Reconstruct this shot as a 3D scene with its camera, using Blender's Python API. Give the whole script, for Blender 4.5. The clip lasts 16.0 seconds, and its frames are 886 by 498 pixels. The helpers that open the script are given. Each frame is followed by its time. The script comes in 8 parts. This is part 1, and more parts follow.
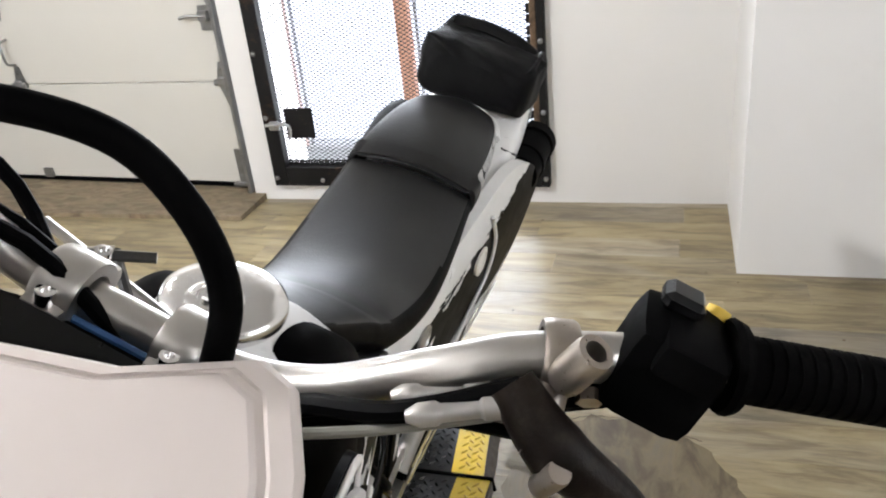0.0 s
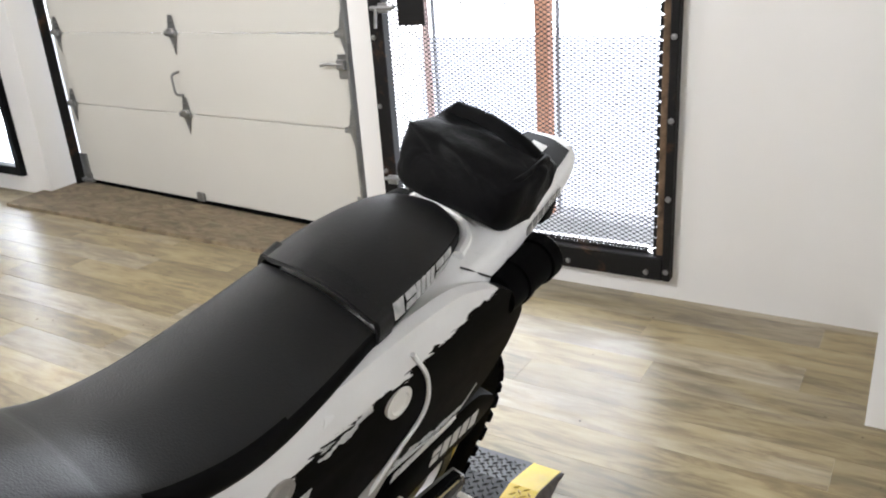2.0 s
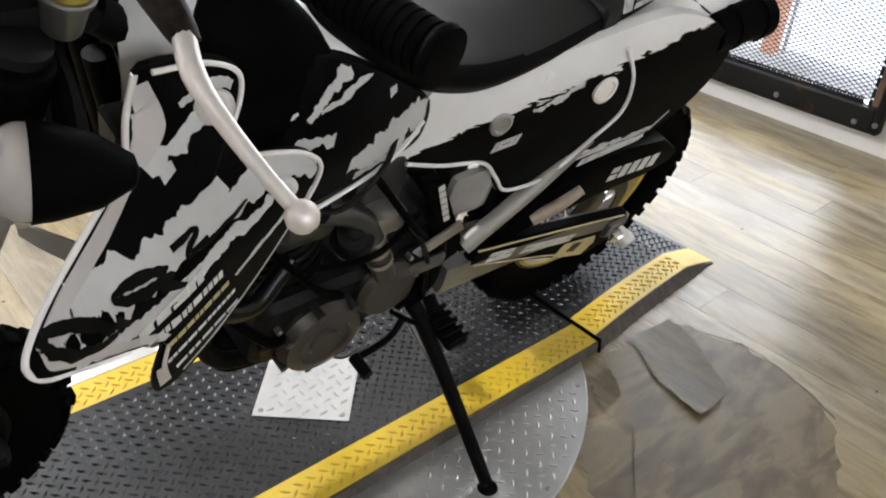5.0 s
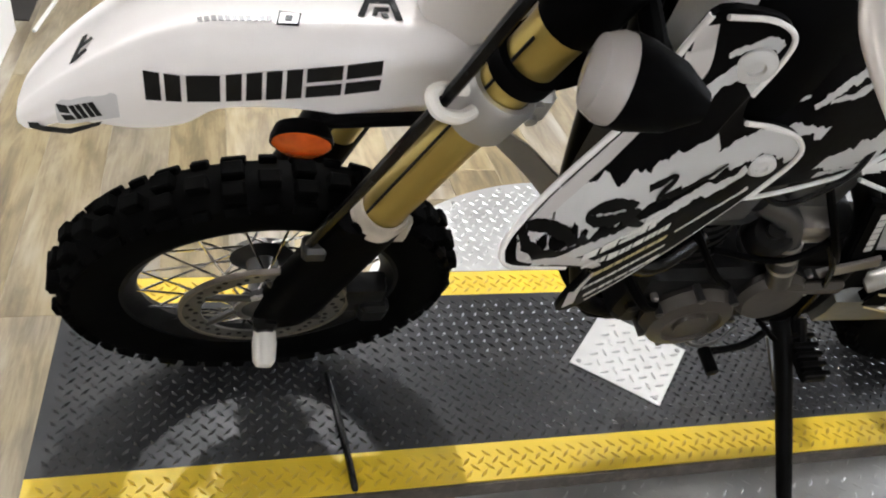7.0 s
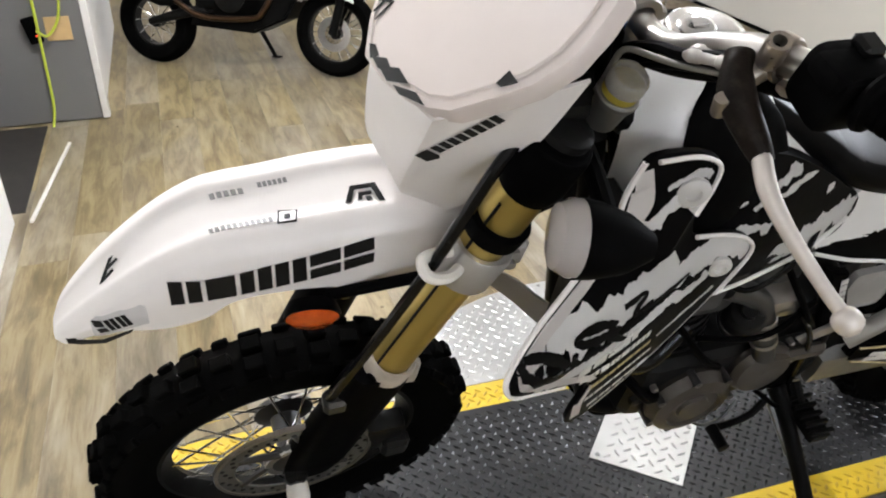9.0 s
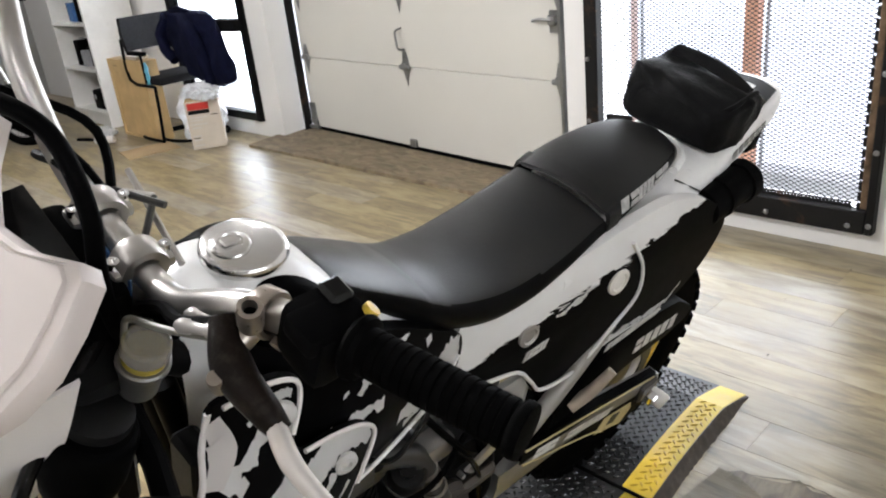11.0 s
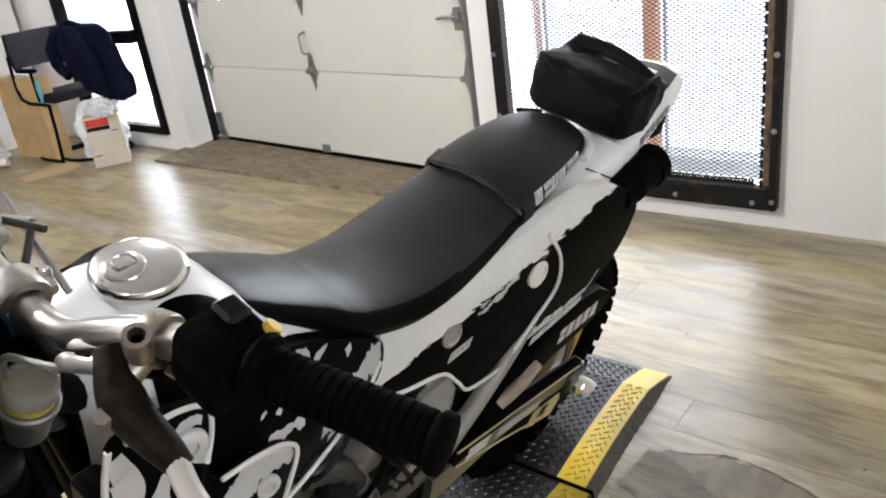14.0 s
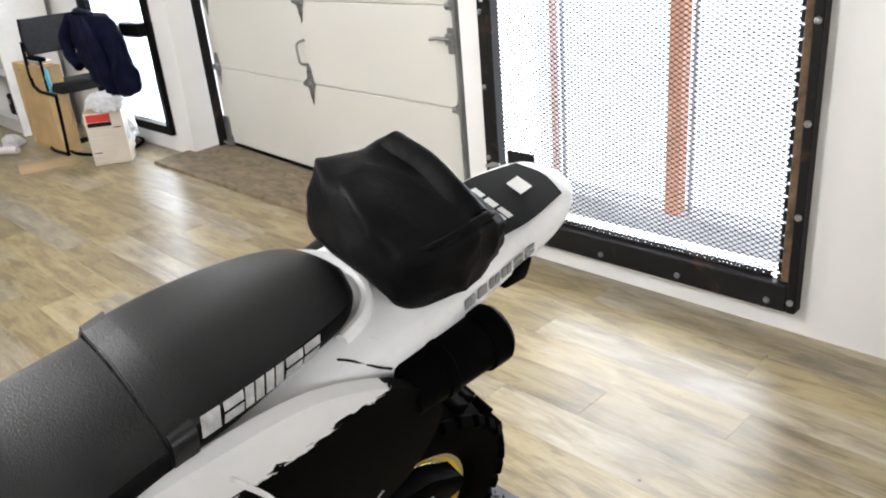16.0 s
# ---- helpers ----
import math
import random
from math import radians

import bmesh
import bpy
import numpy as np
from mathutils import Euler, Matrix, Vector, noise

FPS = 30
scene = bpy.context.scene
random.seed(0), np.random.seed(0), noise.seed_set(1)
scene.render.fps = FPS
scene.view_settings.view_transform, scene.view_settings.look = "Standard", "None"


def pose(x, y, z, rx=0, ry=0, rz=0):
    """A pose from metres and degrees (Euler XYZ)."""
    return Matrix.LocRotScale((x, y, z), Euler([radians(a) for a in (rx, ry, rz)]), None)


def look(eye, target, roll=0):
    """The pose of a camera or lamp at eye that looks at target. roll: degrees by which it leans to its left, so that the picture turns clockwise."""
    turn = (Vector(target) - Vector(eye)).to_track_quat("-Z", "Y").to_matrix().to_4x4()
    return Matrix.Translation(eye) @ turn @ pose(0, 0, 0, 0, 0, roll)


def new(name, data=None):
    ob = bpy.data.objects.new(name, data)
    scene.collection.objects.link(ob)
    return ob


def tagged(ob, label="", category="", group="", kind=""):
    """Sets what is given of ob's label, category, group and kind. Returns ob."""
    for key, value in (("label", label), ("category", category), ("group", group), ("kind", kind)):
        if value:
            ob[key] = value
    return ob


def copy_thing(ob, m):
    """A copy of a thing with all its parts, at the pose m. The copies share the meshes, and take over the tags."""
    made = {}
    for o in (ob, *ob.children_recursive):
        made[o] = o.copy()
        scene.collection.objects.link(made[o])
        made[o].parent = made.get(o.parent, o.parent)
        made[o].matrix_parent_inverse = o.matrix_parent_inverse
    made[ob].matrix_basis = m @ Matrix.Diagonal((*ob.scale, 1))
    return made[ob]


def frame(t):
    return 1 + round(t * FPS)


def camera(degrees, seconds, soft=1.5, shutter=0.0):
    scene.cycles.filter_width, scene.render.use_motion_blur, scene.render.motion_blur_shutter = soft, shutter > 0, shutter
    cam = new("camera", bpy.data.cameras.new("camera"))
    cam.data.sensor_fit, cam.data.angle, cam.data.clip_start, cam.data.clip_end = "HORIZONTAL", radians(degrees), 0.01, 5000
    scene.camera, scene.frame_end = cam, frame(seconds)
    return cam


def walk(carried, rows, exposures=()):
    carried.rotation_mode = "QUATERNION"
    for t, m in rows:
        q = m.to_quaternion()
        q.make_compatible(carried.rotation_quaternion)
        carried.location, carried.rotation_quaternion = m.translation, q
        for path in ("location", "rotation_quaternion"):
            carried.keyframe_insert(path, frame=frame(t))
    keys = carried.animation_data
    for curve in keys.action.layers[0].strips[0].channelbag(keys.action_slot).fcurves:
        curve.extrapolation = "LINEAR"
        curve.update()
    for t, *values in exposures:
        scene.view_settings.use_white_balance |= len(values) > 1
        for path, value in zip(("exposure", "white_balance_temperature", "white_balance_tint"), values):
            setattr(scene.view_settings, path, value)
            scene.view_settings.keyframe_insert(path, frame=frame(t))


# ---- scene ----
cam = camera(59.0, 16.0, soft=2.0)
PATH = [
    (0, (0.234, 0.209, 1.337), (-0.320, 1.927, 0.477), -6.2),
    (0.5, (0.291, 0.368, 1.33), (-0.657, 1.871, 0.412), -8.0),
    (1, (0.379, 0.528, 1.32), (-0.744, 1.909, 0.406), -3.9),
    (1.5, (0.429, 0.633, 1.316), (-0.660, 2.087, 0.479), -6.0),
    (2, (0.498, 0.576, 1.336), (-0.514, 2.144, 0.618), -4.1),
    (2.5, (0.606, 0.364, 1.353), (-0.370, 1.980, 0.692), -1.0),
    (3, (0.649, 0.331, 1.314), (-0.361, 1.890, 0.573), 1.1),
    (3.2, (0.663, 0.361, 1.296), (-0.368, 1.876, 0.494), 2.4),
    (5.3, (0.665, 0.259, 1.217), (-0.612, 1.319, 0.1), 4.8),
    (5.5, (0.649, 0.235, 1.211), (-0.671, 1.222, 0.078), 6.1),
    (6, (0.612, 0.186, 1.198), (-0.801, 0.981, 0.027), 7.9),
    (6.5, (0.596, 0.156, 1.193), (-0.875, 0.819, 0.012), 9.6),
    (7, (0.598, 0.120, 1.191), (-0.905, 0.651, -0.018), 10.7),
    (7.5, (0.602, 0.075, 1.189), (-0.945, 0.450, -0.021), 9.0),
    (8, (0.622, 0.053, 1.204), (-0.954, 0.397, 0.022), 6.9),
    (8.5, (0.636, 0.063, 1.253), (-0.996, 0.477, 0.175), 3.7),
    (9, (0.642, 0.095, 1.295), (-0.992, 0.659, 0.29), 0.7),
    (9.5, (0.637, 0.152, 1.331), (-0.969, 0.891, 0.395), -3.3),
    (10, (0.618, 0.208, 1.351), (-0.907, 1.153, 0.467), -4.7),
    (10.2, (0.620, 0.229, 1.356), (-0.866, 1.271, 0.515), -5.1),
    (12.3, (0.615, 0.316, 1.363), (-0.655, 1.662, 0.601), -5.8),
    (12.5, (0.613, 0.323, 1.356), (-0.648, 1.676, 0.597), -5.8),
    (13, (0.610, 0.322, 1.358), (-0.638, 1.687, 0.597), -5.6),
    (13.5, (0.612, 0.317, 1.358), (-0.618, 1.699, 0.597), -6.3),
    (14, (0.608, 0.305, 1.35), (-0.600, 1.690, 0.562), -8.0),
    (14.5, (0.636, 0.370, 1.341), (-0.595, 1.741, 0.563), -9.1),
    (15, (0.720, 0.537, 1.352), (-0.535, 1.891, 0.583), -6.1),
    (15.5, (0.662, 0.753, 1.322), (-0.614, 2.082, 0.546), -5.7),
    (16, (0.597, 1.043, 1.347), (-0.758, 2.291, 0.567), -5.2),
]
walk(cam, [(t, look(eye, target, roll)) for t, eye, target, roll in PATH],
     [(0, -0.03, 6280, 12), (2, -0.13, 6280, 12), (5.5, -0.13, 6280, 12), (8, -0.02, 6280, 12), (10, -0.18, 6280, 12), (14.5, -0.09, 6280, 12), (16, 0.08, 6280, 12)])

# ---------- world, sun, lamps ----------
world = bpy.data.worlds.new("world")
scene.world = world
world.use_nodes = True
wn = world.node_tree.nodes
wl = world.node_tree.links
sky = wn.new("ShaderNodeTexSky")
sky.sky_type, sky.sun_disc = "NISHITA", False
sky.sun_elevation, sky.sun_rotation = radians(38), radians(20)
wn["Background"].inputs["Strength"].default_value = 0.32
wl.new(sky.outputs["Color"], wn["Background"].inputs["Color"])

sun = new("sun", bpy.data.lights.new("sun", "SUN"))
sun.data.energy, sun.data.angle, sun.data.color = 3.0, radians(2.0), (1.0, 0.96, 0.9)
sun.matrix_world = look((2, 14, 12), (0, 3, 0))


def lamp(name, kind, at, to, energy, size, color, size_y=None):
    ob = new(name, bpy.data.lights.new(name, kind))
    ob.data.energy, ob.data.color = energy, color
    if kind == "AREA":
        ob.data.shape, ob.data.size, ob.data.size_y = "RECTANGLE", size, size_y or size
    else:
        ob.data.shadow_soft_size = size
    ob.matrix_world = look(at, to)
    return ob


# Unseen lamps: first set by the wheel's shadow, others added to light the room.
LAMPS = [(-1.9, 0.3), (-4.2, 0.9), (-1.9, 2.35), (1.7, -1.6), (-4.3, -2.2), (-6.6, 1.2)]
POWER = [282, 66, 34, 46, 48, 50]
for (lx, ly), watt in zip(LAMPS, POWER):
    lamp("ceiling_light_source", "POINT", (lx, ly, 2.66), (lx, ly, 0), watt, 0.055, (1.0, 0.988, 0.965))
# daylight that comes in by the barred opening and the window by the workbench
lamp("cage_daylight", "AREA", (-0.88, 3.62, 1.15), (-0.88, 0.0, 0.7), 60, 1.2, (0.93, 0.97, 1.0), 2.0)
# fill for the bike's left side, from an added window out of view
lamp("east_fill_light", "AREA", (3.3, 0.5, 1.5), (0.0, 0.5, 0.8), 33, 2.2, (1.0, 0.99, 0.97), 1.2)
lamp("window_daylight", "AREA", (-5.05, 3.62, 1.1), (-5.05, 0.0, 0.3), 45, 0.95, (0.9, 0.95, 1.0), 1.8)


# ---------- materials ----------
class Nodes:
    """A node material with short calls."""

    def __init__(self, name, color=(0.5, 0.5, 0.5), rough=0.5, metal=0.0, spec=0.5):
        self.mat = bpy.data.materials.new(name)
        self.mat.use_nodes = True
        self.n, self.l = self.mat.node_tree.nodes, self.mat.node_tree.links
        self.bsdf = self.n["Principled BSDF"]
        self.set(color, rough, metal)
        root = math.sqrt(0.08 * spec)
        self.bsdf.inputs["IOR"].default_value = (1 + root) / (1 - root)

    def set(self, color, rough, metal):
        self.bsdf.inputs["Base Color"].default_value = (*color, 1)
        self.bsdf.inputs["Roughness"].default_value = rough
        self.bsdf.inputs["Metallic"].default_value = metal

    def add(self, kind, **values):
        node = self.n.new(kind)
        for key, value in values.items():
            node.inputs[key].default_value = value
        return node

    def coords(self, kind="Object", scale=(1, 1, 1), turn=(0, 0, 0)):
        tc = self.n.new("ShaderNodeTexCoord")
        mp = self.n.new("ShaderNodeMapping")
        mp.inputs["Scale"].default_value = scale
        mp.inputs["Rotation"].default_value = turn
        self.l.new(tc.outputs[kind], mp.inputs["Vector"])
        return mp.outputs["Vector"]

    def noise(self, vec, scale=5.0, detail=4.0, rough=0.55, warp=0.0):
        node = self.add("ShaderNodeTexNoise", Scale=scale, Detail=detail, Roughness=rough, Distortion=warp)
        self.l.new(vec, node.inputs["Vector"])
        return node.outputs["Fac"]

    def ramp(self, fac, stops):
        node = self.n.new("ShaderNodeValToRGB")
        els = node.color_ramp.elements
        while len(els) < len(stops):
            els.new(0.5)
        for el, (pos, col) in zip(els, stops):
            el.position = pos
            el.color = (*col, 1) if len(col) == 3 else col
        self.l.new(fac, node.inputs["Fac"])
        return node.outputs["Color"]

    def math(self, op, a, b=None, c=None):
        node = self.n.new("ShaderNodeMath")
        node.operation = op
        for slot, v in zip(node.inputs, (a, b, c)):
            if v is None:
                continue
            if isinstance(v, (int, float)):
                slot.default_value = v
            else:
                self.l.new(v, slot)
        return node.outputs[0]

    def mix(self, fac, a, b, blend="MIX"):
        node = self.n.new("ShaderNodeMix")
        node.data_type, node.blend_type = "RGBA", blend
        for slot, v in ((node.inputs[0], fac), (node.inputs[6], a), (node.inputs[7], b)):
            if isinstance(v, (int, float)):
                slot.default_value = v
            elif isinstance(v, tuple):
                slot.default_value = (*v, 1)
            else:
                self.l.new(v, slot)
        return node.outputs[2]

    def color(self, out):
        self.l.new(out, self.bsdf.inputs["Base Color"])

    def rough(self, out):
        self.l.new(out, self.bsdf.inputs["Roughness"])

    def bump(self, out, strength=0.3, distance=0.002):
        node = self.n.new("ShaderNodeBump")
        node.inputs["Strength"].default_value, node.inputs["Distance"].default_value = strength, distance
        self.l.new(out, node.inputs["Height"])
        self.l.new(node.outputs["Normal"], self.bsdf.inputs["Normal"])

    def axis(self, vec, name):
        node = self.n.new("ShaderNodeSeparateXYZ")
        self.l.new(vec, node.inputs[0])
        return node.outputs[name]


def worn(name, color, rough, metal=0.0, spread=0.12, scale=9.0, bump=0.1, distance=0.001, dust=0.0, spec=0.5):
    """A plain material with grain, blotches and fine relief."""
    m = Nodes(name, color, rough, metal, spec)
    v = m.coords()
    big = m.noise(v, scale, 5)
    fine = m.noise(v, scale * 14, 3)
    lo = tuple(c * (1 - spread) for c in color)
    hi = tuple(min(1, c * (1 + spread)) for c in color)
    col = m.ramp(big, [(0.3, lo), (0.7, hi)])
    if dust:
        col = m.mix(m.math("MULTIPLY", m.ramp(m.noise(v, scale * 2.3, 6, 0.65), [(0.5, (0, 0, 0)), (0.75, (1, 1, 1))]), dust), col, (0.32, 0.28, 0.22))
    m.color(col)
    m.rough(m.math("ADD", m.math("MULTIPLY", fine, 0.16), rough - 0.08))
    m.bump(fine, bump, distance)
    return m.mat


WHITE_PLASTIC = worn("white_plastic", (0.82, 0.815, 0.8), 0.3, spread=0.035, scale=6, bump=0.04, dust=0.10)
SATIN_WHITE = worn("satin_white_plastic", (0.82, 0.785, 0.76), 0.36, spread=0.04, scale=6, bump=0.04)
MASK_WHITE = worn("faded_pinkish_white_plastic", (0.62, 0.555, 0.52), 0.4, spread=0.05, scale=5, bump=0.05)
BARE_LEVER = worn("bare_cast_lever", (0.7, 0.65, 0.6), 0.36, 0.45, spread=0.1, scale=22, bump=0.1)
BLACK_PLASTIC = worn("black_plastic", (0.002, 0.002, 0.0021), 0.46, spread=0.3, scale=12, bump=0.12, spec=0.012)
BLACK_GLOSS = worn("black_gloss", (0.003, 0.003, 0.0033), 0.24, spread=0.2, scale=8, bump=0.03, spec=0.25)
RUBBER = worn("tyre_rubber", (0.0022, 0.0022, 0.0021), 0.75, spread=0.35, scale=14, bump=0.3, spec=0.012)
GRIP = worn("grip_rubber", (0.002, 0.002, 0.002), 0.6, spread=0.3, scale=40, bump=0.3, spec=0.012)
ALU = worn("brushed_aluminium", (0.5, 0.48, 0.455), 0.32, 0.95, spread=0.1, scale=18, bump=0.12)
DULL_ALU = worn("dull_aluminium", (0.22, 0.215, 0.2), 0.4, 0.8, spread=0.15, scale=18, bump=0.12, dust=0.05)
TAN_CAST = worn("tan_cast_alloy", (0.42, 0.35, 0.28), 0.45, 0.3, spread=0.12, scale=25, bump=0.15)
CAST = worn("cast_alloy", (0.085, 0.084, 0.083), 0.32, 0.8, spread=0.2, scale=10, bump=0.12, dust=0.02)
DARK_CAST = worn("dark_cast_alloy", (0.01, 0.01, 0.01), 0.38, 0.3, spread=0.3, scale=20, bump=0.25, dust=0.012, spec=0.1)
COVER = worn("bronze_grey_cover", (0.06, 0.053, 0.046), 0.38, 0.5, spread=0.12, scale=5, bump=0.02)
CHROME = worn("chrome", (0.82, 0.81, 0.8), 0.1, 1.0, spread=0.04, scale=8, bump=0.02)
GOLD = worn("gold_anodised", (0.52, 0.395, 0.115), 0.33, 0.85, spread=0.03, scale=3, bump=0.0)
CUP_GOLD = worn("yellow_fluid", (0.4, 0.32, 0.05), 0.25, spread=0.15, scale=60, bump=0.02)
HOSE_GREY = worn("grey_hose", (0.2, 0.195, 0.17), 0.4, spread=0.1, scale=30, bump=0.05)
STEEL = worn("painted_black_steel", (0.004, 0.004, 0.004), 0.4, 0.0, spread=0.3, scale=16, bump=0.15, dust=0.003, spec=0.03)
GREY_PAINT = worn("silver_paint", (0.3, 0.285, 0.26), 0.45, 0.35, spread=0.1, scale=14, bump=0.1, dust=0.08)
COLLAR_WHITE = worn("stained_white_nylon", (0.4, 0.355, 0.29), 0.45, spread=0.2, scale=30, bump=0.1)
PALE_SILVER = worn("pale_silver_alloy", (0.42, 0.405, 0.385), 0.36, 0.6, spread=0.08, scale=24, bump=0.1)
SATIN_CHROME = worn("satin_chrome", (0.78, 0.77, 0.755), 0.2, 1.0, spread=0.06, scale=20, bump=0.03)
RECESS_BROWN = worn("dark_brown_floor", (0.02, 0.017, 0.015), 0.5, spread=0.3, scale=14, bump=0.1)
TIP_GREY = worn("pale_grey_decal", (0.56, 0.55, 0.545), 0.4, spread=0.06, scale=12, bump=0.02)
FAINT_INK = worn("faint_grey_print", (0.22, 0.215, 0.21), 0.42, spread=0.15, scale=40, bump=0.02)
WHITE_NYLON = worn("white_nylon", (0.75, 0.72, 0.66), 0.42, spread=0.05, scale=20, bump=0.05)
YELLOW_DECAL = worn("yellow_plastic", (0.62, 0.42, 0.04), 0.45, spread=0.15, scale=15, bump=0.05)
GREEN_YELLOW = worn("cord_yellow_green", (0.5, 0.58, 0.05), 0.5, spread=0.08, scale=20, bump=0.05)
BLACK_INK = worn("black_print", (0.008, 0.008, 0.008), 0.4, spread=0.2, scale=30, bump=0.02, spec=0.12)
GREY_INK = worn("grey_print", (0.55, 0.54, 0.52), 0.42, spread=0.1, scale=30, bump=0.02)
SEAT_INK = worn("faded_grey_print", (0.4, 0.395, 0.385), 0.5, spread=0.3, scale=60, bump=0.05)
WHITE_INK = worn("white_print", (0.72, 0.71, 0.69), 0.4, spread=0.1, scale=30, bump=0.02)
YELLOW_INK = worn("yellow_print", (0.5, 0.42, 0.22), 0.45, spread=0.1, scale=30, bump=0.02)
BLUE_TINT = worn("blue_cover", (0.05, 0.12, 0.28), 0.2, spread=0.1, scale=10, bump=0.02)
GREASE = worn("oily_chain", (0.05, 0.045, 0.035), 0.4, 0.8, spread=0.3, scale=40, bump=0.2)
BROWN_BOOT = worn("lever_boot_rubber", (0.009, 0.006, 0.0045), 0.42, spread=0.5, scale=38, bump=0.3, dust=0.05, spec=0.1)
PERCH = worn("dull_bronze_alloy", (0.4, 0.355, 0.31), 0.3, 0.9, spread=0.15, scale=20, bump=0.15)


def glassy(name, color, rough=0.08, transmission=1.0):
    m = Nodes(name, color, rough)
    m.bsdf.inputs["Transmission Weight"].default_value = transmission
    m.bsdf.inputs["IOR"].default_value = 1.45
    v = m.coords()
    m.bump(m.noise(v, 260, 2), 0.15, 0.0006)
    return m.mat


CLEAR_LENS = glassy("clear_lens", (0.72, 0.66, 0.635), 0.16, 0.55)
AMBER = worn("amber_lens", (0.5, 0.075, 0.006), 0.14, spread=0.35, scale=30, bump=0.2)
RESERVOIR = glassy("milky_reservoir", (0.78, 0.75, 0.66), 0.2, 0.75)


def seat_material():
    m = Nodes("seat_vinyl", (0.02, 0.02, 0.02), 0.45, spec=0.36)
    v = m.coords()
    grain = m.add("ShaderNodeTexVoronoi", Scale=420.0)
    m.l.new(v, grain.inputs["Vector"])
    m.color(m.ramp(m.noise(v, 7, 5), [(0.3, (0.0025, 0.0025, 0.0027)), (0.75, (0.005, 0.005, 0.005))]))
    m.rough(m.math("ADD", m.math("ADD", m.math("MULTIPLY", m.noise(v, 16, 4), 0.14), m.math("MULTIPLY", m.noise(v, 3.5, 3), 0.3)), 0.2))
    m.bump(grain.outputs["Distance"], 0.28, 0.0008)
    return m.mat


SEAT = seat_material()
SEAT_SIDE = worn("seat_side_vinyl", (0.0025, 0.0025, 0.0027), 0.5, spread=0.2, scale=20, bump=0.1, spec=0.06)


def bag_material():
    m = Nodes("black_coated_cloth", (0.012, 0.012, 0.013), 0.5, spec=0.06)
    v = m.coords()
    m.color(m.ramp(m.noise(v, 12, 5), [(0.3, (0.003, 0.003, 0.0035)), (0.75, (0.007, 0.007, 0.007))]))
    m.rough(m.math("ADD", m.math("MULTIPLY", m.noise(v, 25, 4), 0.2), 0.4))
    m.bump(m.math("ADD", m.noise(v, 26, 4, 0.5, 0.6), m.math("MULTIPLY", m.noise(v, 500, 2), 0.12)), 0.5, 0.006)
    return m.mat


BAG = bag_material()


def splash_material(name, edge, streak, cut, slope, lift):
    """White plastic with a torn black graphic: black below a ragged line across the panel and in streaks along it."""
    m = Nodes(name, (0.7, 0.7, 0.7), 0.36, spec=0.025)
    v = m.coords()
    y, z = m.axis(v, "Y"), m.axis(v, "Z")
    line = m.math("SUBTRACT", m.math("ADD", m.math("MULTIPLY", y, slope), lift), z)
    along = math.atan(slope)
    vs = m.coords(scale=(1, 1.0, 4.2), turn=(0, 0, 0))
    sk = m.coords(scale=(1, 2.2, 11), turn=(along, 0, 0))
    rag = m.math("MULTIPLY", m.math("SUBTRACT", m.noise(vs, 16, 5, 0.62, 0.5), 0.5), edge)
    below = m.math("GREATER_THAN", m.math("ADD", line, rag), 0.0)
    stripes = m.math("GREATER_THAN", m.math("ADD", m.noise(sk, streak, 4, 0.6, 0.3), m.math("MULTIPLY", m.noise(vs, 60, 3), 0.05)), cut)
    black = m.math("MULTIPLY", below, stripes)
    blotch = m.noise(v, 9, 4)
    white = m.ramp(blotch, [(0.3, (0.74, 0.73, 0.71)), (0.7, (0.82, 0.815, 0.8))])
    dark = m.ramp(blotch, [(0.3, (0.0025, 0.0025, 0.0025)), (0.75, (0.004, 0.004, 0.004))])
    m.color(m.mix(black, white, dark))
    m.rough(m.math("ADD", m.math("MULTIPLY", m.noise(v, 50, 3), 0.14), 0.3))
    m.bump(m.noise(v, 120, 2), 0.05, 0.0006)
    return m.mat


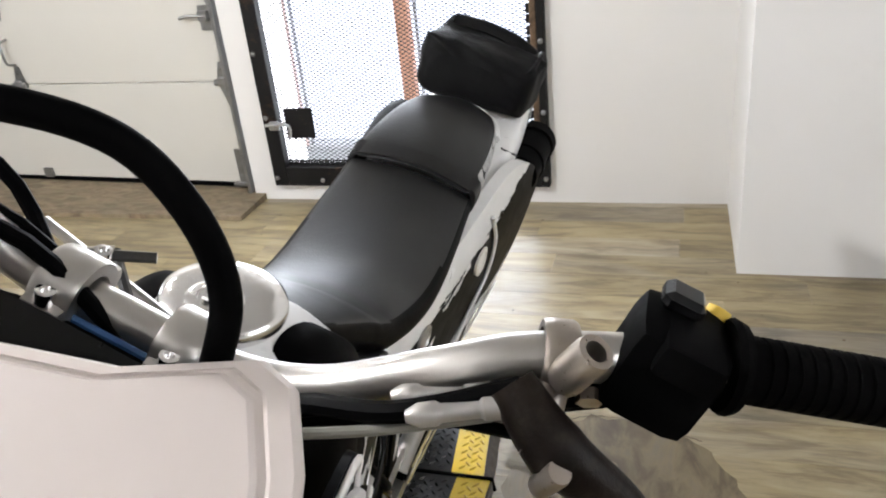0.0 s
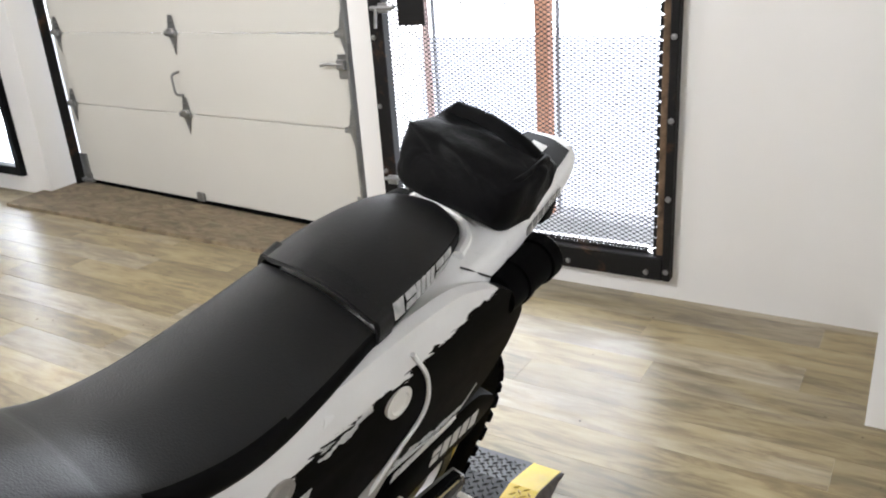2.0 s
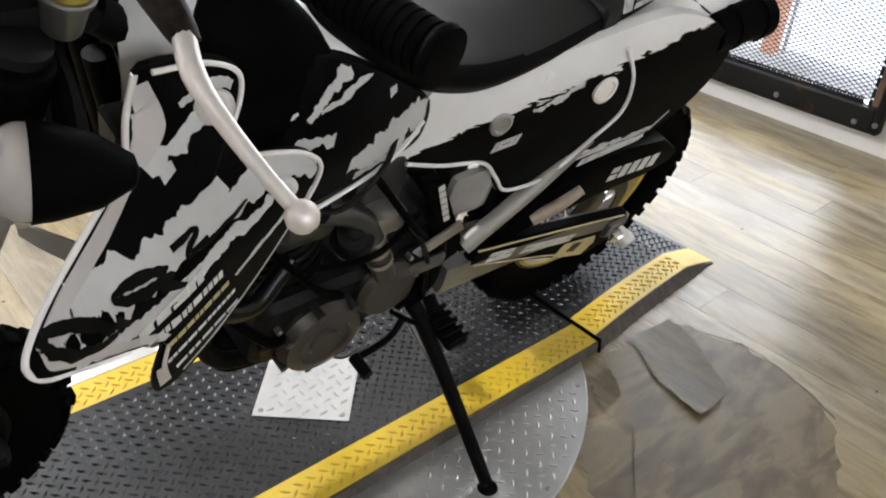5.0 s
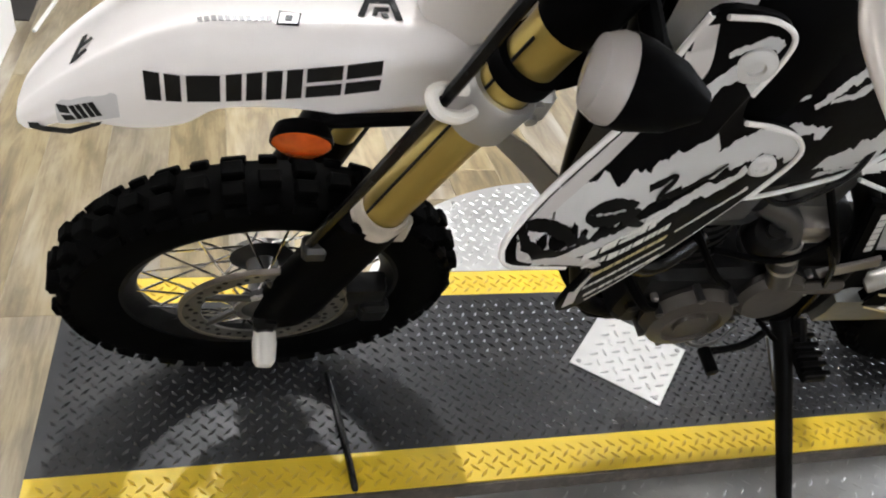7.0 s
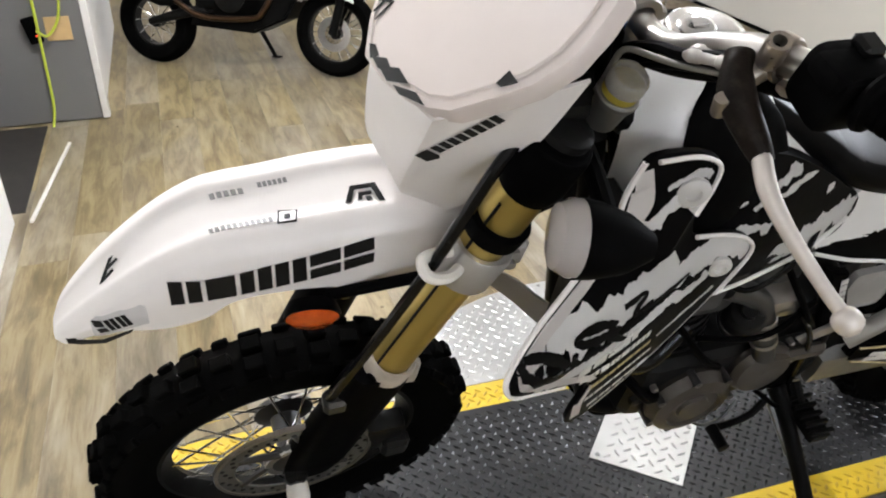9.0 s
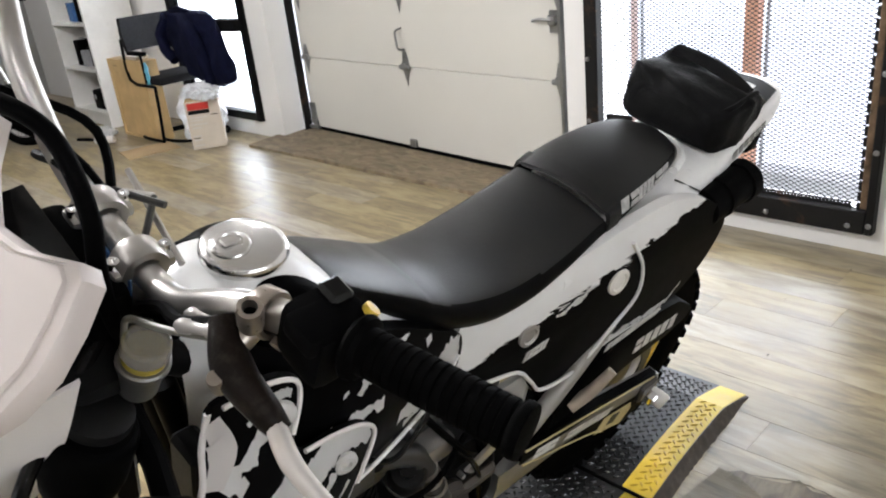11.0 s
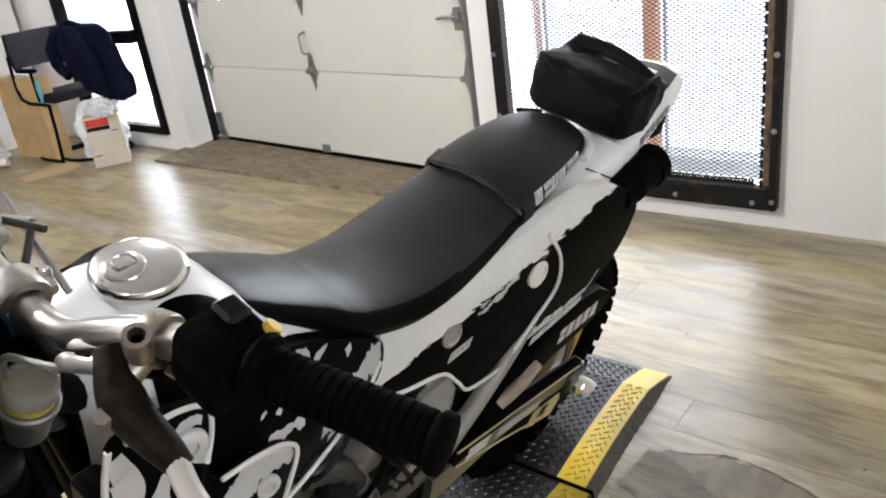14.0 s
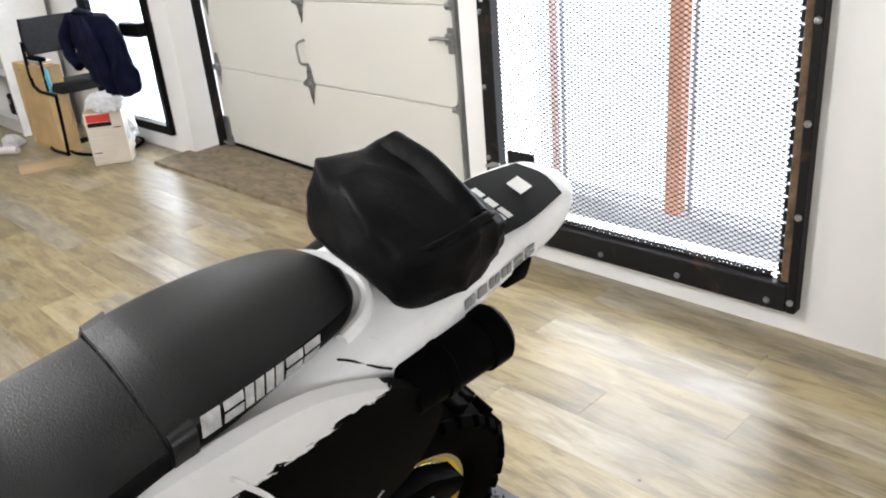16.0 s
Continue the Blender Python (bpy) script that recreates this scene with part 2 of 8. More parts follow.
def plank_material(name="vinyl_plank"):
    m = Nodes(name, (0.4, 0.34, 0.24), 0.4)
    info = m.n.new("ShaderNodeObjectInfo")
    geo = m.n.new("ShaderNodeNewGeometry")
    tc = m.n.new("ShaderNodeTexCoord")
    shift = m.n.new("ShaderNodeVectorMath")
    shift.operation = "MULTIPLY_ADD"
    comb = m.n.new("ShaderNodeCombineXYZ")
    both = m.math("ADD", info.outputs["Random"], geo.outputs["Random Per Island"])
    for slot in comb.inputs[:3]:
        m.l.new(both, slot)
    m.l.new(comb.outputs[0], shift.inputs[0])
    shift.inputs[1].default_value = (37.0, 11.0, 5.0)
    m.l.new(tc.outputs["Object"], shift.inputs[2])

    def stretched(x, y):
        mp = m.n.new("ShaderNodeMapping")
        mp.inputs["Scale"].default_value = (x, y, 1.0)
        m.l.new(shift.outputs[0], mp.inputs["Vector"])
        return mp.outputs["Vector"]

    streak = m.noise(stretched(1.7, 8.0), 2.4, 6, 0.62, 0.5)
    patch = m.noise(stretched(1.1, 3.0), 2.2, 4, 0.55, 0.6)
    fine = m.noise(stretched(5.0, 95.0), 2.0, 5, 0.6)
    grain = m.math("ADD", m.math("MULTIPLY", streak, 0.82), m.math("MULTIPLY", fine, 0.18))
    base = m.ramp(grain, [(0.32, (0.13, 0.095, 0.047)), (0.44, (0.215, 0.163, 0.08)), (0.53, (0.31, 0.243, 0.122)), (0.7, (0.4, 0.33, 0.19))])
    grey = m.ramp(grain, [(0.33, (0.155, 0.132, 0.1)), (0.5, (0.265, 0.235, 0.19)), (0.7, (0.4, 0.365, 0.315))])
    pick = m.math("FRACT", m.math("MULTIPLY", both, 7.31))
    hue = m.math("ADD", m.math("MULTIPLY", pick, 0.55), m.math("MULTIPLY", patch, 0.75))
    col = m.mix(m.ramp(hue, [(0.56, (0, 0, 0)), (0.98, (0.85, 0.85, 0.85))]), base, grey)
    tone = m.math("ADD", m.math("MULTIPLY", m.math("FRACT", m.math("MULTIPLY", both, 3.7)), 0.34), m.math("ADD", m.math("MULTIPLY", patch, 0.3), 0.6))
    val = m.n.new("ShaderNodeHueSaturation")
    m.l.new(col, val.inputs["Color"])
    m.l.new(tone, val.inputs["Value"])
    val.inputs["Saturation"].default_value = 0.97
    m.color(val.outputs["Color"])
    m.rough(m.math("ADD", m.math("MULTIPLY", streak, 0.24), 0.22))
    m.bump(m.math("ADD", fine, streak), 0.16, 0.001)
    return m.mat


PLANK = plank_material()


def subfloor_material():
    m = Nodes("stained_subfloor", (0.3, 0.22, 0.12), 0.5)
    v = m.coords(scale=(3.0, 1.0, 1.0), turn=(0, 0, 0.5))
    a, b = m.noise(v, 5, 6, 0.6, 0.8), m.noise(v, 17, 5, 0.6)
    col = m.ramp(a, [(0.3, (0.085, 0.06, 0.034)), (0.44, (0.15, 0.112, 0.06)), (0.56, (0.23, 0.178, 0.098)), (0.7, (0.2, 0.165, 0.115))])
    m.color(m.mix(m.math("MULTIPLY", b, 0.4), col, (0.12, 0.09, 0.06), "MULTIPLY"))
    m.bump(m.math("ADD", a, b), 0.4, 0.002)
    return m.mat


SUBFLOOR = subfloor_material()
VINYL_GREY = worn("torn_vinyl_back", (0.27, 0.235, 0.18), 0.4, spread=0.3, scale=9, bump=0.3, dust=0.25)
JOINT = worn("dark_joint", (0.13, 0.1, 0.065), 0.8, spread=0.3, scale=9, bump=0.1)


def wall_material(name, color):
    m = Nodes(name, color, 0.55)
    v = m.coords()
    big = m.noise(v, 1.1, 5)
    marks = m.ramp(m.noise(v, 3.4, 6, 0.7, 0.4), [(0.62, (0, 0, 0)), (0.8, (1, 1, 1))])
    col = m.ramp(big, [(0.3, tuple(c * 0.95 for c in color)), (0.7, color)])
    m.color(m.mix(m.math("MULTIPLY", marks, 0.10), col, (0.5, 0.45, 0.38)))
    m.bump(m.math("ADD", m.noise(v, 190, 3), m.noise(v, 12, 3)), 0.10, 0.0015)
    return m.mat


WALL = wall_material("white_wall_paint", (0.8, 0.79, 0.77))
DOOR_PAINT = wall_material("garage_door_paint", (0.62, 0.605, 0.555))
# unseen ceiling, greyed to hold down its bounce
CEILING = wall_material("low_bounce_ceiling_grey", (0.48, 0.47, 0.455))
PANEL_GREY = wall_material("grey_panel_paint", (0.16, 0.158, 0.154))
# dark grey for unseen walls, to cut light bounced into the room
LOW_BOUNCE_WALL = wall_material("low_bounce_wall_grey", (0.25, 0.245, 0.235))
TRIM = worn("white_trim", (0.74, 0.73, 0.7), 0.45, spread=0.05, scale=5, bump=0.05, dust=0.15)


def osb_material():
    m = Nodes("chipboard", (0.3, 0.2, 0.1), 0.62)
    v = m.coords(scale=(1.0, 2.4, 1.0))
    vo = m.add("ShaderNodeTexVoronoi", Scale=16.0)
    m.l.new(v, vo.inputs["Vector"])
    n = m.noise(v, 7, 6, 0.65, 1.2)
    col = m.ramp(n, [(0.3, (0.085, 0.062, 0.038)), (0.5, (0.17, 0.13, 0.08)), (0.7, (0.25, 0.2, 0.13))])
    hue = m.mix(0.25, col, vo.outputs["Color"], "SOFT_LIGHT")
    m.color(m.mix(0.85, hue, col))
    m.bump(n, 0.3, 0.002)
    return m.mat


OSB = osb_material()


def steel_rust():
    m = Nodes("black_angle_iron", (0.02, 0.02, 0.02), 0.6, 0.0, 0.15)
    v = m.coords()
    rust = m.ramp(m.noise(v, 6, 7, 0.68, 0.6), [(0.56, (0, 0, 0)), (0.72, (1, 1, 1))])
    m.color(m.mix(m.math("MULTIPLY", rust, 0.75), (0.009, 0.0085, 0.0085), (0.085, 0.045, 0.022)))
    m.bump(m.noise(v, 90, 4), 0.2, 0.001)
    return m.mat


IRON = steel_rust()
RUST = worn("rusty_bar", (0.12, 0.08, 0.05), 0.8, spread=0.5, scale=22, bump=0.3, spec=0.15)
MESH_WIRE = worn("mesh_wire", (0.02, 0.0195, 0.019), 0.5, 0.3, spread=0.2, scale=10, bump=0.05)
ZINC = worn("zinc_plate", (0.3, 0.3, 0.295), 0.42, 0.85, spread=0.2, scale=12, bump=0.15)
DECK_BLACK = worn("deck_rubber_black", (0.025, 0.0255, 0.027), 0.34, spread=0.3, scale=5, bump=0.06, dust=0.03, spec=0.2)
TREAD_BLACK = worn("tread_rubber_black", (0.016, 0.016, 0.017), 0.22, spread=0.3, scale=5, bump=0.05, spec=0.85)
TREAD_YELLOW = worn("tread_paint_yellow", (0.5, 0.33, 0.012), 0.4, spread=0.2, scale=6, bump=0.1, dust=0.1)
DECK_YELLOW = worn("deck_paint_yellow", (0.66, 0.46, 0.018), 0.45, spread=0.15, scale=6, bump=0.15, dust=0.16)
DECK_SIDE = worn("deck_foam_side", (0.07, 0.06, 0.05), 0.8, spread=0.35, scale=25, bump=0.4, dust=0.2)
TREAD_PLATE = worn("aluminium_tread_plate", (0.56, 0.56, 0.55), 0.36, 0.8, spread=0.14, scale=5, bump=0.2, dust=0.08)
CARD = worn("cardboard", (0.4, 0.29, 0.16), 0.8, spread=0.1, scale=6, bump=0.15)
PINE = worn("pine_board", (0.52, 0.36, 0.17), 0.5, spread=0.14, scale=7, bump=0.1)
BOX_PRINT = worn("printed_carton", (0.56, 0.5, 0.42), 0.6, spread=0.06, scale=9, bump=0.05)
RED_PRINT = worn("red_print", (0.5, 0.03, 0.02), 0.5, spread=0.1, scale=20, bump=0.02)
NAVY = worn("navy_cloth", (0.003, 0.0039, 0.0144), 0.9, spread=0.35, scale=20, bump=0.5, distance=0.004, spec=0.08)
BLACK_CLOTH = worn("black_chair_cloth", (0.014, 0.014, 0.015), 0.85, spread=0.3, scale=60, bump=0.4, spec=0.08)
CYAN_GLOVE = worn("blue_glove", (0.12, 0.4, 0.55), 0.5, spread=0.15, scale=20, bump=0.2)
GREY_PLASTIC = worn("grey_plastic", (0.3, 0.3, 0.31), 0.45, spread=0.1, scale=12, bump=0.1)
GUARD_GREY = worn("dull_grey_plastic", (0.3, 0.29, 0.275), 0.5, spread=0.15, scale=9, bump=0.1)
RED_DARK = worn("faded_red", (0.25, 0.03, 0.025), 0.4, spread=0.15, scale=12, bump=0.05)
RUSTY_PIPE = worn("heated_pipe", (0.06, 0.034, 0.018), 0.35, 0.85, spread=0.3, scale=16, bump=0.1)
ORANGE_POST = worn("orange_wood_post", (0.42, 0.2, 0.12), 0.7, spread=0.15, scale=8, bump=0.2)
PINK_POST = worn("pinkish_post_paint", (0.5, 0.36, 0.32), 0.6, spread=0.1, scale=8, bump=0.1)
# step tone lightened to match the overexposed brightness outdoors
CONCRETE = worn("pale_concrete", (0.42, 0.42, 0.42), 0.85, spread=0.15, scale=4, bump=0.3)
SNOW = worn("snow_ground", (0.82, 0.84, 0.87), 0.8, spread=0.04, scale=2, bump=0.3, distance=0.02)
PLASTIC_BAG = glassy("thin_plastic_bag", (0.92, 0.93, 0.95), 0.35, 0.45)
GLASS = glassy("window_glass", (0.97, 0.98, 0.98), 0.01, 1.0)


def glow(name, color, strength):
    m = Nodes(name, color, 0.5)
    m.bsdf.inputs["Emission Color"].default_value = (*color, 1)
    m.bsdf.inputs["Emission Strength"].default_value = strength
    return m.mat


LAMP_GLOW = glow("lamp_glow", (1.0, 0.95, 0.86), 6.0)
SKY_GLOW = glow("bright_overcast", (0.96, 0.98, 1.0), 5.0)
LED = glow("red_led", (1.0, 0.05, 0.02), 3.0)

from mathutils.bvhtree import BVHTree


# ---------- mesh helpers ----------
def finish(name, bm, material, smooth=35):
    mesh = bpy.data.meshes.new(name)
    bmesh.ops.recalc_face_normals(bm, faces=bm.faces)
    bm.to_mesh(mesh)
    bm.free()
    for mat in material if isinstance(material, (list, tuple)) else [material]:
        mesh.materials.append(mat)
    if smooth:
        mesh.shade_smooth()
        mesh.set_sharp_from_angle(angle=radians(smooth))
    return mesh


def part(name, bm, material, parent=None, label="", smooth=35):
    ob = new(name, finish(name, bm, material, smooth))
    ob.parent = parent
    if label:
        ob["label"] = label
    if name.endswith("_mark") or name.endswith("_decal") or name == "chain":
        ob["kind"] = "stuff"
    return ob


def thing(name, label, category, m=None, group="", kind=""):
    ob = new(name)
    ob.empty_display_size = 0.05
    if m is not None:
        ob.matrix_world = m
    return tagged(ob, label, category, group, kind)


def solid(name, bm, material, label, category, m=None, group="", kind="", smooth=35):
    ob = new(name, finish(name, bm, material, smooth))
    if m is not None:
        ob.matrix_world = m
    return tagged(ob, label, category, group, kind)


def box(size, at=(0, 0, 0), bevel=0.0, segs=1, m=None, bm=None):
    """A box by its size and middle, with bevelled edges."""
    bm = bm or bmesh.new()
    t = Matrix.Translation(at) @ Matrix.Diagonal((*size, 1))
    made = bmesh.ops.create_cube(bm, size=1, matrix=(m or Matrix()) @ t)["verts"]
    if bevel:
        edges = list({e for v in made for e in v.link_edges})
        bmesh.ops.bevel(bm, geom=edges, offset=bevel, segments=segs, affect="EDGES", profile=0.6)
    return bm


def rings(bm, loops, closed=True, cap=True):
    """Bridges loops of points, each the same length."""
    rows = [[bm.verts.new(p) for p in loop] for loop in loops]
    n = len(rows[0])
    for a, b in zip(rows, rows[1:]):
        for i in range(n if closed else n - 1):
            j = (i + 1) % n
            bm.faces.new((a[i], a[j], b[j], b[i]))
    if cap and closed:
        for row in (rows[0], rows[-1]):
            try:
                bm.faces.new(row)
            except ValueError:
                pass
    return bm


def spline(points, steps=6):
    """Points along a smooth line through the given ones."""
    p = [Vector(q) for q in points]
    if len(p) < 3:
        return p
    p = [p[0] * 2 - p[1], *p, p[-1] * 2 - p[-2]]
    out = []
    for a, b, c, d in zip(p, p[1:], p[2:], p[3:]):
        for k in range(steps):
            t = k / steps
            out.append(0.5 * ((2 * b) + (c - a) * t + (2 * a - 5 * b + 4 * c - d) * t * t + (3 * b - a - 3 * c + d) * t ** 3))
    out.append(p[-2])
    return out


def tube(points, radius, sides=12, bm=None, steps=6, smooth=True):
    """A round bar along a line; radius is a number or one for each given point."""
    bm = bm or bmesh.new()
    line = spline(points, steps) if smooth else [Vector(q) for q in points]
    rad = [radius] * len(points) if isinstance(radius, (int, float)) else list(radius)
    loops, up = [], None
    for i, q in enumerate(line):
        ahead = (line[min(i + 1, len(line) - 1)] - line[max(i - 1, 0)]).normalized()
        if up is None:
            up = ahead.orthogonal().normalized()
        up = (up - ahead * up.dot(ahead)).normalized()
        side = ahead.cross(up)
        u = i / (len(line) - 1) * (len(rad) - 1)
        k = min(int(u), len(rad) - 2)
        r = rad[k] + (rad[k + 1] - rad[k]) * (u - k)
        loops.append([q + (up * math.cos(2 * math.pi * j / sides) + side * math.sin(2 * math.pi * j / sides)) * r for j in range(sides)])
    return rings(bm, loops)


def lathe(profile, at=(0, 0, 0), axis=(0, 0, 1), sides=32, bm=None):
    """A turned body: profile rows of (radius, height along the axis)."""
    bm = bm or bmesh.new()
    q = Vector((0, 0, 1)).rotation_difference(Vector(axis))
    loops = []
    for r, h in profile:
        loops.append([Vector(at) + q @ Vector((max(r, 1e-4) * math.cos(2 * math.pi * j / sides), max(r, 1e-4) * math.sin(2 * math.pi * j / sides), h)) for j in range(sides)])
    return rings(bm, loops, cap=tuple(profile[0]) != tuple(profile[-1]))


def loft(sections, across=5, along=4, bm=None, closed=False, thick=0.0):
    """A smooth skin over sections (lists of points of one length)."""
    bm = bm or bmesh.new()
    rows = []
    for s in sections:
        rows.append(spline([*s, s[0]], across)[:-1] if closed else spline(s, across))
    cols = [spline([r[i] for r in rows], along) for i in range(len(rows[0]))]
    loops = [[c[k] for c in cols] for k in range(len(cols[0]))]
    rings(bm, loops, closed, closed)
    if thick:
        bmesh.ops.recalc_face_normals(bm, faces=bm.faces)
        bmesh.ops.solidify(bm, geom=bm.faces[:], thickness=thick)
    return bm


def slab(outline, depth, m=None, bevel=0.0, bm=None):
    """A flat shape (x, y rows) of some depth along z, laid by a pose."""
    bm = bm or bmesh.new()
    m = m or Matrix()
    low = [bm.verts.new(m @ Vector((x, y, 0))) for x, y in outline]
    high = [bm.verts.new(m @ Vector((x, y, depth))) for x, y in outline]
    n = len(low)
    bm.faces.new(low[::-1])
    top = bm.faces.new(high)
    for i in range(n):
        bm.faces.new((low[i], low[(i + 1) % n], high[(i + 1) % n], high[i]))
    if bevel:
        bmesh.ops.bevel(bm, geom=list(top.edges), offset=bevel, segments=2, affect="EDGES")
    return bm


def basis(at, x, y):
    """A pose with the given middle and x and y ways."""
    x = Vector(x).normalized()
    z = x.cross(Vector(y)).normalized()
    y = z.cross(x)
    return Matrix(((x.x, y.x, z.x, at[0]), (x.y, y.y, z.y, at[1]), (x.z, y.z, z.z, at[2]), (0, 0, 0, 1)))


def blocks(n, height, pitch, slant=0.2, heavy=0.66, depth=0.0008, m=None, seed=3, bm=None):
    """A row of plain slanted bars that stands for a mark on a part."""
    bm = bm or bmesh.new()
    rnd = random.Random(seed)
    m = m or Matrix()

    def bar(x0, w, u0, u1, z0, z1):
        slab([(x0 + u * w + slant * z, z) for u, z in ((u0, z0), (u1, z0), (u1, z1), (u0, z1))], depth, m, bm=bm)

    for k in range(n):
        x0, w = k * pitch, pitch * (heavy + 0.14)
        cut = rnd.choice((0, 1, 2))
        if cut == 0:
            bar(x0, w, 0, 1, 0, height * 0.42)
            bar(x0, w, 0, 1, height * 0.58, height)
        elif cut == 1:
            bar(x0, w, 0, 0.44, 0, height)
            bar(x0, w, 0.56, 1, 0, height)
        else:
            bar(x0, w, 0.04, 0.96, 0, height)
    return bm


def drape(bm, ob, lift=0.0015, fall=0.0, out=0.1):
    """Lays a flat mark of the y-z plane on a part's outer side; fall is the slope at which it comes down."""
    tree = BVHTree.FromPolygons([v.co.copy() for v in ob.data.vertices], [tuple(p.vertices) for p in ob.data.polygons])
    way = Vector((-1, 0, -fall)).normalized()
    for v in bm.verts:
        at = Vector((out, v.co.y, v.co.z)) - way * 0.5
        hit = tree.ray_cast(at, way)[0] or tree.find_nearest(Vector((out + 0.05, v.co.y, v.co.z)))[0]
        v.co = Vector((hit.x + v.co.x, hit.y, hit.z)) - way * lift
    return bm


def torn(points, widths, seed, rag=0.35, steps=14):
    """A strip with torn edges along a line of (y, z) rows."""
    line = spline([(0, y, z) for y, z in points], steps)
    n = len(line)
    bm = bmesh.new()
    rows = []
    length = 0.0
    for i, p in enumerate(line):
        length += (p - line[max(i - 1, 0)]).length
        d = (line[min(i + 1, n - 1)] - line[max(i - 1, 0)]).normalized()
        side = Vector((0, -d.z, d.y))
        u = i / (n - 1) * (len(widths) - 1)
        k = min(int(u), len(widths) - 2)
        w = widths[k] + (widths[k + 1] - widths[k]) * (u - k)
        a = w * (0.5 + rag * 1.2 * noise.noise(Vector((length * 55, seed * 7.3, 0))) + rag * 0.55 * noise.noise(Vector((length * 170, seed * 3.1, 4))))
        b = w * (0.5 + rag * 1.2 * noise.noise(Vector((length * 60, seed * 5.7, 9))) + rag * 0.55 * noise.noise(Vector((length * 190, seed * 2.3, 2))))
        rows.append([p + side * a, p + side * (a - b) * 0.5, p - side * b])
    rings(bm, rows, closed=False)
    bmesh.ops.solidify(bm, geom=bm.faces[:], thickness=0.0005)
    return bm


def wrap(bm, skin, lift=0.0015):
    """Bends a flat mark in the y-z plane onto a flank x = skin(y, z)."""
    for v in bm.verts:
        v.co.x += skin(v.co.y, v.co.z) + lift
    return bm


# ---------- the room ----------
WALL_Y, DOOR_Y, CEIL = 3.36, 3.505, 2.75
DOOR_X0, DOOR_X1, DOOR_TOP = -4.22, -1.73, 2.15
CAGE_X0, CAGE_X1, CAGE_Z0, CAGE_Z1 = -1.56, -0.263, 0.09, 2.2
WIN_X0, WIN_X1, WIN_Z0, WIN_Z1 = -5.62, -4.5, 0.12, 2.1


def wall(name, x0, x1, y0, y1, z0=0.0, z1=CEIL, mat=None, label="white painted wall"):
    return solid(name, box((x1 - x0, y1 - y0, z1 - z0), ((x0 + x1) / 2, (y0 + y1) / 2, (z0 + z1) / 2)), mat or WALL, label, "wall", kind="structure", smooth=0)


def wall_with_holes(name, x0, x1, y0, y1, holes, label):
    """A wall along x with openings (x0, x1, z0, z1) that go through it."""
    bm = bmesh.new()
    x = x0
    for a, b, lo, hi in sorted(holes):
        box((a - x, y1 - y0, CEIL), ((x + a) / 2, (y0 + y1) / 2, CEIL / 2), bm=bm)
        if lo > 0:
            box((b - a, y1 - y0, lo), ((a + b) / 2, (y0 + y1) / 2, lo / 2), bm=bm)
        box((b - a, y1 - y0, CEIL - hi), ((a + b) / 2, (y0 + y1) / 2, (CEIL + hi) / 2), bm=bm)
        x = b
    box((x1 - x, y1 - y0, CEIL), ((x + x1) / 2, (y0 + y1) / 2, CEIL / 2), bm=bm)
    return solid(name, bm, WALL, label, "wall", kind="structure", smooth=0)


wall_with_holes("wall_north", -9.0, 0.46, WALL_Y, 3.62,
                [(WIN_X0, WIN_X1, WIN_Z0, WIN_Z1), (DOOR_X0 - 0.05, DOOR_X1 + 0.03, 0, DOOR_TOP), (CAGE_X0 + 0.04, CAGE_X1 - 0.055, 0.11, CAGE_Z1)],
                "white painted wall with a garage door, a barred opening and a window")
wall("wall_return", 0.46, 3.2, 2.75, 3.62, label="white painted wall jutting into the room")
# unseen wall; its window opening is made up to admit the fill light
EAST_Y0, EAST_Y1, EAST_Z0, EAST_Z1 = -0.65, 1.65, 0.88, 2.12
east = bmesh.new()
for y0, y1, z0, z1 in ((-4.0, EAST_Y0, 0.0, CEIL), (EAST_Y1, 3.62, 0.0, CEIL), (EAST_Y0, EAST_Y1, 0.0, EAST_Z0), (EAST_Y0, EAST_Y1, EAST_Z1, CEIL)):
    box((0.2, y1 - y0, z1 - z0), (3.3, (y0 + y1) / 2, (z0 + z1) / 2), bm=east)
solid("wall_east", east, WALL, "white painted wall out of view with an added window opening", "wall", kind="structure", smooth=0)
wall("wall_west", -9.2, -9.0, -4.0, 3.62, mat=LOW_BOUNCE_WALL, label="closing wall out of view, dark grey to limit bounced light")
wall("wall_south", -9.0, 3.2, -4.2, -4.0, mat=LOW_BOUNCE_WALL, label="closing wall out of view, dark grey to limit bounced light")
wall("wall_stub", -2.06, -0.2, -0.72, -0.525, label="white partition wall with a free end")
wall("wall_stub_side", -0.2, -0.05, -4.0, -0.525, label="white partition wall")
solid("ceiling", box((12.6, 8.0, 0.12), (-2.9, -0.25, CEIL + 0.061)), CEILING, "plain ceiling out of view, grey to limit bounced light", "ceiling", kind="structure", smooth=0)
solid("ground", box((80, 60, 0.2), (-3, 20, -0.14)), SNOW, "snow-covered ground outside the openings", "ground", kind="structure", smooth=0)

# a low counter end with a recess before it
counter = thing("counter_end", "grey painted counter end panel with a pale edge", "counter")
part("panel", box((0.05, 0.62, 1.1), (-3.06, -0.57, 0.56), 0.004), PANEL_GREY, counter)
part("edge_trim", box((0.06, 0.03, 1.1), (-3.06, -0.255, 0.56), 0.003), TRIM, counter)
part("side", box((1.6, 0.04, 1.1), (-3.9, -0.28, 0.56), 0.004), WALL, counter)
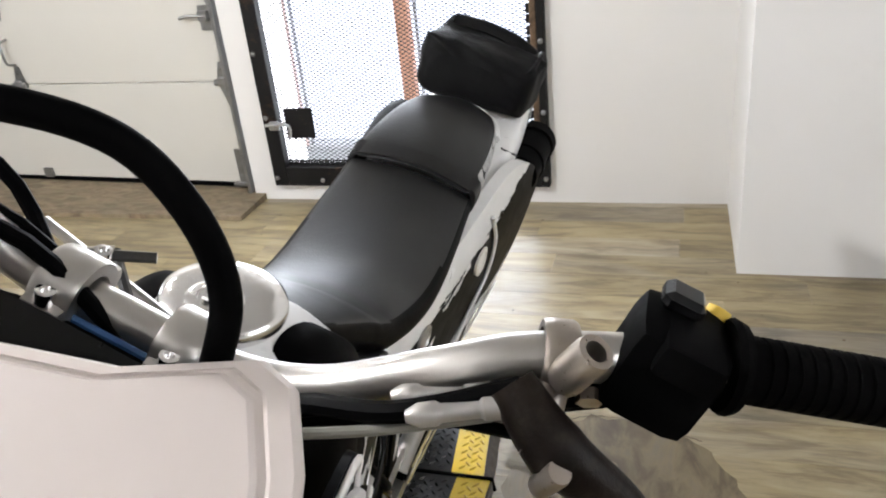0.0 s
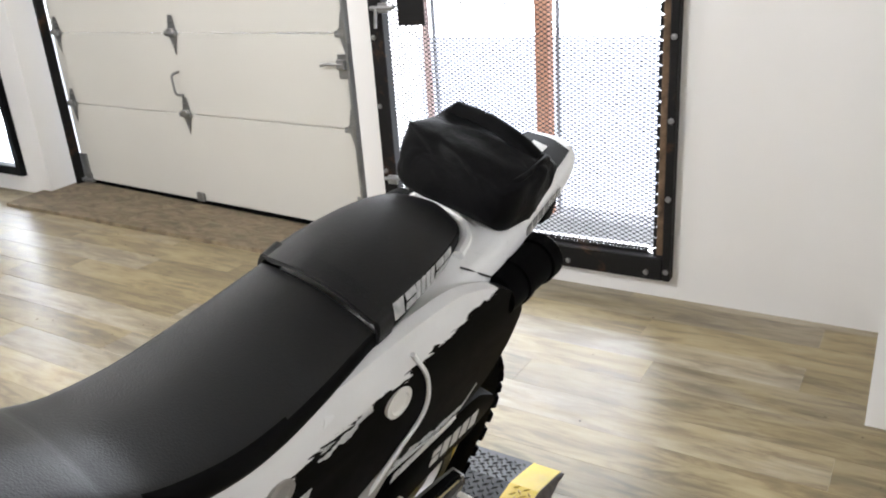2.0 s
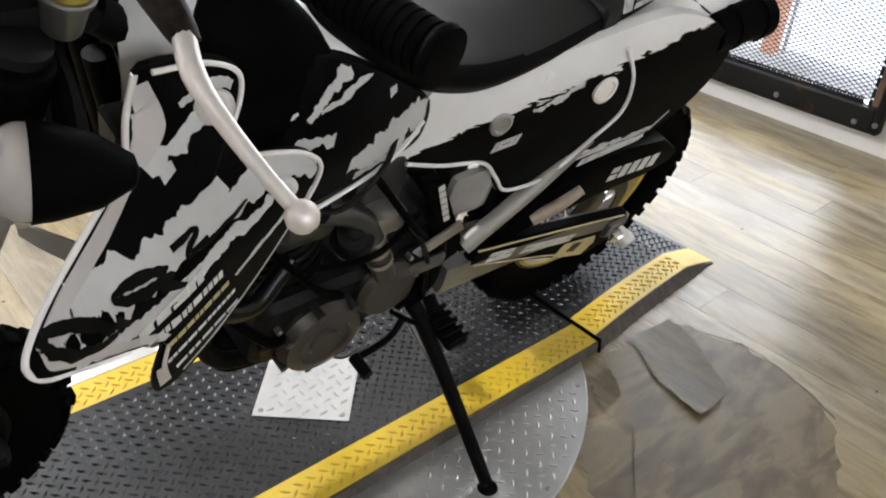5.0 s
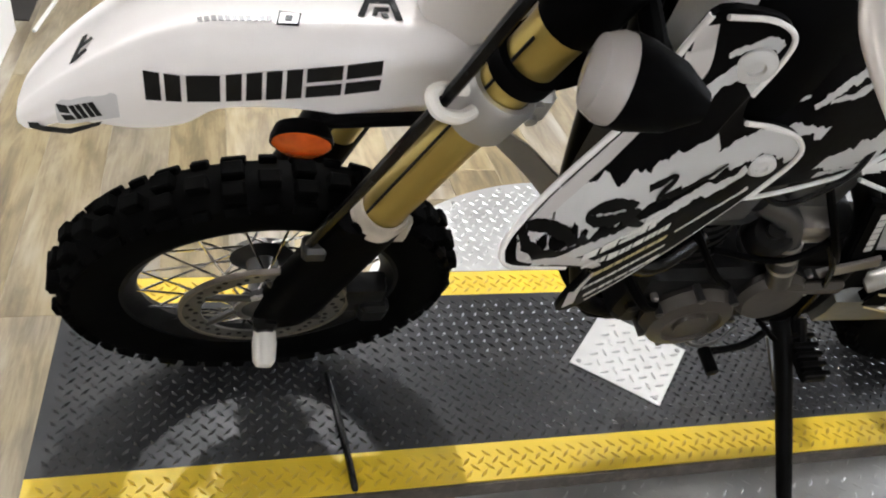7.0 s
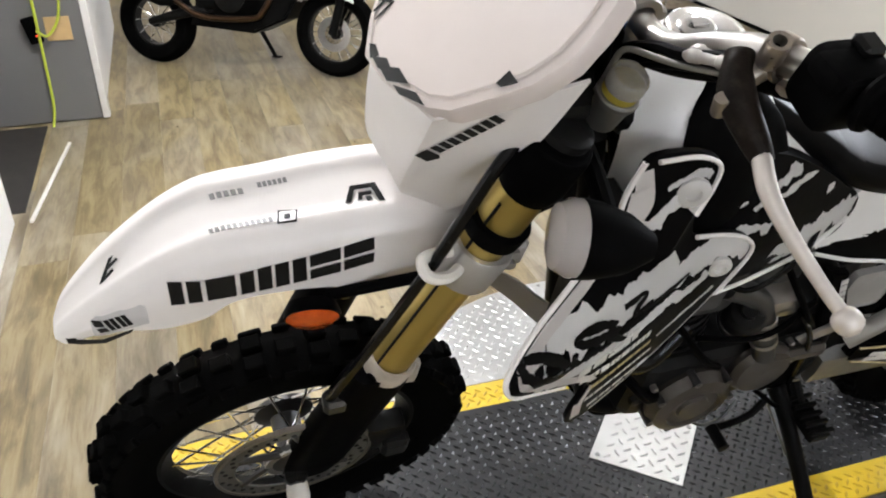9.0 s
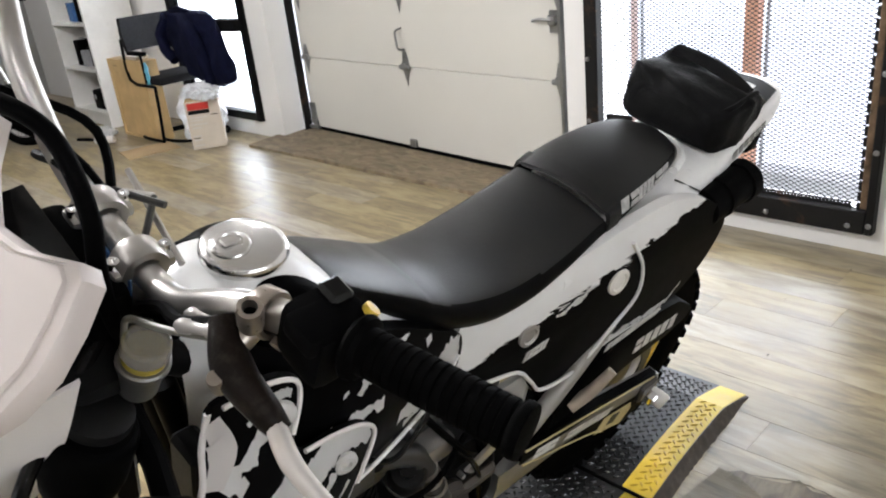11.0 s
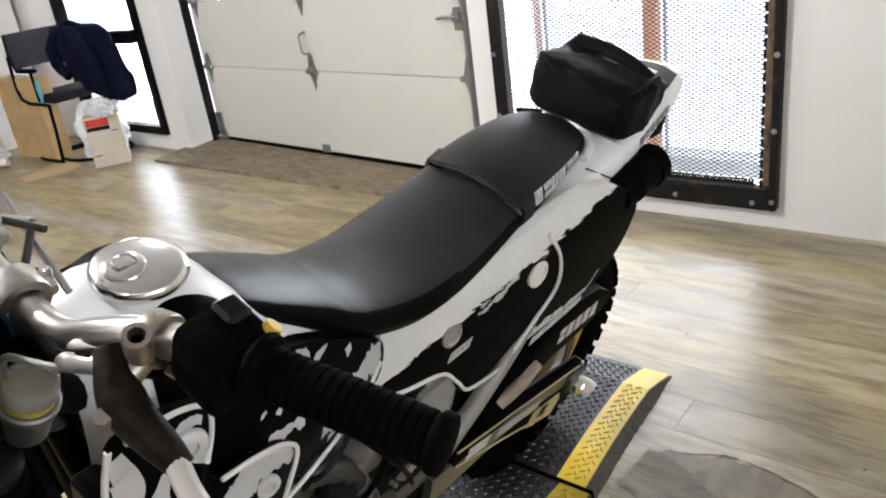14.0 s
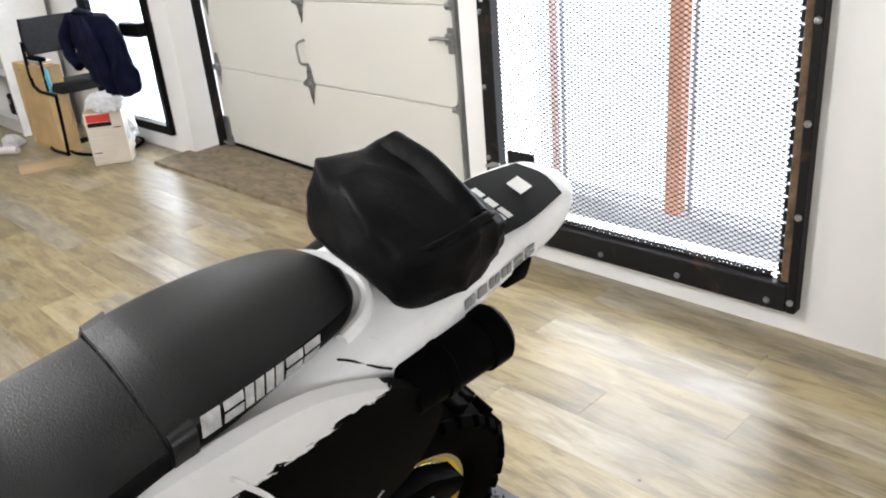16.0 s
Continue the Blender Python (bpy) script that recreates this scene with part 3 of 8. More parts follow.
# thin dark brown sheet laid over the recess floor
solid("floor_recess_sheet", box((0.86, 0.5, 0.006), (-2.57, -0.75, 0.006)), RECESS_BROWN, "dark brown sheet over the floor in the recess by the partition", "mat", smooth=0)
solid("trim_threshold", box((0.72, 0.013, 0.012), (0, 0, 0.009), 0.003, m=pose(-2.41, -0.433, 0, 0, 0, -6.0)), TRIM, "white floor trim strip", "trim", kind="structure")
charger = thing("wall_charger", "black wall charger with a small red light", "charger", pose(-3.03, -0.47, 0.42))
part("body", box((0.035, 0.055, 0.11), (0, 0, 0), 0.008, 2, m=pose(0, 0, 0, 12)), BLACK_PLASTIC, charger)
part("led", box((0.004, 0.006, 0.006), (0.0185, 0.014, -0.02)), LED, charger, "small red light")
solid("outlet_plate", box((0.006, 0.1, 0.1), (-3.031, -0.37, 0.42), 0.002), PINE, "bare wood wall plate", "plate")
cord = thing("extension_cord", "yellow-green extension cord hanging down the panel", "cord")
part("cable", tube([(-3.02, -0.43, 1.2), (-3.018, -0.44, 0.8), (-3.016, -0.445, 0.5), (-3.01, -0.45, 0.28), (-3.0, -0.455, 0.1), (-2.96, -0.47, 0.015)], 0.006, 8), GREEN_YELLOW, cord)
part("loop", tube([(-3.015, -0.36, 1.1), (-3.012, -0.33, 0.75), (-3.01, -0.35, 0.5), (-3.008, -0.41, 0.4), (-3.012, -0.455, 0.42)], 0.0055, 8), GREEN_YELLOW, cord)

# ceiling lamps
first = None
for lx, ly in LAMPS:
    if first is None:
        first = thing("ceiling_lamp", "small round white ceiling lamp out of view", "lamp", pose(lx, ly, 2.748), "ceiling lamps")
        part("housing", lathe([(0.0, 0), (0.09, 0), (0.09, -0.03), (0.075, -0.04), (0.075, -0.012), (0.0, -0.012)]), TRIM, first)
        part("diffuser", lathe([(0.0, -0.016), (0.07, -0.016), (0.07, -0.02), (0.0, -0.02)]), LAMP_GLOW, first)
    else:
        copy_thing(first, pose(lx, ly, 2.748))

# ---------- garage door ----------
# the door hangs slightly askew in its opening
DOOR_TURN = Matrix.Translation((-3.01, DOOR_Y, 0)) @ pose(0, 0, 0, 0, 0, -3.9) @ Matrix.Translation((3.01, -DOOR_Y, 0))
door = thing("door_1", "closed cream sectional garage door with zinc hinges", "garage door", DOOR_TURN, kind="structure")
SEC = 0.437
for k in range(5):
    z0 = 0.062 + (0 if k == 0 else 0.505 + (k - 1) * SEC)
    z1 = 0.062 + 0.505 + k * SEC
    part("section", box((DOOR_X1 - DOOR_X0, 0.04, z1 - z0 - 0.004), ((DOOR_X0 + DOOR_X1) / 2, DOOR_Y + 0.02, (z0 + z1) / 2), 0.004), DOOR_PAINT, door)
part("bottom_seal", box((DOOR_X1 - DOOR_X0 - 0.01, 0.045, 0.02), ((DOOR_X0 + DOOR_X1) / 2, DOOR_Y + 0.018, 0.052), 0.005), BLACK_PLASTIC, door, "black rubber bottom seal")


def hinge_mesh():
    bm = slab([(-0.028, 0), (0, -0.085), (0.028, 0), (0.012, 0.07), (-0.012, 0.07)], 0.003, basis((0, 0, 0), (1, 0, 0), (0, 0, 1)), 0.001)
    lathe([(0.0, -0.034), (0.011, -0.034), (0.011, 0.034), (0.0, 0.034)], (0, -0.012, 0), (1, 0, 0), 12, bm)
    box((0.04, 0.02, 0.03), (0, -0.012, 0.004), 0.004, bm=bm)
    for sx, sz in ((0, -0.05), (0.008, 0.045), (-0.008, 0.045)):
        lathe([(0.0, 0), (0.007, 0), (0.006, 0.005), (0.0, 0.006)], (sx, -0.003, sz), (0, -1, 0), 8, bm)
    bmesh.ops.scale(bm, vec=(1.35, 1.0, 1.35), verts=bm.verts)
    return finish("hinge", bm, ZINC)


HINGE = hinge_mesh()
for k in range(4):
    zz = 0.062 + 0.505 + k * SEC
    for hx in (DOOR_X0 + 0.07, -3.01, DOOR_X1 - 0.04):
        h = new("hinge", HINGE)
        h.parent, h.location = door, (hx, DOOR_Y - 0.004, zz)
pull = part("pull_handle", tube([(-3.01, DOOR_Y - 0.005, 0.67), (-3.01, DOOR_Y - 0.05, 0.685), (-3.015, DOOR_Y - 0.055, 0.73), (-3.02, DOOR_Y - 0.05, 0.785), (-3.02, DOOR_Y - 0.004, 0.8)], 0.007, 8), ZINC, door, "zinc pull handle")
lock = bmesh.new()
box((0.075, 0.012, 0.11), (-1.79, DOOR_Y - 0.008, 0.86), 0.004, bm=lock)
box((0.05, 0.03, 0.045), (-1.795, DOOR_Y - 0.02, 0.87), 0.004, bm=lock)
tube([(-1.785, DOOR_Y - 0.03, 0.87), (-1.875, DOOR_Y - 0.03, 0.872), (-1.92, DOOR_Y - 0.032, 0.865)], 0.008, 8, lock)
part("slide_lock", lock, ZINC, door, "zinc slide lock")
for bx in (DOOR_X0 + 0.06, -3.015, DOOR_X1 - 0.035):
    b = box((0.06, 0.018, 0.05), (bx, DOOR_Y - 0.01, 0.088), 0.003)
    if bx != -3.015:
        box((0.075, 0.01, 0.16), (bx + (0.0 if bx > -3 else -0.02), DOOR_Y - 0.006, 0.16), 0.003, bm=b)
        box((0.12, 0.03, 0.02), (bx, DOOR_Y - 0.02, 0.065), 0.003, bm=b)
    part("bottom_bracket", b, ZINC, door)
for tx in (DOOR_X0 - 0.012, DOOR_X1 + 0.01):
    part("track", box((0.018, 0.06, DOOR_TOP), (tx, DOOR_Y - 0.035, DOOR_TOP / 2 + 0.02), 0.003), IRON if tx < -3 else ZINC, door)
sill = bmesh.new()
rings(sill, [[(x, WALL_Y - 0.26, 0.004), (x, WALL_Y - 0.255, 0.024), (x, DOOR_Y + 0.04, 0.042), (x, DOOR_Y + 0.15, 0.044), (x, DOOR_Y + 0.15, 0.0)] for x in (-4.36, -1.645)])
solid("threshold_board", sill, OSB, "worn brown chipboard threshold under the garage door", "threshold", kind="structure", smooth=0)

# ---------- barred opening ----------
cage = thing("window_cage", "expanded metal screen in a rusty black angle-iron frame", "screen", kind="structure")
FY = WALL_Y - 0.02
mid_x, mid_z = (CAGE_X0 + CAGE_X1) / 2, (CAGE_Z0 + CAGE_Z1) / 2
for name, sx, sz, px, pz in (("left_bar", 0.07, CAGE_Z1 - CAGE_Z0, CAGE_X0 + 0.035, mid_z), ("right_bar", 0.03, CAGE_Z1 - CAGE_Z0, CAGE_X1 - 0.012, mid_z),
                             ("bottom_bar", CAGE_X1 - CAGE_X0 - 0.098, 0.092, mid_x + 0.0215, CAGE_Z0 + 0.046), ("top_bar", CAGE_X1 - CAGE_X0 - 0.098, 0.085, mid_x + 0.0215, CAGE_Z1 - 0.0425)):
    part("frame_bar", box((sx, 0.05, sz), (px, FY, pz), 0.004), IRON, cage)
part("hinge_bar", box((0.026, 0.03, CAGE_Z1 - CAGE_Z0 - 0.19), (CAGE_X1 - 0.042, FY + 0.004, mid_z + 0.004), 0.003), RUST, cage, "rusty brown hinge bar")
lap = bmesh.new()
for k in range(82):
    for lean in (-1, 1):
        lx = CAGE_X0 + 0.08 + k * 0.0138
        rings(lap, [[(lx + lean * 0.012 * q - 0.0054, FY + 0.012 + 0.003 * lean, CAGE_Z0 + 0.08 + 0.03 * (q + 1)), (lx + lean * 0.012 * q + 0.0054, FY + 0.012 + 0.003 * lean, CAGE_Z0 + 0.08 + 0.03 * (q + 1)), (lx + lean * 0.012 * q, FY + 0.015 + 0.003 * lean, CAGE_Z0 + 0.08 + 0.03 * (q + 1))] for q in (-1, 0.2)])
part("mesh_overlap", lap, IRON, cage, smooth=0)["kind"] = "stuff"
ties = bmesh.new()
for k in range(48):
    box((0.016, 0.012, 0.034), (CAGE_X1 - 0.062, FY + 0.006, CAGE_Z0 + 0.1 + k * 0.043), bm=ties)
part("hinge_ties", ties, IRON, cage, smooth=0)["kind"] = "stuff"
bolt = finish("bolt", lathe([(0.0, 0), (0.011, 0), (0.011, 0.004), (0.008, 0.009), (0.0, 0.011)], axis=(0, -1, 0), sides=10), ZINC)
for bx, bz in [(CAGE_X1 - 0.012, 0.13 + 0.29 * k) for k in range(8)] + [(CAGE_X0 + 0.02, 0.13 + 0.29 * k) for k in range(8)] + [(CAGE_X0 + 0.25 + 0.32 * k, CAGE_Z0 + 0.03) for k in range(4)]:
    o = new("bolt", bolt)
    o.parent, o.location = cage, (bx, FY - 0.026, bz)
# expanded metal: crossing zigzag strands
net = bmesh.new()
x0, x1, z0, z1 = CAGE_X0 + 0.06, CAGE_X1 - 0.062, CAGE_Z0 + 0.07, CAGE_Z1 - 0.07
px, pz, w, dy = 0.03, 0.0088, 0.003, FY + 0.03
nx, nz = int((x1 - x0) / px), int((z1 - z0) / pz)
verts, faces = [], []
for j in range(nz):
    for i in range(nx * 2):
        up = (i + j) % 2 == 0
        xa, xb = x0 + i * px / 2, x0 + (i + 1) * px / 2
        za, zb = z0 + (j + (0 if up else 1)) * pz, z0 + (j + (1 if up else 0)) * pz
        k = len(verts)
        verts += [(xa, dy, za - w / 2), (xb, dy + 0.004, zb - w / 2), (xb, dy + 0.004, zb + w / 2), (xa, dy, za + w / 2)]
        faces.append((k, k + 1, k + 2, k + 3))
# thick bonds where the strands meet
for j in range(1, nz):
    for i in range(nx * 2 + 1):
        if (i + j) % 2 == 0:
            k, xa, za = len(verts), x0 + i * px / 2, z0 + j * pz
            verts += [(xa + dx, dy + 0.0005, za + dz) for dx, dz in ((-0.0062, 0), (-0.003, -0.0026), (0.003, -0.0026), (0.0062, 0), (0.003, 0.0026), (-0.003, 0.0026))]
            faces.append(tuple(range(k, k + 6)))
net_mesh = bpy.data.meshes.new("mesh_sheet")
net_mesh.from_pydata(verts, [], faces)
net_mesh.materials.append(MESH_WIRE)
net_ob = tagged(new("mesh_sheet", net_mesh), kind="stuff")
net_ob.parent = cage
thick = net_ob.modifiers.new("depth", "SOLIDIFY")
thick.thickness = 0.0014
part("latch_plate", box((0.13, 0.006, 0.15), (CAGE_X0 + 0.2, FY + 0.0, 1.12), 0.002), IRON, cage, "rusty latch plate")
bm = box((0.05, 0.02, 0.04), (CAGE_X0 + 0.09, FY - 0.035, 1.12), 0.004)
tube([(CAGE_X0 + 0.03, FY - 0.045, 1.12), (CAGE_X0 + 0.15, FY - 0.045, 1.12)], 0.009, 8, bm)
tube([(CAGE_X0 + 0.06, FY - 0.05, 1.12), (CAGE_X0 + 0.055, FY - 0.055, 1.04)], 0.007, 8, bm)
part("bolt_latch", bm, ZINC, cage, "zinc barrel bolt")
part("lower_latch_plate", box((0.14, 0.006, 0.14), (CAGE_X0 + 0.17, FY + 0.0, 0.385), 0.002), IRON, cage, "rusty latch plate")
bm = box((0.05, 0.02, 0.04), (CAGE_X0 + 0.06, FY - 0.035, 0.385), 0.004)
tube([(CAGE_X0 + 0.02, FY - 0.045, 0.39), (CAGE_X0 + 0.13, FY - 0.045, 0.39), (CAGE_X0 + 0.135, FY - 0.045, 0.33)], 0.008, 8, bm)
part("lower_bolt_latch", bm, ZINC, cage, "zinc barrel bolt")

# outside: porch posts, a slab and bright distance
for ox, wd, mt in ((-1.69, 0.03, PINK_POST), (-1.05, 0.066, ORANGE_POST)):
    solid("porch_post", box((wd, wd, 2.4), (ox, 3.95, 1.27), 0.004), mt, "orange-brown wooden porch post outside the screen", "post", group="porch posts")
for ox in (-1.655, -0.99):
    solid("porch_rail_post", box((0.016, 0.016, 2.4), (ox, 3.97, 1.27), 0.003), GREY_PLASTIC, "thin grey post outside the screen", "post", group="thin posts")
solid("porch_slab", box((2.6, 0.15, 0.14), (-0.9, 4.0, 0.005), 0.01), CONCRETE, "pale concrete step outside the screen", "step")
solid("backdrop", box((60, 0.1, 16), (-3, 12.0, 7.0)), SKY_GLOW, "bright white overcast distance outside", "backdrop", kind="structure", smooth=0)

# ---------- added unseen window of the east wall, for the fill light ---
added_win = thing("window_2", "wide white-framed window added out of view in the east wall", "window", kind="structure")
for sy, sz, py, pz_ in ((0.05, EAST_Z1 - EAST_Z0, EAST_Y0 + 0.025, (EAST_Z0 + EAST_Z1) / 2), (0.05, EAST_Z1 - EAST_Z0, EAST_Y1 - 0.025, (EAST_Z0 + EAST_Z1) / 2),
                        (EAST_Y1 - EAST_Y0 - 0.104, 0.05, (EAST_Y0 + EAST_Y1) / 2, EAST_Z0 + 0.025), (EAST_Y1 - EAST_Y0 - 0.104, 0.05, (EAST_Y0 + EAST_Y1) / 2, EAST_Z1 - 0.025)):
    part("added_window_frame", box((0.06, sy, sz), (3.26, py, pz_), 0.004), TRIM, added_win)
added_pane = part("pane", box((0.006, EAST_Y1 - EAST_Y0 - 0.11, EAST_Z1 - EAST_Z0 - 0.11), (3.26, (EAST_Y0 + EAST_Y1) / 2, (EAST_Z0 + EAST_Z1) / 2)), GLASS, added_win)
added_pane.visible_shadow = False

# ---------- window by the workbench ----------
win = thing("window_1", "tall glazed panel in a black metal frame", "window", kind="structure")
for sx, sz, px_, pz_ in ((0.055, WIN_Z1 - WIN_Z0, WIN_X0 + 0.03, (WIN_Z0 + WIN_Z1) / 2), (0.055, WIN_Z1 - WIN_Z0, WIN_X1 - 0.03, (WIN_Z0 + WIN_Z1) / 2),
                         (WIN_X1 - WIN_X0 - 0.115, 0.06, (WIN_X0 + WIN_X1) / 2, WIN_Z0 + 0.032), (WIN_X1 - WIN_X0 - 0.115, 0.06, (WIN_X0 + WIN_X1) / 2, WIN_Z1 - 0.03)):
    part("frame_bar", box((sx, 0.07, sz), (px_, WALL_Y + 0.0, pz_), 0.004), STEEL, win)
part("inner_bar", box((0.022, 0.03, WIN_Z1 - WIN_Z0 - 0.13), (WIN_X1 - 0.1, WALL_Y + 0.01, (WIN_Z0 + WIN_Z1) / 2), 0.003), STEEL, win)
part("inner_bar", box((0.022, 0.03, WIN_Z1 - WIN_Z0 - 0.13), (WIN_X0 + 0.1, WALL_Y + 0.01, (WIN_Z0 + WIN_Z1) / 2), 0.003), STEEL, win)
part("door_closer", box((0.3, 0.09, 0.09), (WIN_X1 - 0.17, WALL_Y - 0.05, 0.83), 0.01), STEEL, win, "black push bar box")
pane = part("pane", box((WIN_X1 - WIN_X0 - 0.12, 0.006, WIN_Z1 - WIN_Z0 - 0.12), ((WIN_X0 + WIN_X1) / 2, WALL_Y + 0.03, (WIN_Z0 + WIN_Z1) / 2)), GLASS, win)
pane.visible_shadow = False


# ---------- platform ----------
def tread(bm, spots, height=0.0034, length=0.0124, width=0.0038):
    """Raised lozenges: rows of (x, y, z, turn)."""
    for x, y, z, turn in spots:
        c, s = math.cos(turn), math.sin(turn)
        p = [bm.verts.new((x + c * a - s * b, y + s * a + c * b, z + h)) for a, b, h in
             ((-length, 0, -0.0004), (0, -width, -0.0004), (length, 0, -0.0004), (0, width, -0.0004), (-length * 0.45, 0, height), (length * 0.45, 0, height))]
        for f in ((0, 1, 4), (1, 5, 4), (1, 2, 5), (2, 3, 5), (3, 4, 5), (3, 0, 4)):
            bm.faces.new([p[i] for i in f])
    return bm


def grid(x0, x1, y0, y1, pitch, z, inside=None):
    """Tread places in alternating turns, in rows that run aslant."""
    out = []
    step = pitch / math.sqrt(2)
    for j in range(int((y1 - y0) / step)):
        for i in range(int((x1 - x0) / step)):
            x, y = x0 + (i + 0.5) * step, y0 + (j + 0.5) * step
            if (i + j) % 2 == 0 and min(x - x0, x1 - x, y - y0, y1 - y) > 0.007 and (inside is None or inside(x, y)):
                out.append((x, y, z(x, y) if callable(z) else z, radians(45 if i % 2 else -45)))
    return out


DECK = pose(-0.468, -0.2, 0, 0, 0, -0.9)
DT = 0.045
platform = thing("motorcycle_platform", "low black diamond-tread platform with yellow safety borders and a ramp end", "platform", DECK)
HALF, BAND, LEN, RAMP, BEND = 0.285, 0.08, 1.785, 0.6, 0.455


def ramp_z(x, y):
    if y <= LEN + BEND:
        return DT + 0.002
    return DT + 0.002 - (y - LEN - BEND) / (RAMP - BEND) * (DT - 0.008)


def ramp_shift(y):
    """The loose ramp piece lies askew and a little worn inwards at its end."""
    f = min(1.0, max(0.0, (y - LEN) / RAMP))
    return -0.016 - 0.053 * (1 - (1 - f) ** 1.7)


def deck_strip(x0, x1, y0, y1, end=False):
    bm = bmesh.new()
    ys = [y0, y1] if not end else [y0 + (LEN + BEND - y0) * k / 5 for k in range(6)] + [LEN + BEND + 0.05, LEN + BEND + 0.1, y1]
    loops = []
    for yy in ys:
        z = DT if not end else ramp_z(0, yy) - 0.002
        dx = ramp_shift(yy) if end else 0.0
        loops.append([(x0 + dx, yy, 0.0048), (x1 + dx, yy, 0.0048), (x1 + dx, yy, z), (x0 + dx, yy, z)])
    rings(bm, loops)
    return bm


def ramp_grid(x0, x1, y1):
    cells = grid(x0, x1, LEN + 0.012, y1, 0.0195, lambda x, y: ramp_z(x, y) - 0.002)
    return [(x + ramp_shift(y), y, z, a) for x, y, z, a in cells]


part("deck", deck_strip(-HALF + BAND, HALF - BAND, 0, LEN), DECK_BLACK, platform, smooth=0)
part("ramp", deck_strip(-HALF + BAND, HALF - BAND, LEN + 0.008, LEN + RAMP, True), DECK_BLACK, platform, smooth=0)
for x0_, x1_ in ((-HALF, -HALF + BAND), (HALF - BAND, HALF)):
    part("yellow_border", deck_strip(x0_, x1_, 0, LEN), [DECK_YELLOW], platform, "yellow safety border", smooth=0)
    part("yellow_ramp_border", deck_strip(x0_, x1_, LEN + 0.008, LEN + RAMP, True), [DECK_YELLOW], platform, "yellow safety border", smooth=0)
    sgn = -1 if x0_ < 0 else 1
    ex = sgn * (HALF + 0.003)
    side = bmesh.new()
    rings(side, [[(ex - 0.003, yy, 0.011), (ex + 0.003, yy, 0.011), (ex + 0.003, yy, DT - 0.003), (ex - 0.003, yy, DT - 0.003)] for yy in (0.002, LEN)])
    part("side_face", side, DECK_SIDE, platform, "crumbly brown-black edge", smooth=0)
    # the ramp's torn rubber flank, flaring towards the floor
    rnd_side = random.Random(11 + sgn)
    flare = bmesh.new()
    loops = []
    for k in range(49):
        yy = LEN + 0.008 + (RAMP - 0.012) * k / 48
        zt = ramp_z(0, yy) - 0.0035
        e = sgn * HALF + ramp_shift(yy)
        jag = rnd_side.uniform(0, 0.004)
        prof = [(e - sgn * 0.002, 0.0048), (e + sgn * (0.004 + 0.016 * zt / DT + jag), 0.0048), (e + sgn * (0.006 + jag), zt * 0.55 + 0.004), (e + sgn * (0.002 + jag * 0.4), zt), (e - sgn * 0.002, zt)]
        loops.append([(px_, yy, pz_) for px_, pz_ in prof])
    rings(flare, loops)
    part("ramp_side_face", flare, DECK_SIDE, platform, "torn brown-black rubber edge", smooth=30)
tr = tread(bmesh.new(), grid(-HALF + BAND + 0.004, HALF - BAND - 0.004, 0.006, LEN - 0.006, 0.0195, DT))
tread(tr, ramp_grid(-HALF + BAND + 0.004, HALF - BAND - 0.004, LEN + RAMP - 0.012))
part("tread_pattern", tr, TREAD_BLACK, platform, smooth=0)["kind"] = "stuff"
for x0_ in (-HALF, HALF - BAND):
    ty = tread(bmesh.new(), grid(x0_ + 0.003, x0_ + BAND - 0.002, 0.006, LEN - 0.006, 0.0195, DT))
    tread(ty, ramp_grid(x0_ + 0.003, x0_ + BAND - 0.002, LEN + BEND))
    part("border_tread_pattern", ty, TREAD_YELLOW, platform, smooth=0)["kind"] = "stuff"
part("joint_strip", tube([(-HALF - 0.006, LEN + 0.004, 0.014), (-HALF - 0.006, LEN + 0.004, DT + 0.001), (HALF + 0.006, LEN + 0.004, DT + 0.001), (HALF + 0.008, LEN + 0.004, 0.014)], 0.0055, 8, smooth=False), BLACK_PLASTIC, platform, "black cord in the joint")
solid("black_cord", tube([(-0.44, 0.3, DT + 0.008), (-0.3, 0.312, DT + 0.0075), (-0.2, 0.318, DT + 0.0075), (-0.172, 0.322, 0.03), (-0.15, 0.33, 0.012), (0.05, 0.36, 0.012)], 0.0065, 8), BLACK_GLOSS, "thin glossy black cord lying over the platform edge", "cord")

plate = thing("tread_plate", "small bright aluminium tread plate on the platform", "plate", pose(-0.298, 0.956, DT, 0, 0, 137.5))
part("sheet", box((0.2, 0.2, 0.003), (0.1, 0.1, 0.0031), 0.001), TREAD_PLATE, plate)
part("tread_pattern", tread(bmesh.new(), grid(0.008, 0.192, 0.008, 0.192, 0.0262, 0.0046)), TREAD_PLATE, plate, smooth=0)["kind"] = "stuff"
screw = finish("screw", lathe([(0.0, 0), (0.006, 0), (0.005, 0.002), (0.0, 0.0025)], sides=10), ZINC)
for sx, sy in ((0.015, 0.015), (0.185, 0.015), (0.015, 0.185), (0.185, 0.185)):
    o = new("screw", screw)
    o.parent, o.location = plate, (sx, sy, 0.0046)

disc = thing("turntable_plate", "round aluminium tread plate turntable under the platform", "turntable", pose(-0.535, 1.02, 0.0046))
R_DISC = 0.635
part("disc", lathe([(0.0, 0), (R_DISC, 0), (R_DISC, 0.0045), (R_DISC - 0.002, 0.006), (0.0, 0.006)], sides=96), TREAD_PLATE, disc)
outer = lambda x, y: x * x + y * y < (R_DISC - 0.02) ** 2 and not (-0.2 < x < 0.33)
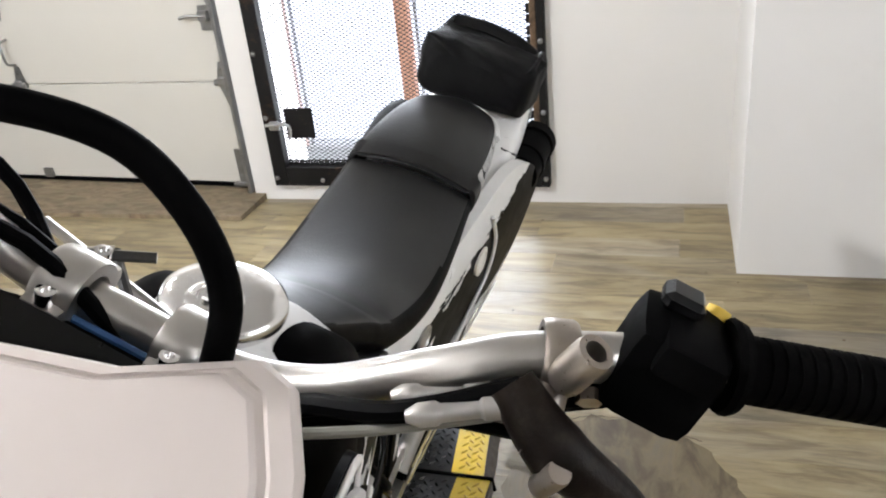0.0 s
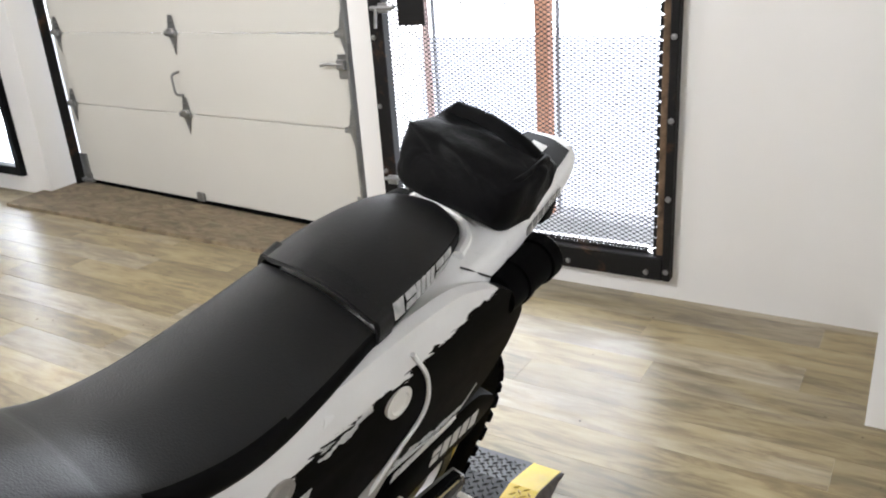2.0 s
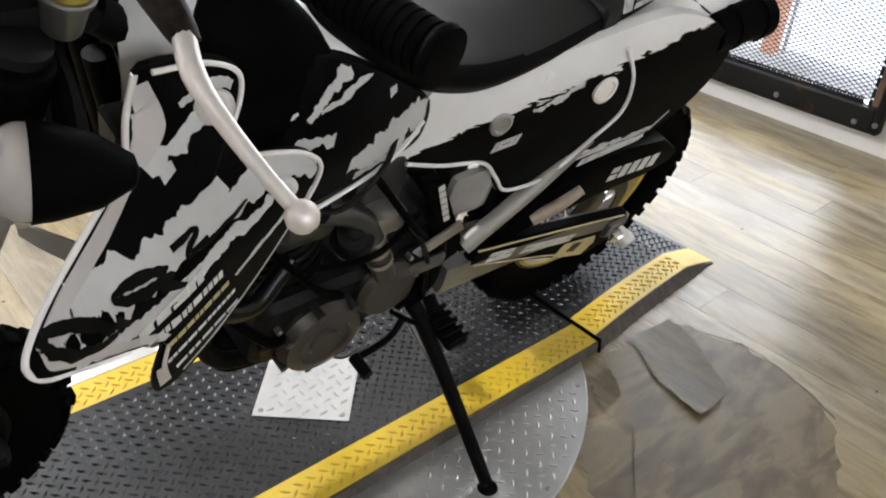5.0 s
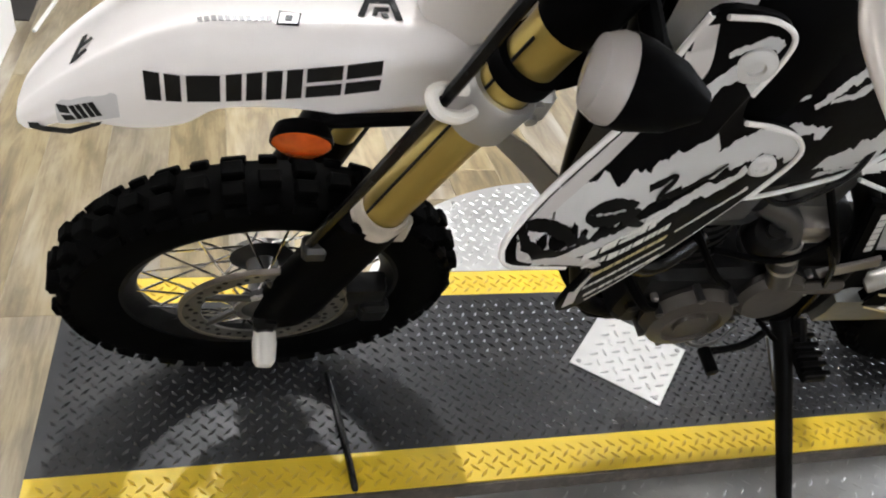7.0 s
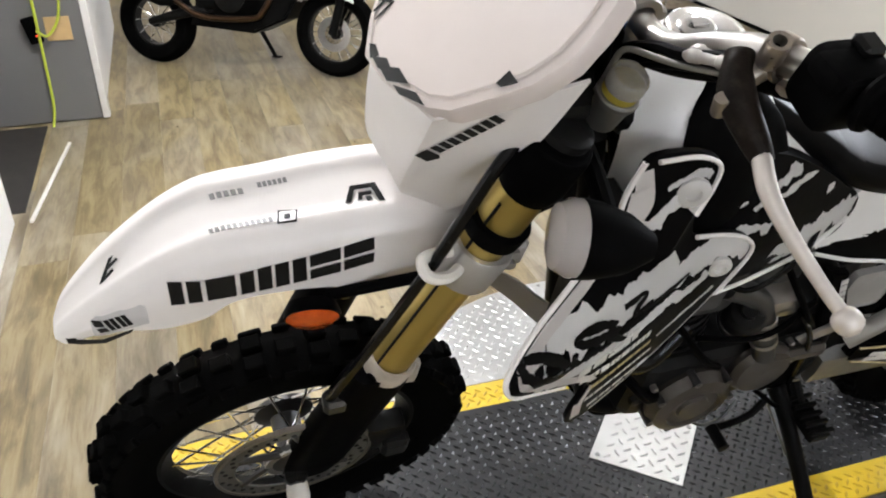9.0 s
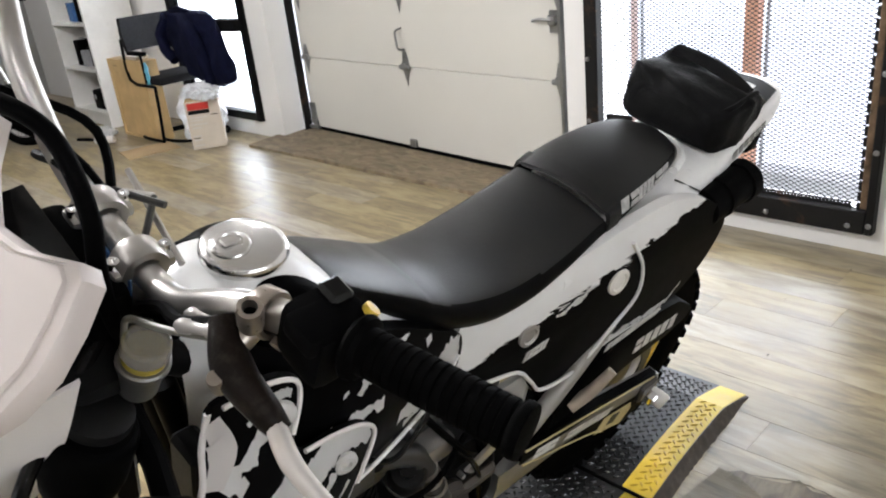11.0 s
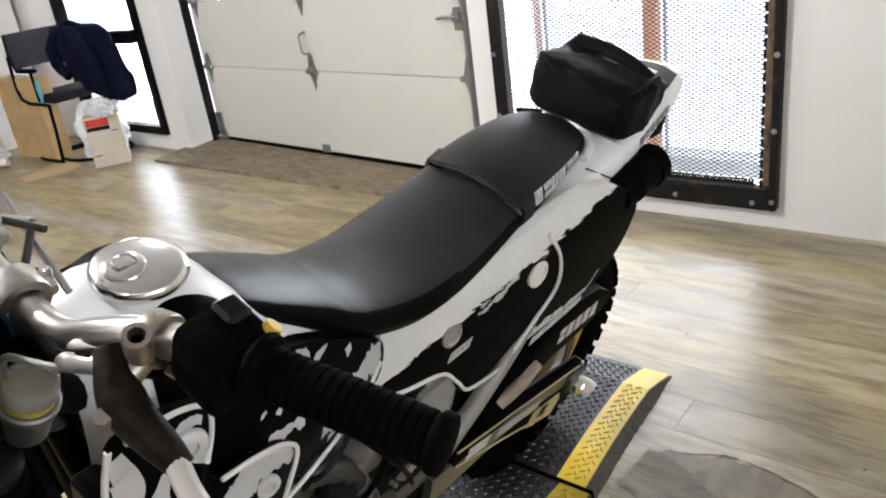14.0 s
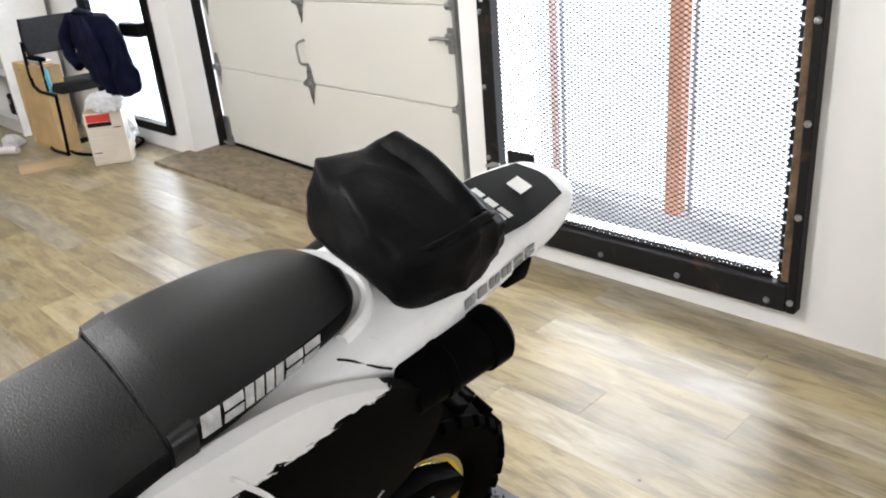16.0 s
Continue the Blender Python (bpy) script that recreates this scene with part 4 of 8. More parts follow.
part("tread_pattern", tread(bmesh.new(), grid(-R_DISC, R_DISC, -R_DISC, R_DISC, 0.0275, 0.0058, outer), 0.0016, 0.0125, 0.0045), TREAD_PLATE, disc, smooth=0)["kind"] = "stuff"
for k in range(24):
    a = 2 * math.pi * k / 24
    o = new("screw", screw)
    o.parent, o.location = disc, ((R_DISC - 0.02) * math.cos(a), (R_DISC - 0.02) * math.sin(a), 0.006)

# torn vinyl by the turntable
rt = random.Random(5)


def ragged(points, step=0.03, wander=0.012, depth=0.0012, z=0.0046):
    """A thin sheet with an uneven outline through a few corners."""
    out = []
    for (ax, ay), (bx, by) in zip(points, points[1:] + points[:1]):
        n = max(1, int(math.hypot(bx - ax, by - ay) / step))
        for k in range(n):
            u = k / n
            out.append((ax + (bx - ax) * u + rt.uniform(-wander, wander), ay + (by - ay) * u + rt.uniform(-wander, wander)))
    return slab(out, depth, pose(0, 0, z))


def crack(points, width):
    """A dark torn edge lying along a line on the floor."""
    line = spline([(x, y, 0.0) for x, y in points], 8)
    bm = bmesh.new()
    rows = []
    for i, p in enumerate(line):
        d = (line[min(i + 1, len(line) - 1)] - line[max(i - 1, 0)]).normalized()
        w = width * rt.uniform(0.3, 1.0)
        j = Vector((rt.uniform(-1, 1), rt.uniform(-1, 1), 0)) * 0.003
        rows.append([p + j + Vector((-d.y, d.x, 0)) * w + Vector((0, 0, 0.0062)), p + j - Vector((-d.y, d.x, 0)) * w + Vector((0, 0, 0.0062))])
    rings(bm, rows, closed=False)
    bmesh.ops.solidify(bm, geom=bm.faces[:], thickness=0.0006)
    return bm


bare = solid("bare_floor_patch", ragged([(-0.14, 1.6), (-0.1, 1.84), (-0.04, 1.87), (0.06, 1.905), (0.2, 1.886), (0.34, 1.83), (0.42, 1.66), (0.46, 1.45), (0.4, 1.24), (0.2, 1.2), (0.02, 1.3)]), SUBFLOOR, "bare brown patch where the vinyl is torn", "floor patch", smooth=0)
for pts, wd in (([(-0.05, 1.86), (0.06, 1.906), (0.2, 1.886), (0.33, 1.84)], 0.0022), ([(-0.02, 1.44), (0.062, 1.441), (0.129, 1.362), (0.18, 1.3)], 0.0016), ([(0.228, 1.694), (0.25, 1.65), (0.304, 1.616)], 0.0018), ([(0.15, 1.43), (0.2, 1.42), (0.26, 1.36)], 0.0012), ([(0.0, 1.72), (0.06, 1.715), (0.1, 1.7)], 0.001)):
    part("torn_edge", crack(pts, wd), JOINT, bare, smooth=0)


def torn_strip(near, away, lift):
    """A peeled tongue of vinyl between two edges, its end curling up."""
    a, b = (spline([(x, y, 0.0) for x, y in e], 8) for e in (near, away))
    n = min(len(a), len(b))
    rows = []
    for i in range(n):
        h = 0.0068 + lift * (i / (n - 1)) ** 2.5
        row = []
        for k in range(6):
            p = a[i].lerp(b[i], k / 5)
            edge = 0.004 if k in (0, 5) else 0.0
            row.append(p + Vector((rt.uniform(-1, 1) * edge, rt.uniform(-1, 1) * edge, h + (0.5 - k / 5) ** 2 * lift * 1.2)))
        rows.append(row)
    bm = bmesh.new()
    rings(bm, rows, closed=False)
    bmesh.ops.solidify(bm, geom=bm.faces[:], thickness=0.0018)
    return bm


for near_edge, far_edge, up in (([(-0.143, 1.68), (-0.094, 1.675), (-0.012, 1.626), (0.058, 1.607), (0.135, 1.59)], [(-0.12, 1.84), (-0.06, 1.83), (0.0, 1.8), (0.065, 1.755), (0.131, 1.713)], 0.009),
                                ([(-0.1, 1.5), (-0.05, 1.46), (-0.014, 1.446)], [(-0.1, 1.56), (-0.06, 1.545), (-0.019, 1.508)], 0.003)):
    solid("vinyl_flake", torn_strip(near_edge, far_edge, up), PLANK, "peeled tongue of grey-tan vinyl flooring", "vinyl flake", group="torn vinyl flakes", smooth=0)


# ---------- the motorcycle ----------
BIKE = pose(-0.455, 0.165, DT + 0.001, 0, 20.0, -0.5)
bike = thing("motorcycle", "white and black dual-sport motorcycle with gold forks on its stand", "motorcycle", BIKE)
HEAD = Vector((0, 0.35, 1.1))
STEER = Matrix.Translation(HEAD) @ pose(0, 0, 0, 0, 8.6, 0) @ Matrix.Translation(-HEAD)


def bp(name, bm, material, parent=None, label="", smooth=35, turn=None):
    if turn is not None:
        bm.transform(turn)
    return part(name, bm, material, parent or bike, label, smooth)


def fp(name, bm, material, parent=None, label="", smooth=35):
    return bp(name, bm, material, parent, label, smooth, STEER)


def mirror(bm):
    """The same body on the other side."""
    out = bm.copy()
    bmesh.ops.scale(out, vec=(-1, 1, 1), verts=out.verts)
    bmesh.ops.reverse_faces(out, faces=out.faces)
    return out


def tyre(r, width, rim, knobs, turn=None, side_knobs=True):
    """A knobby tyre round the x axis at the origin."""
    bm = bmesh.new()
    w = width / 2
    h = r - rim
    prof = [(rim - 0.004, -w * 0.5), (rim + h * 0.1, -w * 0.78), (rim + h * 0.25, -w * 0.88), (rim + h * 0.55, -w), (rim + h * 0.78, -w * 0.9), (r - 0.016, -w * 0.5), (r - 0.012, 0)]
    prof += [(a, -b) for a, b in prof[-2::-1]]
    prof.append(prof[0])
    lathe(prof, axis=(1, 0, 0), sides=64, bm=bm)
    blocks_bm = bmesh.new()
    for k in range(knobs):
        a = 2 * math.pi * k / knobs
        rot = Matrix.Rotation(a, 4, "X")
        step = 2 * math.pi * r / knobs
        mids = [(-0.3, 0.0), (0.3, 0.0)] if k % 2 else [(0.0, 0.0)]
        for u, _ in mids:
            box((w * 0.52, step * 0.62, 0.024), (u * w * 1.25, 0, r - 0.011), 0.0022, m=rot, bm=blocks_bm)
        if side_knobs:
            for s in (-1, 1):
                m = rot @ Matrix.Translation((s * w * 0.83, 0, r - 0.026)) @ Matrix.Rotation(s * radians(42), 4, "Y")
                box((w * 0.34, step * (0.7 if k % 2 else 0.5), 0.024), (0, 0, 0), 0.002, m=m, bm=blocks_bm)
    return bm, blocks_bm


def wheel(name, at, r, width, rim, knobs, spokes, turn=None):
    place = Matrix.Translation(at) if turn is None else Matrix.Translation(at) @ turn
    hub = bp(name, lathe([(0.012, -0.055), (0.03, -0.055), (0.05, -0.05), (0.052, -0.04), (0.026, -0.03), (0.024, 0.03), (0.052, 0.04), (0.05, 0.05), (0.03, 0.055), (0.012, 0.055)], axis=(1, 0, 0), sides=28), CAST, bike, "spoked wheel with a knobby black tyre")
    hub.matrix_local = place
    carcass, lugs = tyre(r, width, rim, knobs)
    part("tyre", carcass, RUBBER, hub, "black knobby tyre")
    part("tread_pattern", lugs, RUBBER, hub)["kind"] = "stuff"
    w = width * 0.3
    part("rim", lathe([(rim - 0.022, -w * 0.5), (rim - 0.006, -w), (rim + 0.004, -w), (rim + 0.004, w), (rim - 0.006, w), (rim - 0.022, w * 0.5), (rim - 0.026, 0), (rim - 0.022, -w * 0.5)], axis=(1, 0, 0), sides=64), DARK_CAST if name == "front_wheel" else ALU, hub, "slim metal rim")
    mesh = finish("spoke", tube([(0, 0, 0), (0, 0, 1)], 0.0021, 6), CHROME)
    for k in range(spokes):
        a = 2 * math.pi * k / spokes
        s = 1 if k % 2 else -1
        lead = 0.42 if (k // 2) % 2 else -0.42
        p = Vector((s * 0.042, 0.048 * math.sin(a + lead), 0.048 * math.cos(a + lead)))
        q = Vector((s * 0.006, (rim - 0.02) * math.sin(a), (rim - 0.02) * math.cos(a)))
        o = new("spoke", mesh)
        o.parent = hub
        d = q - p
        o.matrix_local = Matrix.Translation(p) @ d.to_track_quat("Z", "Y").to_matrix().to_4x4() @ Matrix.Diagonal((1, 1, d.length, 1))
    return hub


def brake_disc(r0, r1, x):
    """A flat ring."""
    bm = lathe([(r0, x - 0.0018), (r1, x - 0.0018), (r1, x + 0.0018), (r0, x + 0.0018), (r0, x - 0.0018)], axis=(1, 0, 0), sides=60)
    return bm


def spider(x):
    """The ring that carries a disc's arms."""
    bm = lathe([(0.03, x - 0.003), (0.05, x - 0.003), (0.05, x + 0.003), (0.03, x + 0.003), (0.03, x - 0.003)], axis=(1, 0, 0), sides=36)
    return bm


def spider_arm(r0, x, a):
    return tube([(x, 0.045 * math.sin(a + 0.5), 0.045 * math.cos(a + 0.5)), (x, (r0 + 0.006) * math.sin(a), (r0 + 0.006) * math.cos(a))], 0.006, 6)


def hole_dots(r0, r1, x, n):
    bm = bmesh.new()
    for k in range(n):
        a = 2 * math.pi * k / n
        rr = r0 + (r1 - r0) * (0.25 + 0.25 * (k % 3))
        lathe([(0.0, 0), (0.0042, 0), (0.0042, 0.0008), (0.0, 0.0008)], (x, rr * math.sin(a), rr * math.cos(a)), (1, 0, 0), 8, bm)
    return bm


FR, RR_ = 0.316, 0.322
FRONT_AXLE, REAR_AXLE = Vector((-0.046, 0.011, 0.2915)), Vector((0, 1.475, RR_))
fw_ = wheel("front_wheel", FRONT_AXLE, FR, 0.084, 0.218, 42, 36, pose(0, 0, 0, 0, 4.5, 2.0))
part("brake_disc", brake_disc(0.1, 0.13, 0.05), DULL_ALU, fw_, "drilled steel brake disc")
part("disc_carrier", spider(0.05), ALU, fw_)
for k in range(6):
    part("disc_arm", spider_arm(0.1, 0.05, math.pi * k / 3), CAST, fw_)
part("disc_rim", lathe([(0.128, 0.046), (0.134, 0.046), (0.134, 0.054), (0.128, 0.054), (0.128, 0.046)], axis=(1, 0, 0), sides=60), PERCH, fw_)
part("disc_holes", hole_dots(0.1, 0.13, 0.0522, 48), DARK_CAST, fw_)["kind"] = "stuff"
rw_ = wheel("rear_wheel", REAR_AXLE, RR_, 0.12, 0.215, 38, 36)
part("sprocket", brake_disc(0.07, 0.105, 0.062), DARK_CAST, rw_, "dark rear sprocket")
part("rim_tape", lathe([(0.2, 0.035), (0.208, 0.036), (0.208, 0.0372), (0.2, 0.0362), (0.2, 0.035)], axis=(1, 0, 0), sides=60), YELLOW_DECAL, rw_, "yellow rim edge")


def fork_y(z):
    return 0.05 + (z - 0.26) * 0.27


# forks
for s in (1, -1):
    x = 0.112 if s > 0 else -0.075
    fp("fork_tube", tube([(x, fork_y(0.52), 0.52), (x, fork_y(1.05), 1.05)], 0.0285, 24), GOLD, label="gold anodised fork tube")
    fp("fork_seam", tube([(x + 0.011, fork_y(0.6) - 0.0265, 0.6), (x + 0.011, fork_y(1.0) - 0.0265, 1.0)], 0.0022, 6), DARK_CAST)
    low = bmesh.new()
    loops = []
    for z, a, b in ((0.215, 0.02, 0.03), (0.235, 0.032, 0.05), (0.29, 0.035, 0.058), (0.4, 0.033, 0.056), (0.5, 0.034, 0.053), (0.58, 0.037, 0.05), (0.62, 0.036, 0.044)):
        loops.append([(x + s * 0.006 + a * 0.72 * math.copysign(abs(math.cos(t)) ** 0.7, math.cos(t)), fork_y(z) - 0.01 + b * math.copysign(abs(math.sin(t)) ** 0.7, math.sin(t)), z) for t in [2 * math.pi * k / 20 for k in range(20)]])
    rings(low, loops)
    fp("fork_guard", low, BLACK_PLASTIC, label="black plastic lower fork guard")
    collar = bmesh.new()
    q = Vector((0, 0.27, 1)).normalized()
    lathe([(0.03, -0.016), (0.036, -0.016), (0.0375, 0.012), (0.034, 0.018), (0.03, 0.018), (0.03, -0.016)], (x, fork_y(0.62), 0.62), q, 28, collar)
    box((0.02, 0.03, 0.06), (x + s * 0.01, fork_y(0.6) + 0.034, 0.595), 0.006, bm=collar)
    collar_ob = fp("guard_collar", collar, COLLAR_WHITE, label="white plastic guard collar")
    fp("collar_slot", lathe([(0.0, 0), (0.009, 0), (0.009, 0.003), (0.0, 0.0035)], (x + 0.0215, fork_y(0.618) - 0.0295, 0.62), (0.6, -0.8, 0.15), 16), BLACK_PLASTIC, collar_ob)
    clamp = lathe([(0.03, -0.028), (0.039, -0.028), (0.04, 0.024), (0.036, 0.03), (0.03, 0.03), (0.03, -0.028)], (x, fork_y(0.885), 0.885), q, 28)
    box((0.03, 0.05, 0.045), (x - s * 0.004, fork_y(0.87) + 0.045, 0.882), 0.006, bm=clamp)
    for dz in (-0.012, 0.012):
        lathe([(0.0, 0), (0.007, 0), (0.007, 0.006), (0.0, 0.007)], (x + s * 0.011, fork_y(0.87) + 0.05, 0.882 + dz), (s, 0, 0), 10, clamp)
    fp("lower_clamp", clamp, PALE_SILVER, label="silver lower fork clamp")
    fp("fork_band", lathe([(0.029, 0), (0.036, 0), (0.037, 0.022), (0.029, 0.024), (0.029, 0)], (x, fork_y(0.935), 0.935), q, 28), BLACK_PLASTIC)
    fp("upper_shroud", tube([(x, fork_y(1.012), 1.012), (x, fork_y(1.03), 1.03), (x, fork_y(1.075), 1.075), (x, fork_y(1.082), 1.082)], [0.033, 0.037, 0.036, 0.03], 20), BLACK_PLASTIC)
    fp("reflector_stem", tube([(x * 0.9, fork_y(0.83) - 0.035, 0.83), (x * 0.75, 0.06, 0.79)], 0.008, 8), BLACK_PLASTIC)
refl = lathe([(0.0, 0.0), (0.032, 0.0), (0.032, 0.007), (0.024, 0.013), (0.0, 0.015)], (0.1, 0.038, 0.78), (0.9, -0.1, -0.15), 28)
fp("reflector", refl, AMBER, label="round amber side reflector")
fp("reflector_housing", lathe([(0.0, -0.012), (0.03, -0.012), (0.0345, 0.0), (0.0345, 0.006), (0.0322, 0.006), (0.0322, 0.0), (0.0, 0.0)], (0.1, 0.038, 0.78), (0.9, -0.1, -0.15), 28), BLACK_PLASTIC)
fp("fork_brace_tube", tube([(0.03, 0.12, 0.83), (0.02, 0.1, 0.72)], 0.022, 14), BLACK_PLASTIC)
fp("axle_slider", lathe([(0.0, 0), (0.018, 0.0), (0.02, 0.02), (0.018, 0.05), (0.013, 0.058), (0.0, 0.06)], (0.15, 0.012, 0.245), (1, -0.05, -0.05), 20), WHITE_NYLON, label="white nylon axle slider")
fp("axle_nut", lathe([(0.0, 0), (0.022, 0), (0.022, 0.02), (0.014, 0.028), (0.0, 0.028)], (0.128, 0.012, 0.262), (1, 0, 0), 6), DARK_CAST)
cal = box((0.04, 0.07, 0.1), (0.105, 0.17, 0.3), 0.012, 2)
box((0.03, 0.05, 0.06), (0.125, 0.19, 0.27), 0.008, bm=cal)
fp("brake_caliper", cal, DARK_CAST, label="worn alloy brake caliper")
fp("caliper_bracket", box((0.03, 0.035, 0.035), (0.128, 0.07, 0.545), 0.006), CAST)
fp("brake_hose", tube([(0.128, 0.06, 0.55), (0.135, 0.09, 0.67), (0.138, 0.125, 0.8), (0.132, 0.17, 0.945), (0.112, 0.215, 1.06), (0.06, 0.3, 1.12)], 0.0068, 10), BLACK_GLOSS, label="thick black brake hose")
fp("hose_guide", tube([(0.115, 0.2, 0.905), (0.13, 0.15, 0.925), (0.15, 0.15, 0.92), (0.15, 0.175, 0.91), (0.125, 0.205, 0.895)], 0.007, 8), WHITE_NYLON, label="white hose guide")

# front fender
FENDER = [(-0.272, 0.674, 0.014, 0.012), (-0.252, 0.712, 0.034, 0.028), (-0.2, 0.776, 0.052, 0.043), (-0.135, 0.84, 0.066, 0.094), (-0.085, 0.874, 0.071, 0.109), (-0.05, 0.884, 0.073, 0.086),
          (0.0, 0.888, 0.075, 0.08), (0.06, 0.895, 0.077, 0.09), (0.126, 0.898, 0.077, 0.112), (0.185, 0.895, 0.075, 0.082), (0.235, 0.885, 0.066, 0.07)]
fend = bmesh.new()
secs = []
for y, zc, w, drop in FENDER:
    k = min(1, drop / 0.08)
    half = [(w * 1.05, y, zc - drop), (w * 1.02, y, zc - drop * 0.6), (w * 0.95, y, zc - 0.034 * k), (w * 0.82, y, zc - 0.012 * k), (w * 0.5, y, zc), (w * 0.3, y, zc - 0.004 * k), (0, y, zc - 0.005 * k)]
    secs.append(half + [(-a, b, c) for a, b, c in half[-2::-1]])
loft(secs, 3, 5, fend, thick=0.0035)
fender = fp("front_fender", fend, SATIN_WHITE, label="long white front fender with black decals")


def fender_row(y):
    for a, b in zip(FENDER, FENDER[1:]):
        if y <= b[0]:
            f = max(0.0, (y - a[0]) / (b[0] - a[0]))
            return [p + (q - p) * f for p, q in zip(a, b)]
    return FENDER[-1]


def fender_skin(y, z):
    _, zc, w, drop = fender_row(y)
    k = min(1, drop / 0.08)
    rows_ = [(zc - drop, 1.05), (zc - drop * 0.6, 1.02), (zc - 0.034 * k, 0.95), (zc - 0.012 * k, 0.82), (zc, 0.5)]
    for (za, ua), (zb, ub) in zip(rows_, rows_[1:]):
        if z <= zb:
            return w * (ua + (ub - ua) * max(-0.2, (z - za) / (zb - za)))
    return w * 0.5


def flank_mark(name, y0, z0, y1, z1, height, n, seed, slant=0.1, heavy=0.72, mat=None):
    """Plain block marks in a row on the fender's flank."""
    d = Vector((0, y1 - y0, z1 - z0))
    bm = blocks(n, height, d.length / n, slant, heavy, 0.0008, basis((0, y0, z0), d, (0, -d.z, d.y)), seed)
    return fp(name, wrap(bm, fender_skin, 0.0035), mat or BLACK_INK, fender)


flank_mark("large_mark", -0.119, 0.803, 0.117, 0.848, 0.034, 6, 9, 0.2, 0.76)
tip_rows = []
for k in range(9):
    y = -0.216 + 0.068 * k / 8
    lo, hi = 0.7215 + 0.62 * (y + 0.216), 0.752 + 0.72 * (y + 0.216) - 0.006 * (k in (0, 8))
    tip_rows.append([(fender_skin(y, lo + (hi - lo) * j / 4) + 0.0026, y, lo + (hi - lo) * j / 4) for j in range(5)])
fp("tip_panel", loft(tip_rows, 2, 2, thick=0.0004), TIP_GREY, fender, "pale grey tip decal")
flank_mark("small_mark", -0.207, 0.735, -0.164, 0.763, 0.016, 3, 8, 0.1, 0.7)
fp("tip_stripe", wrap(slab([(-0.258, 0.7), (-0.238, 0.705), (-0.207, 0.719), (-0.168, 0.75), (-0.172, 0.742), (-0.206, 0.71), (-0.236, 0.696), (-0.252, 0.692)], 0.0008, basis((0, 0, 0), (0, 1, 0), (0, 0, 1))), fender_skin, 0.0036), BLACK_INK, fender)


def crown_mark(name, points, mat, lift=0.002):
    """A flat mark on top of the fender: rows of (x, y)."""
    bm = bmesh.new()
    slab(points, 0.0008, bm=bm)
    for v in bm.verts:
        _, zc, w, drop = fender_row(v.co.y)
        u = abs(v.co.x) / w
        k = min(1, drop / 0.08)
        v.co.z += zc + lift - (0.012 * k * max(0, (u - 0.5) / 0.32) if u > 0.5 else 0.004 * k * max(0, (0.5 - u) / 0.2) if u > 0.3 else 0.0045 * k)
    return fp(name, bm, mat, fender)


def bar_row(name, x, y0, y1, wide, n, mat):
    step = (y1 - y0) / n
    for k in range(n):
        a = y0 + k * step
        crown_mark(name, [(x - wide / 2, a), (x + wide / 2, a + step * 0.15), (x + wide / 2, a + step * 0.85), (x - wide / 2, a + step * 0.7)], mat)


bar_row("tag_mark", 0.029, -0.066, 0.006, 0.0075, 11, FAINT_INK)
crown_mark("tag_badge", [(0.018, 0.012), (0.038, 0.008), (0.04, 0.03), (0.022, 0.034)], BLACK_INK)
crown_mark("tag_badge_inner", [(0.0205, 0.0135), (0.0365, 0.0105), (0.038, 0.0285), (0.0235, 0.0315)], SATIN_WHITE, 0.0028)
crown_mark("tag_badge_mark", [(0.026, 0.018), (0.034, 0.0165), (0.035, 0.0235), (0.027, 0.025)], BLACK_INK, 0.0036)
bar_row("tag_mark", -0.018, -0.06, -0.02, 0.008, 5, FAINT_INK)
bar_row("tag_mark", -0.022, -0.005, 0.03, 0.006, 6, FAINT_INK)
for pts in ([(0.026, 0.088), (0.002, 0.098), (0.002, 0.128), (0.008, 0.128), (0.008, 0.102), (0.026, 0.095)], [(0.002, 0.128), (0.03, 0.134), (0.03, 0.127), (0.008, 0.122)], [(0.024, 0.103), (0.013, 0.106), (0.013, 0.121), (0.018, 0.121), (0.018, 0.11), (0.024, 0.108)], [(0.02, 0.113), (0.02, 0.119), (0.027, 0.12), (0.027, 0.114)]):
    crown_mark("crest_mark", pts, BLACK_INK)
for pts in ([(0.014, -0.198), (0.014, -0.192), (-0.012, -0.178), (-0.012, -0.184)], [(0.014, -0.192), (0.009, -0.178), (0.005, -0.18), (0.009, -0.192)], [(0.002, -0.186), (-0.002, -0.172), (-0.006, -0.174), (-0.002, -0.187)]):
    crown_mark("tip_mark", pts, BLACK_INK)

# headlight mask
MX = -0.018
PLATE = [(0.0, 0.264), (0.063, 0.277), (0.112, 0.298), (0.129, 0.295), (0.148, 0.274), (0.162, 0.25), (0.163, 0.224), (0.154, 0.2), (0.138, 0.168), (0.118, 0.152), (0.078, 0.135), (0.046, 0.124), (0.0, 0.114)]
PLATE = [(MX + a, b) for a, b in PLATE + [(-a, b) for a, b in PLATE[-2:0:-1]]]


def plate_point(x, y, out=0.0):
    """A place on the mask's leaning face, bowed across and sitting askew."""
    bow = 0.014 * (1 - ((x - MX) / 0.18) ** 2) * (1 - ((y - 0.205) / 0.13) ** 2) + 0.19 * (x + 0.05)
    return Vector((x, y, 1.232 + (y - 0.297) * 0.88)) + Vector((0, -0.66, 0.75)) * (bow + out)


line = []
for (xa, ya), (xb, yb) in zip(PLATE, PLATE[1:] + PLATE[:1]):
    line += [(xa + (xb - xa) * k / 4, ya + (yb - ya) * k / 4) for k in range(4)]
mask = bmesh.new()
loops = []
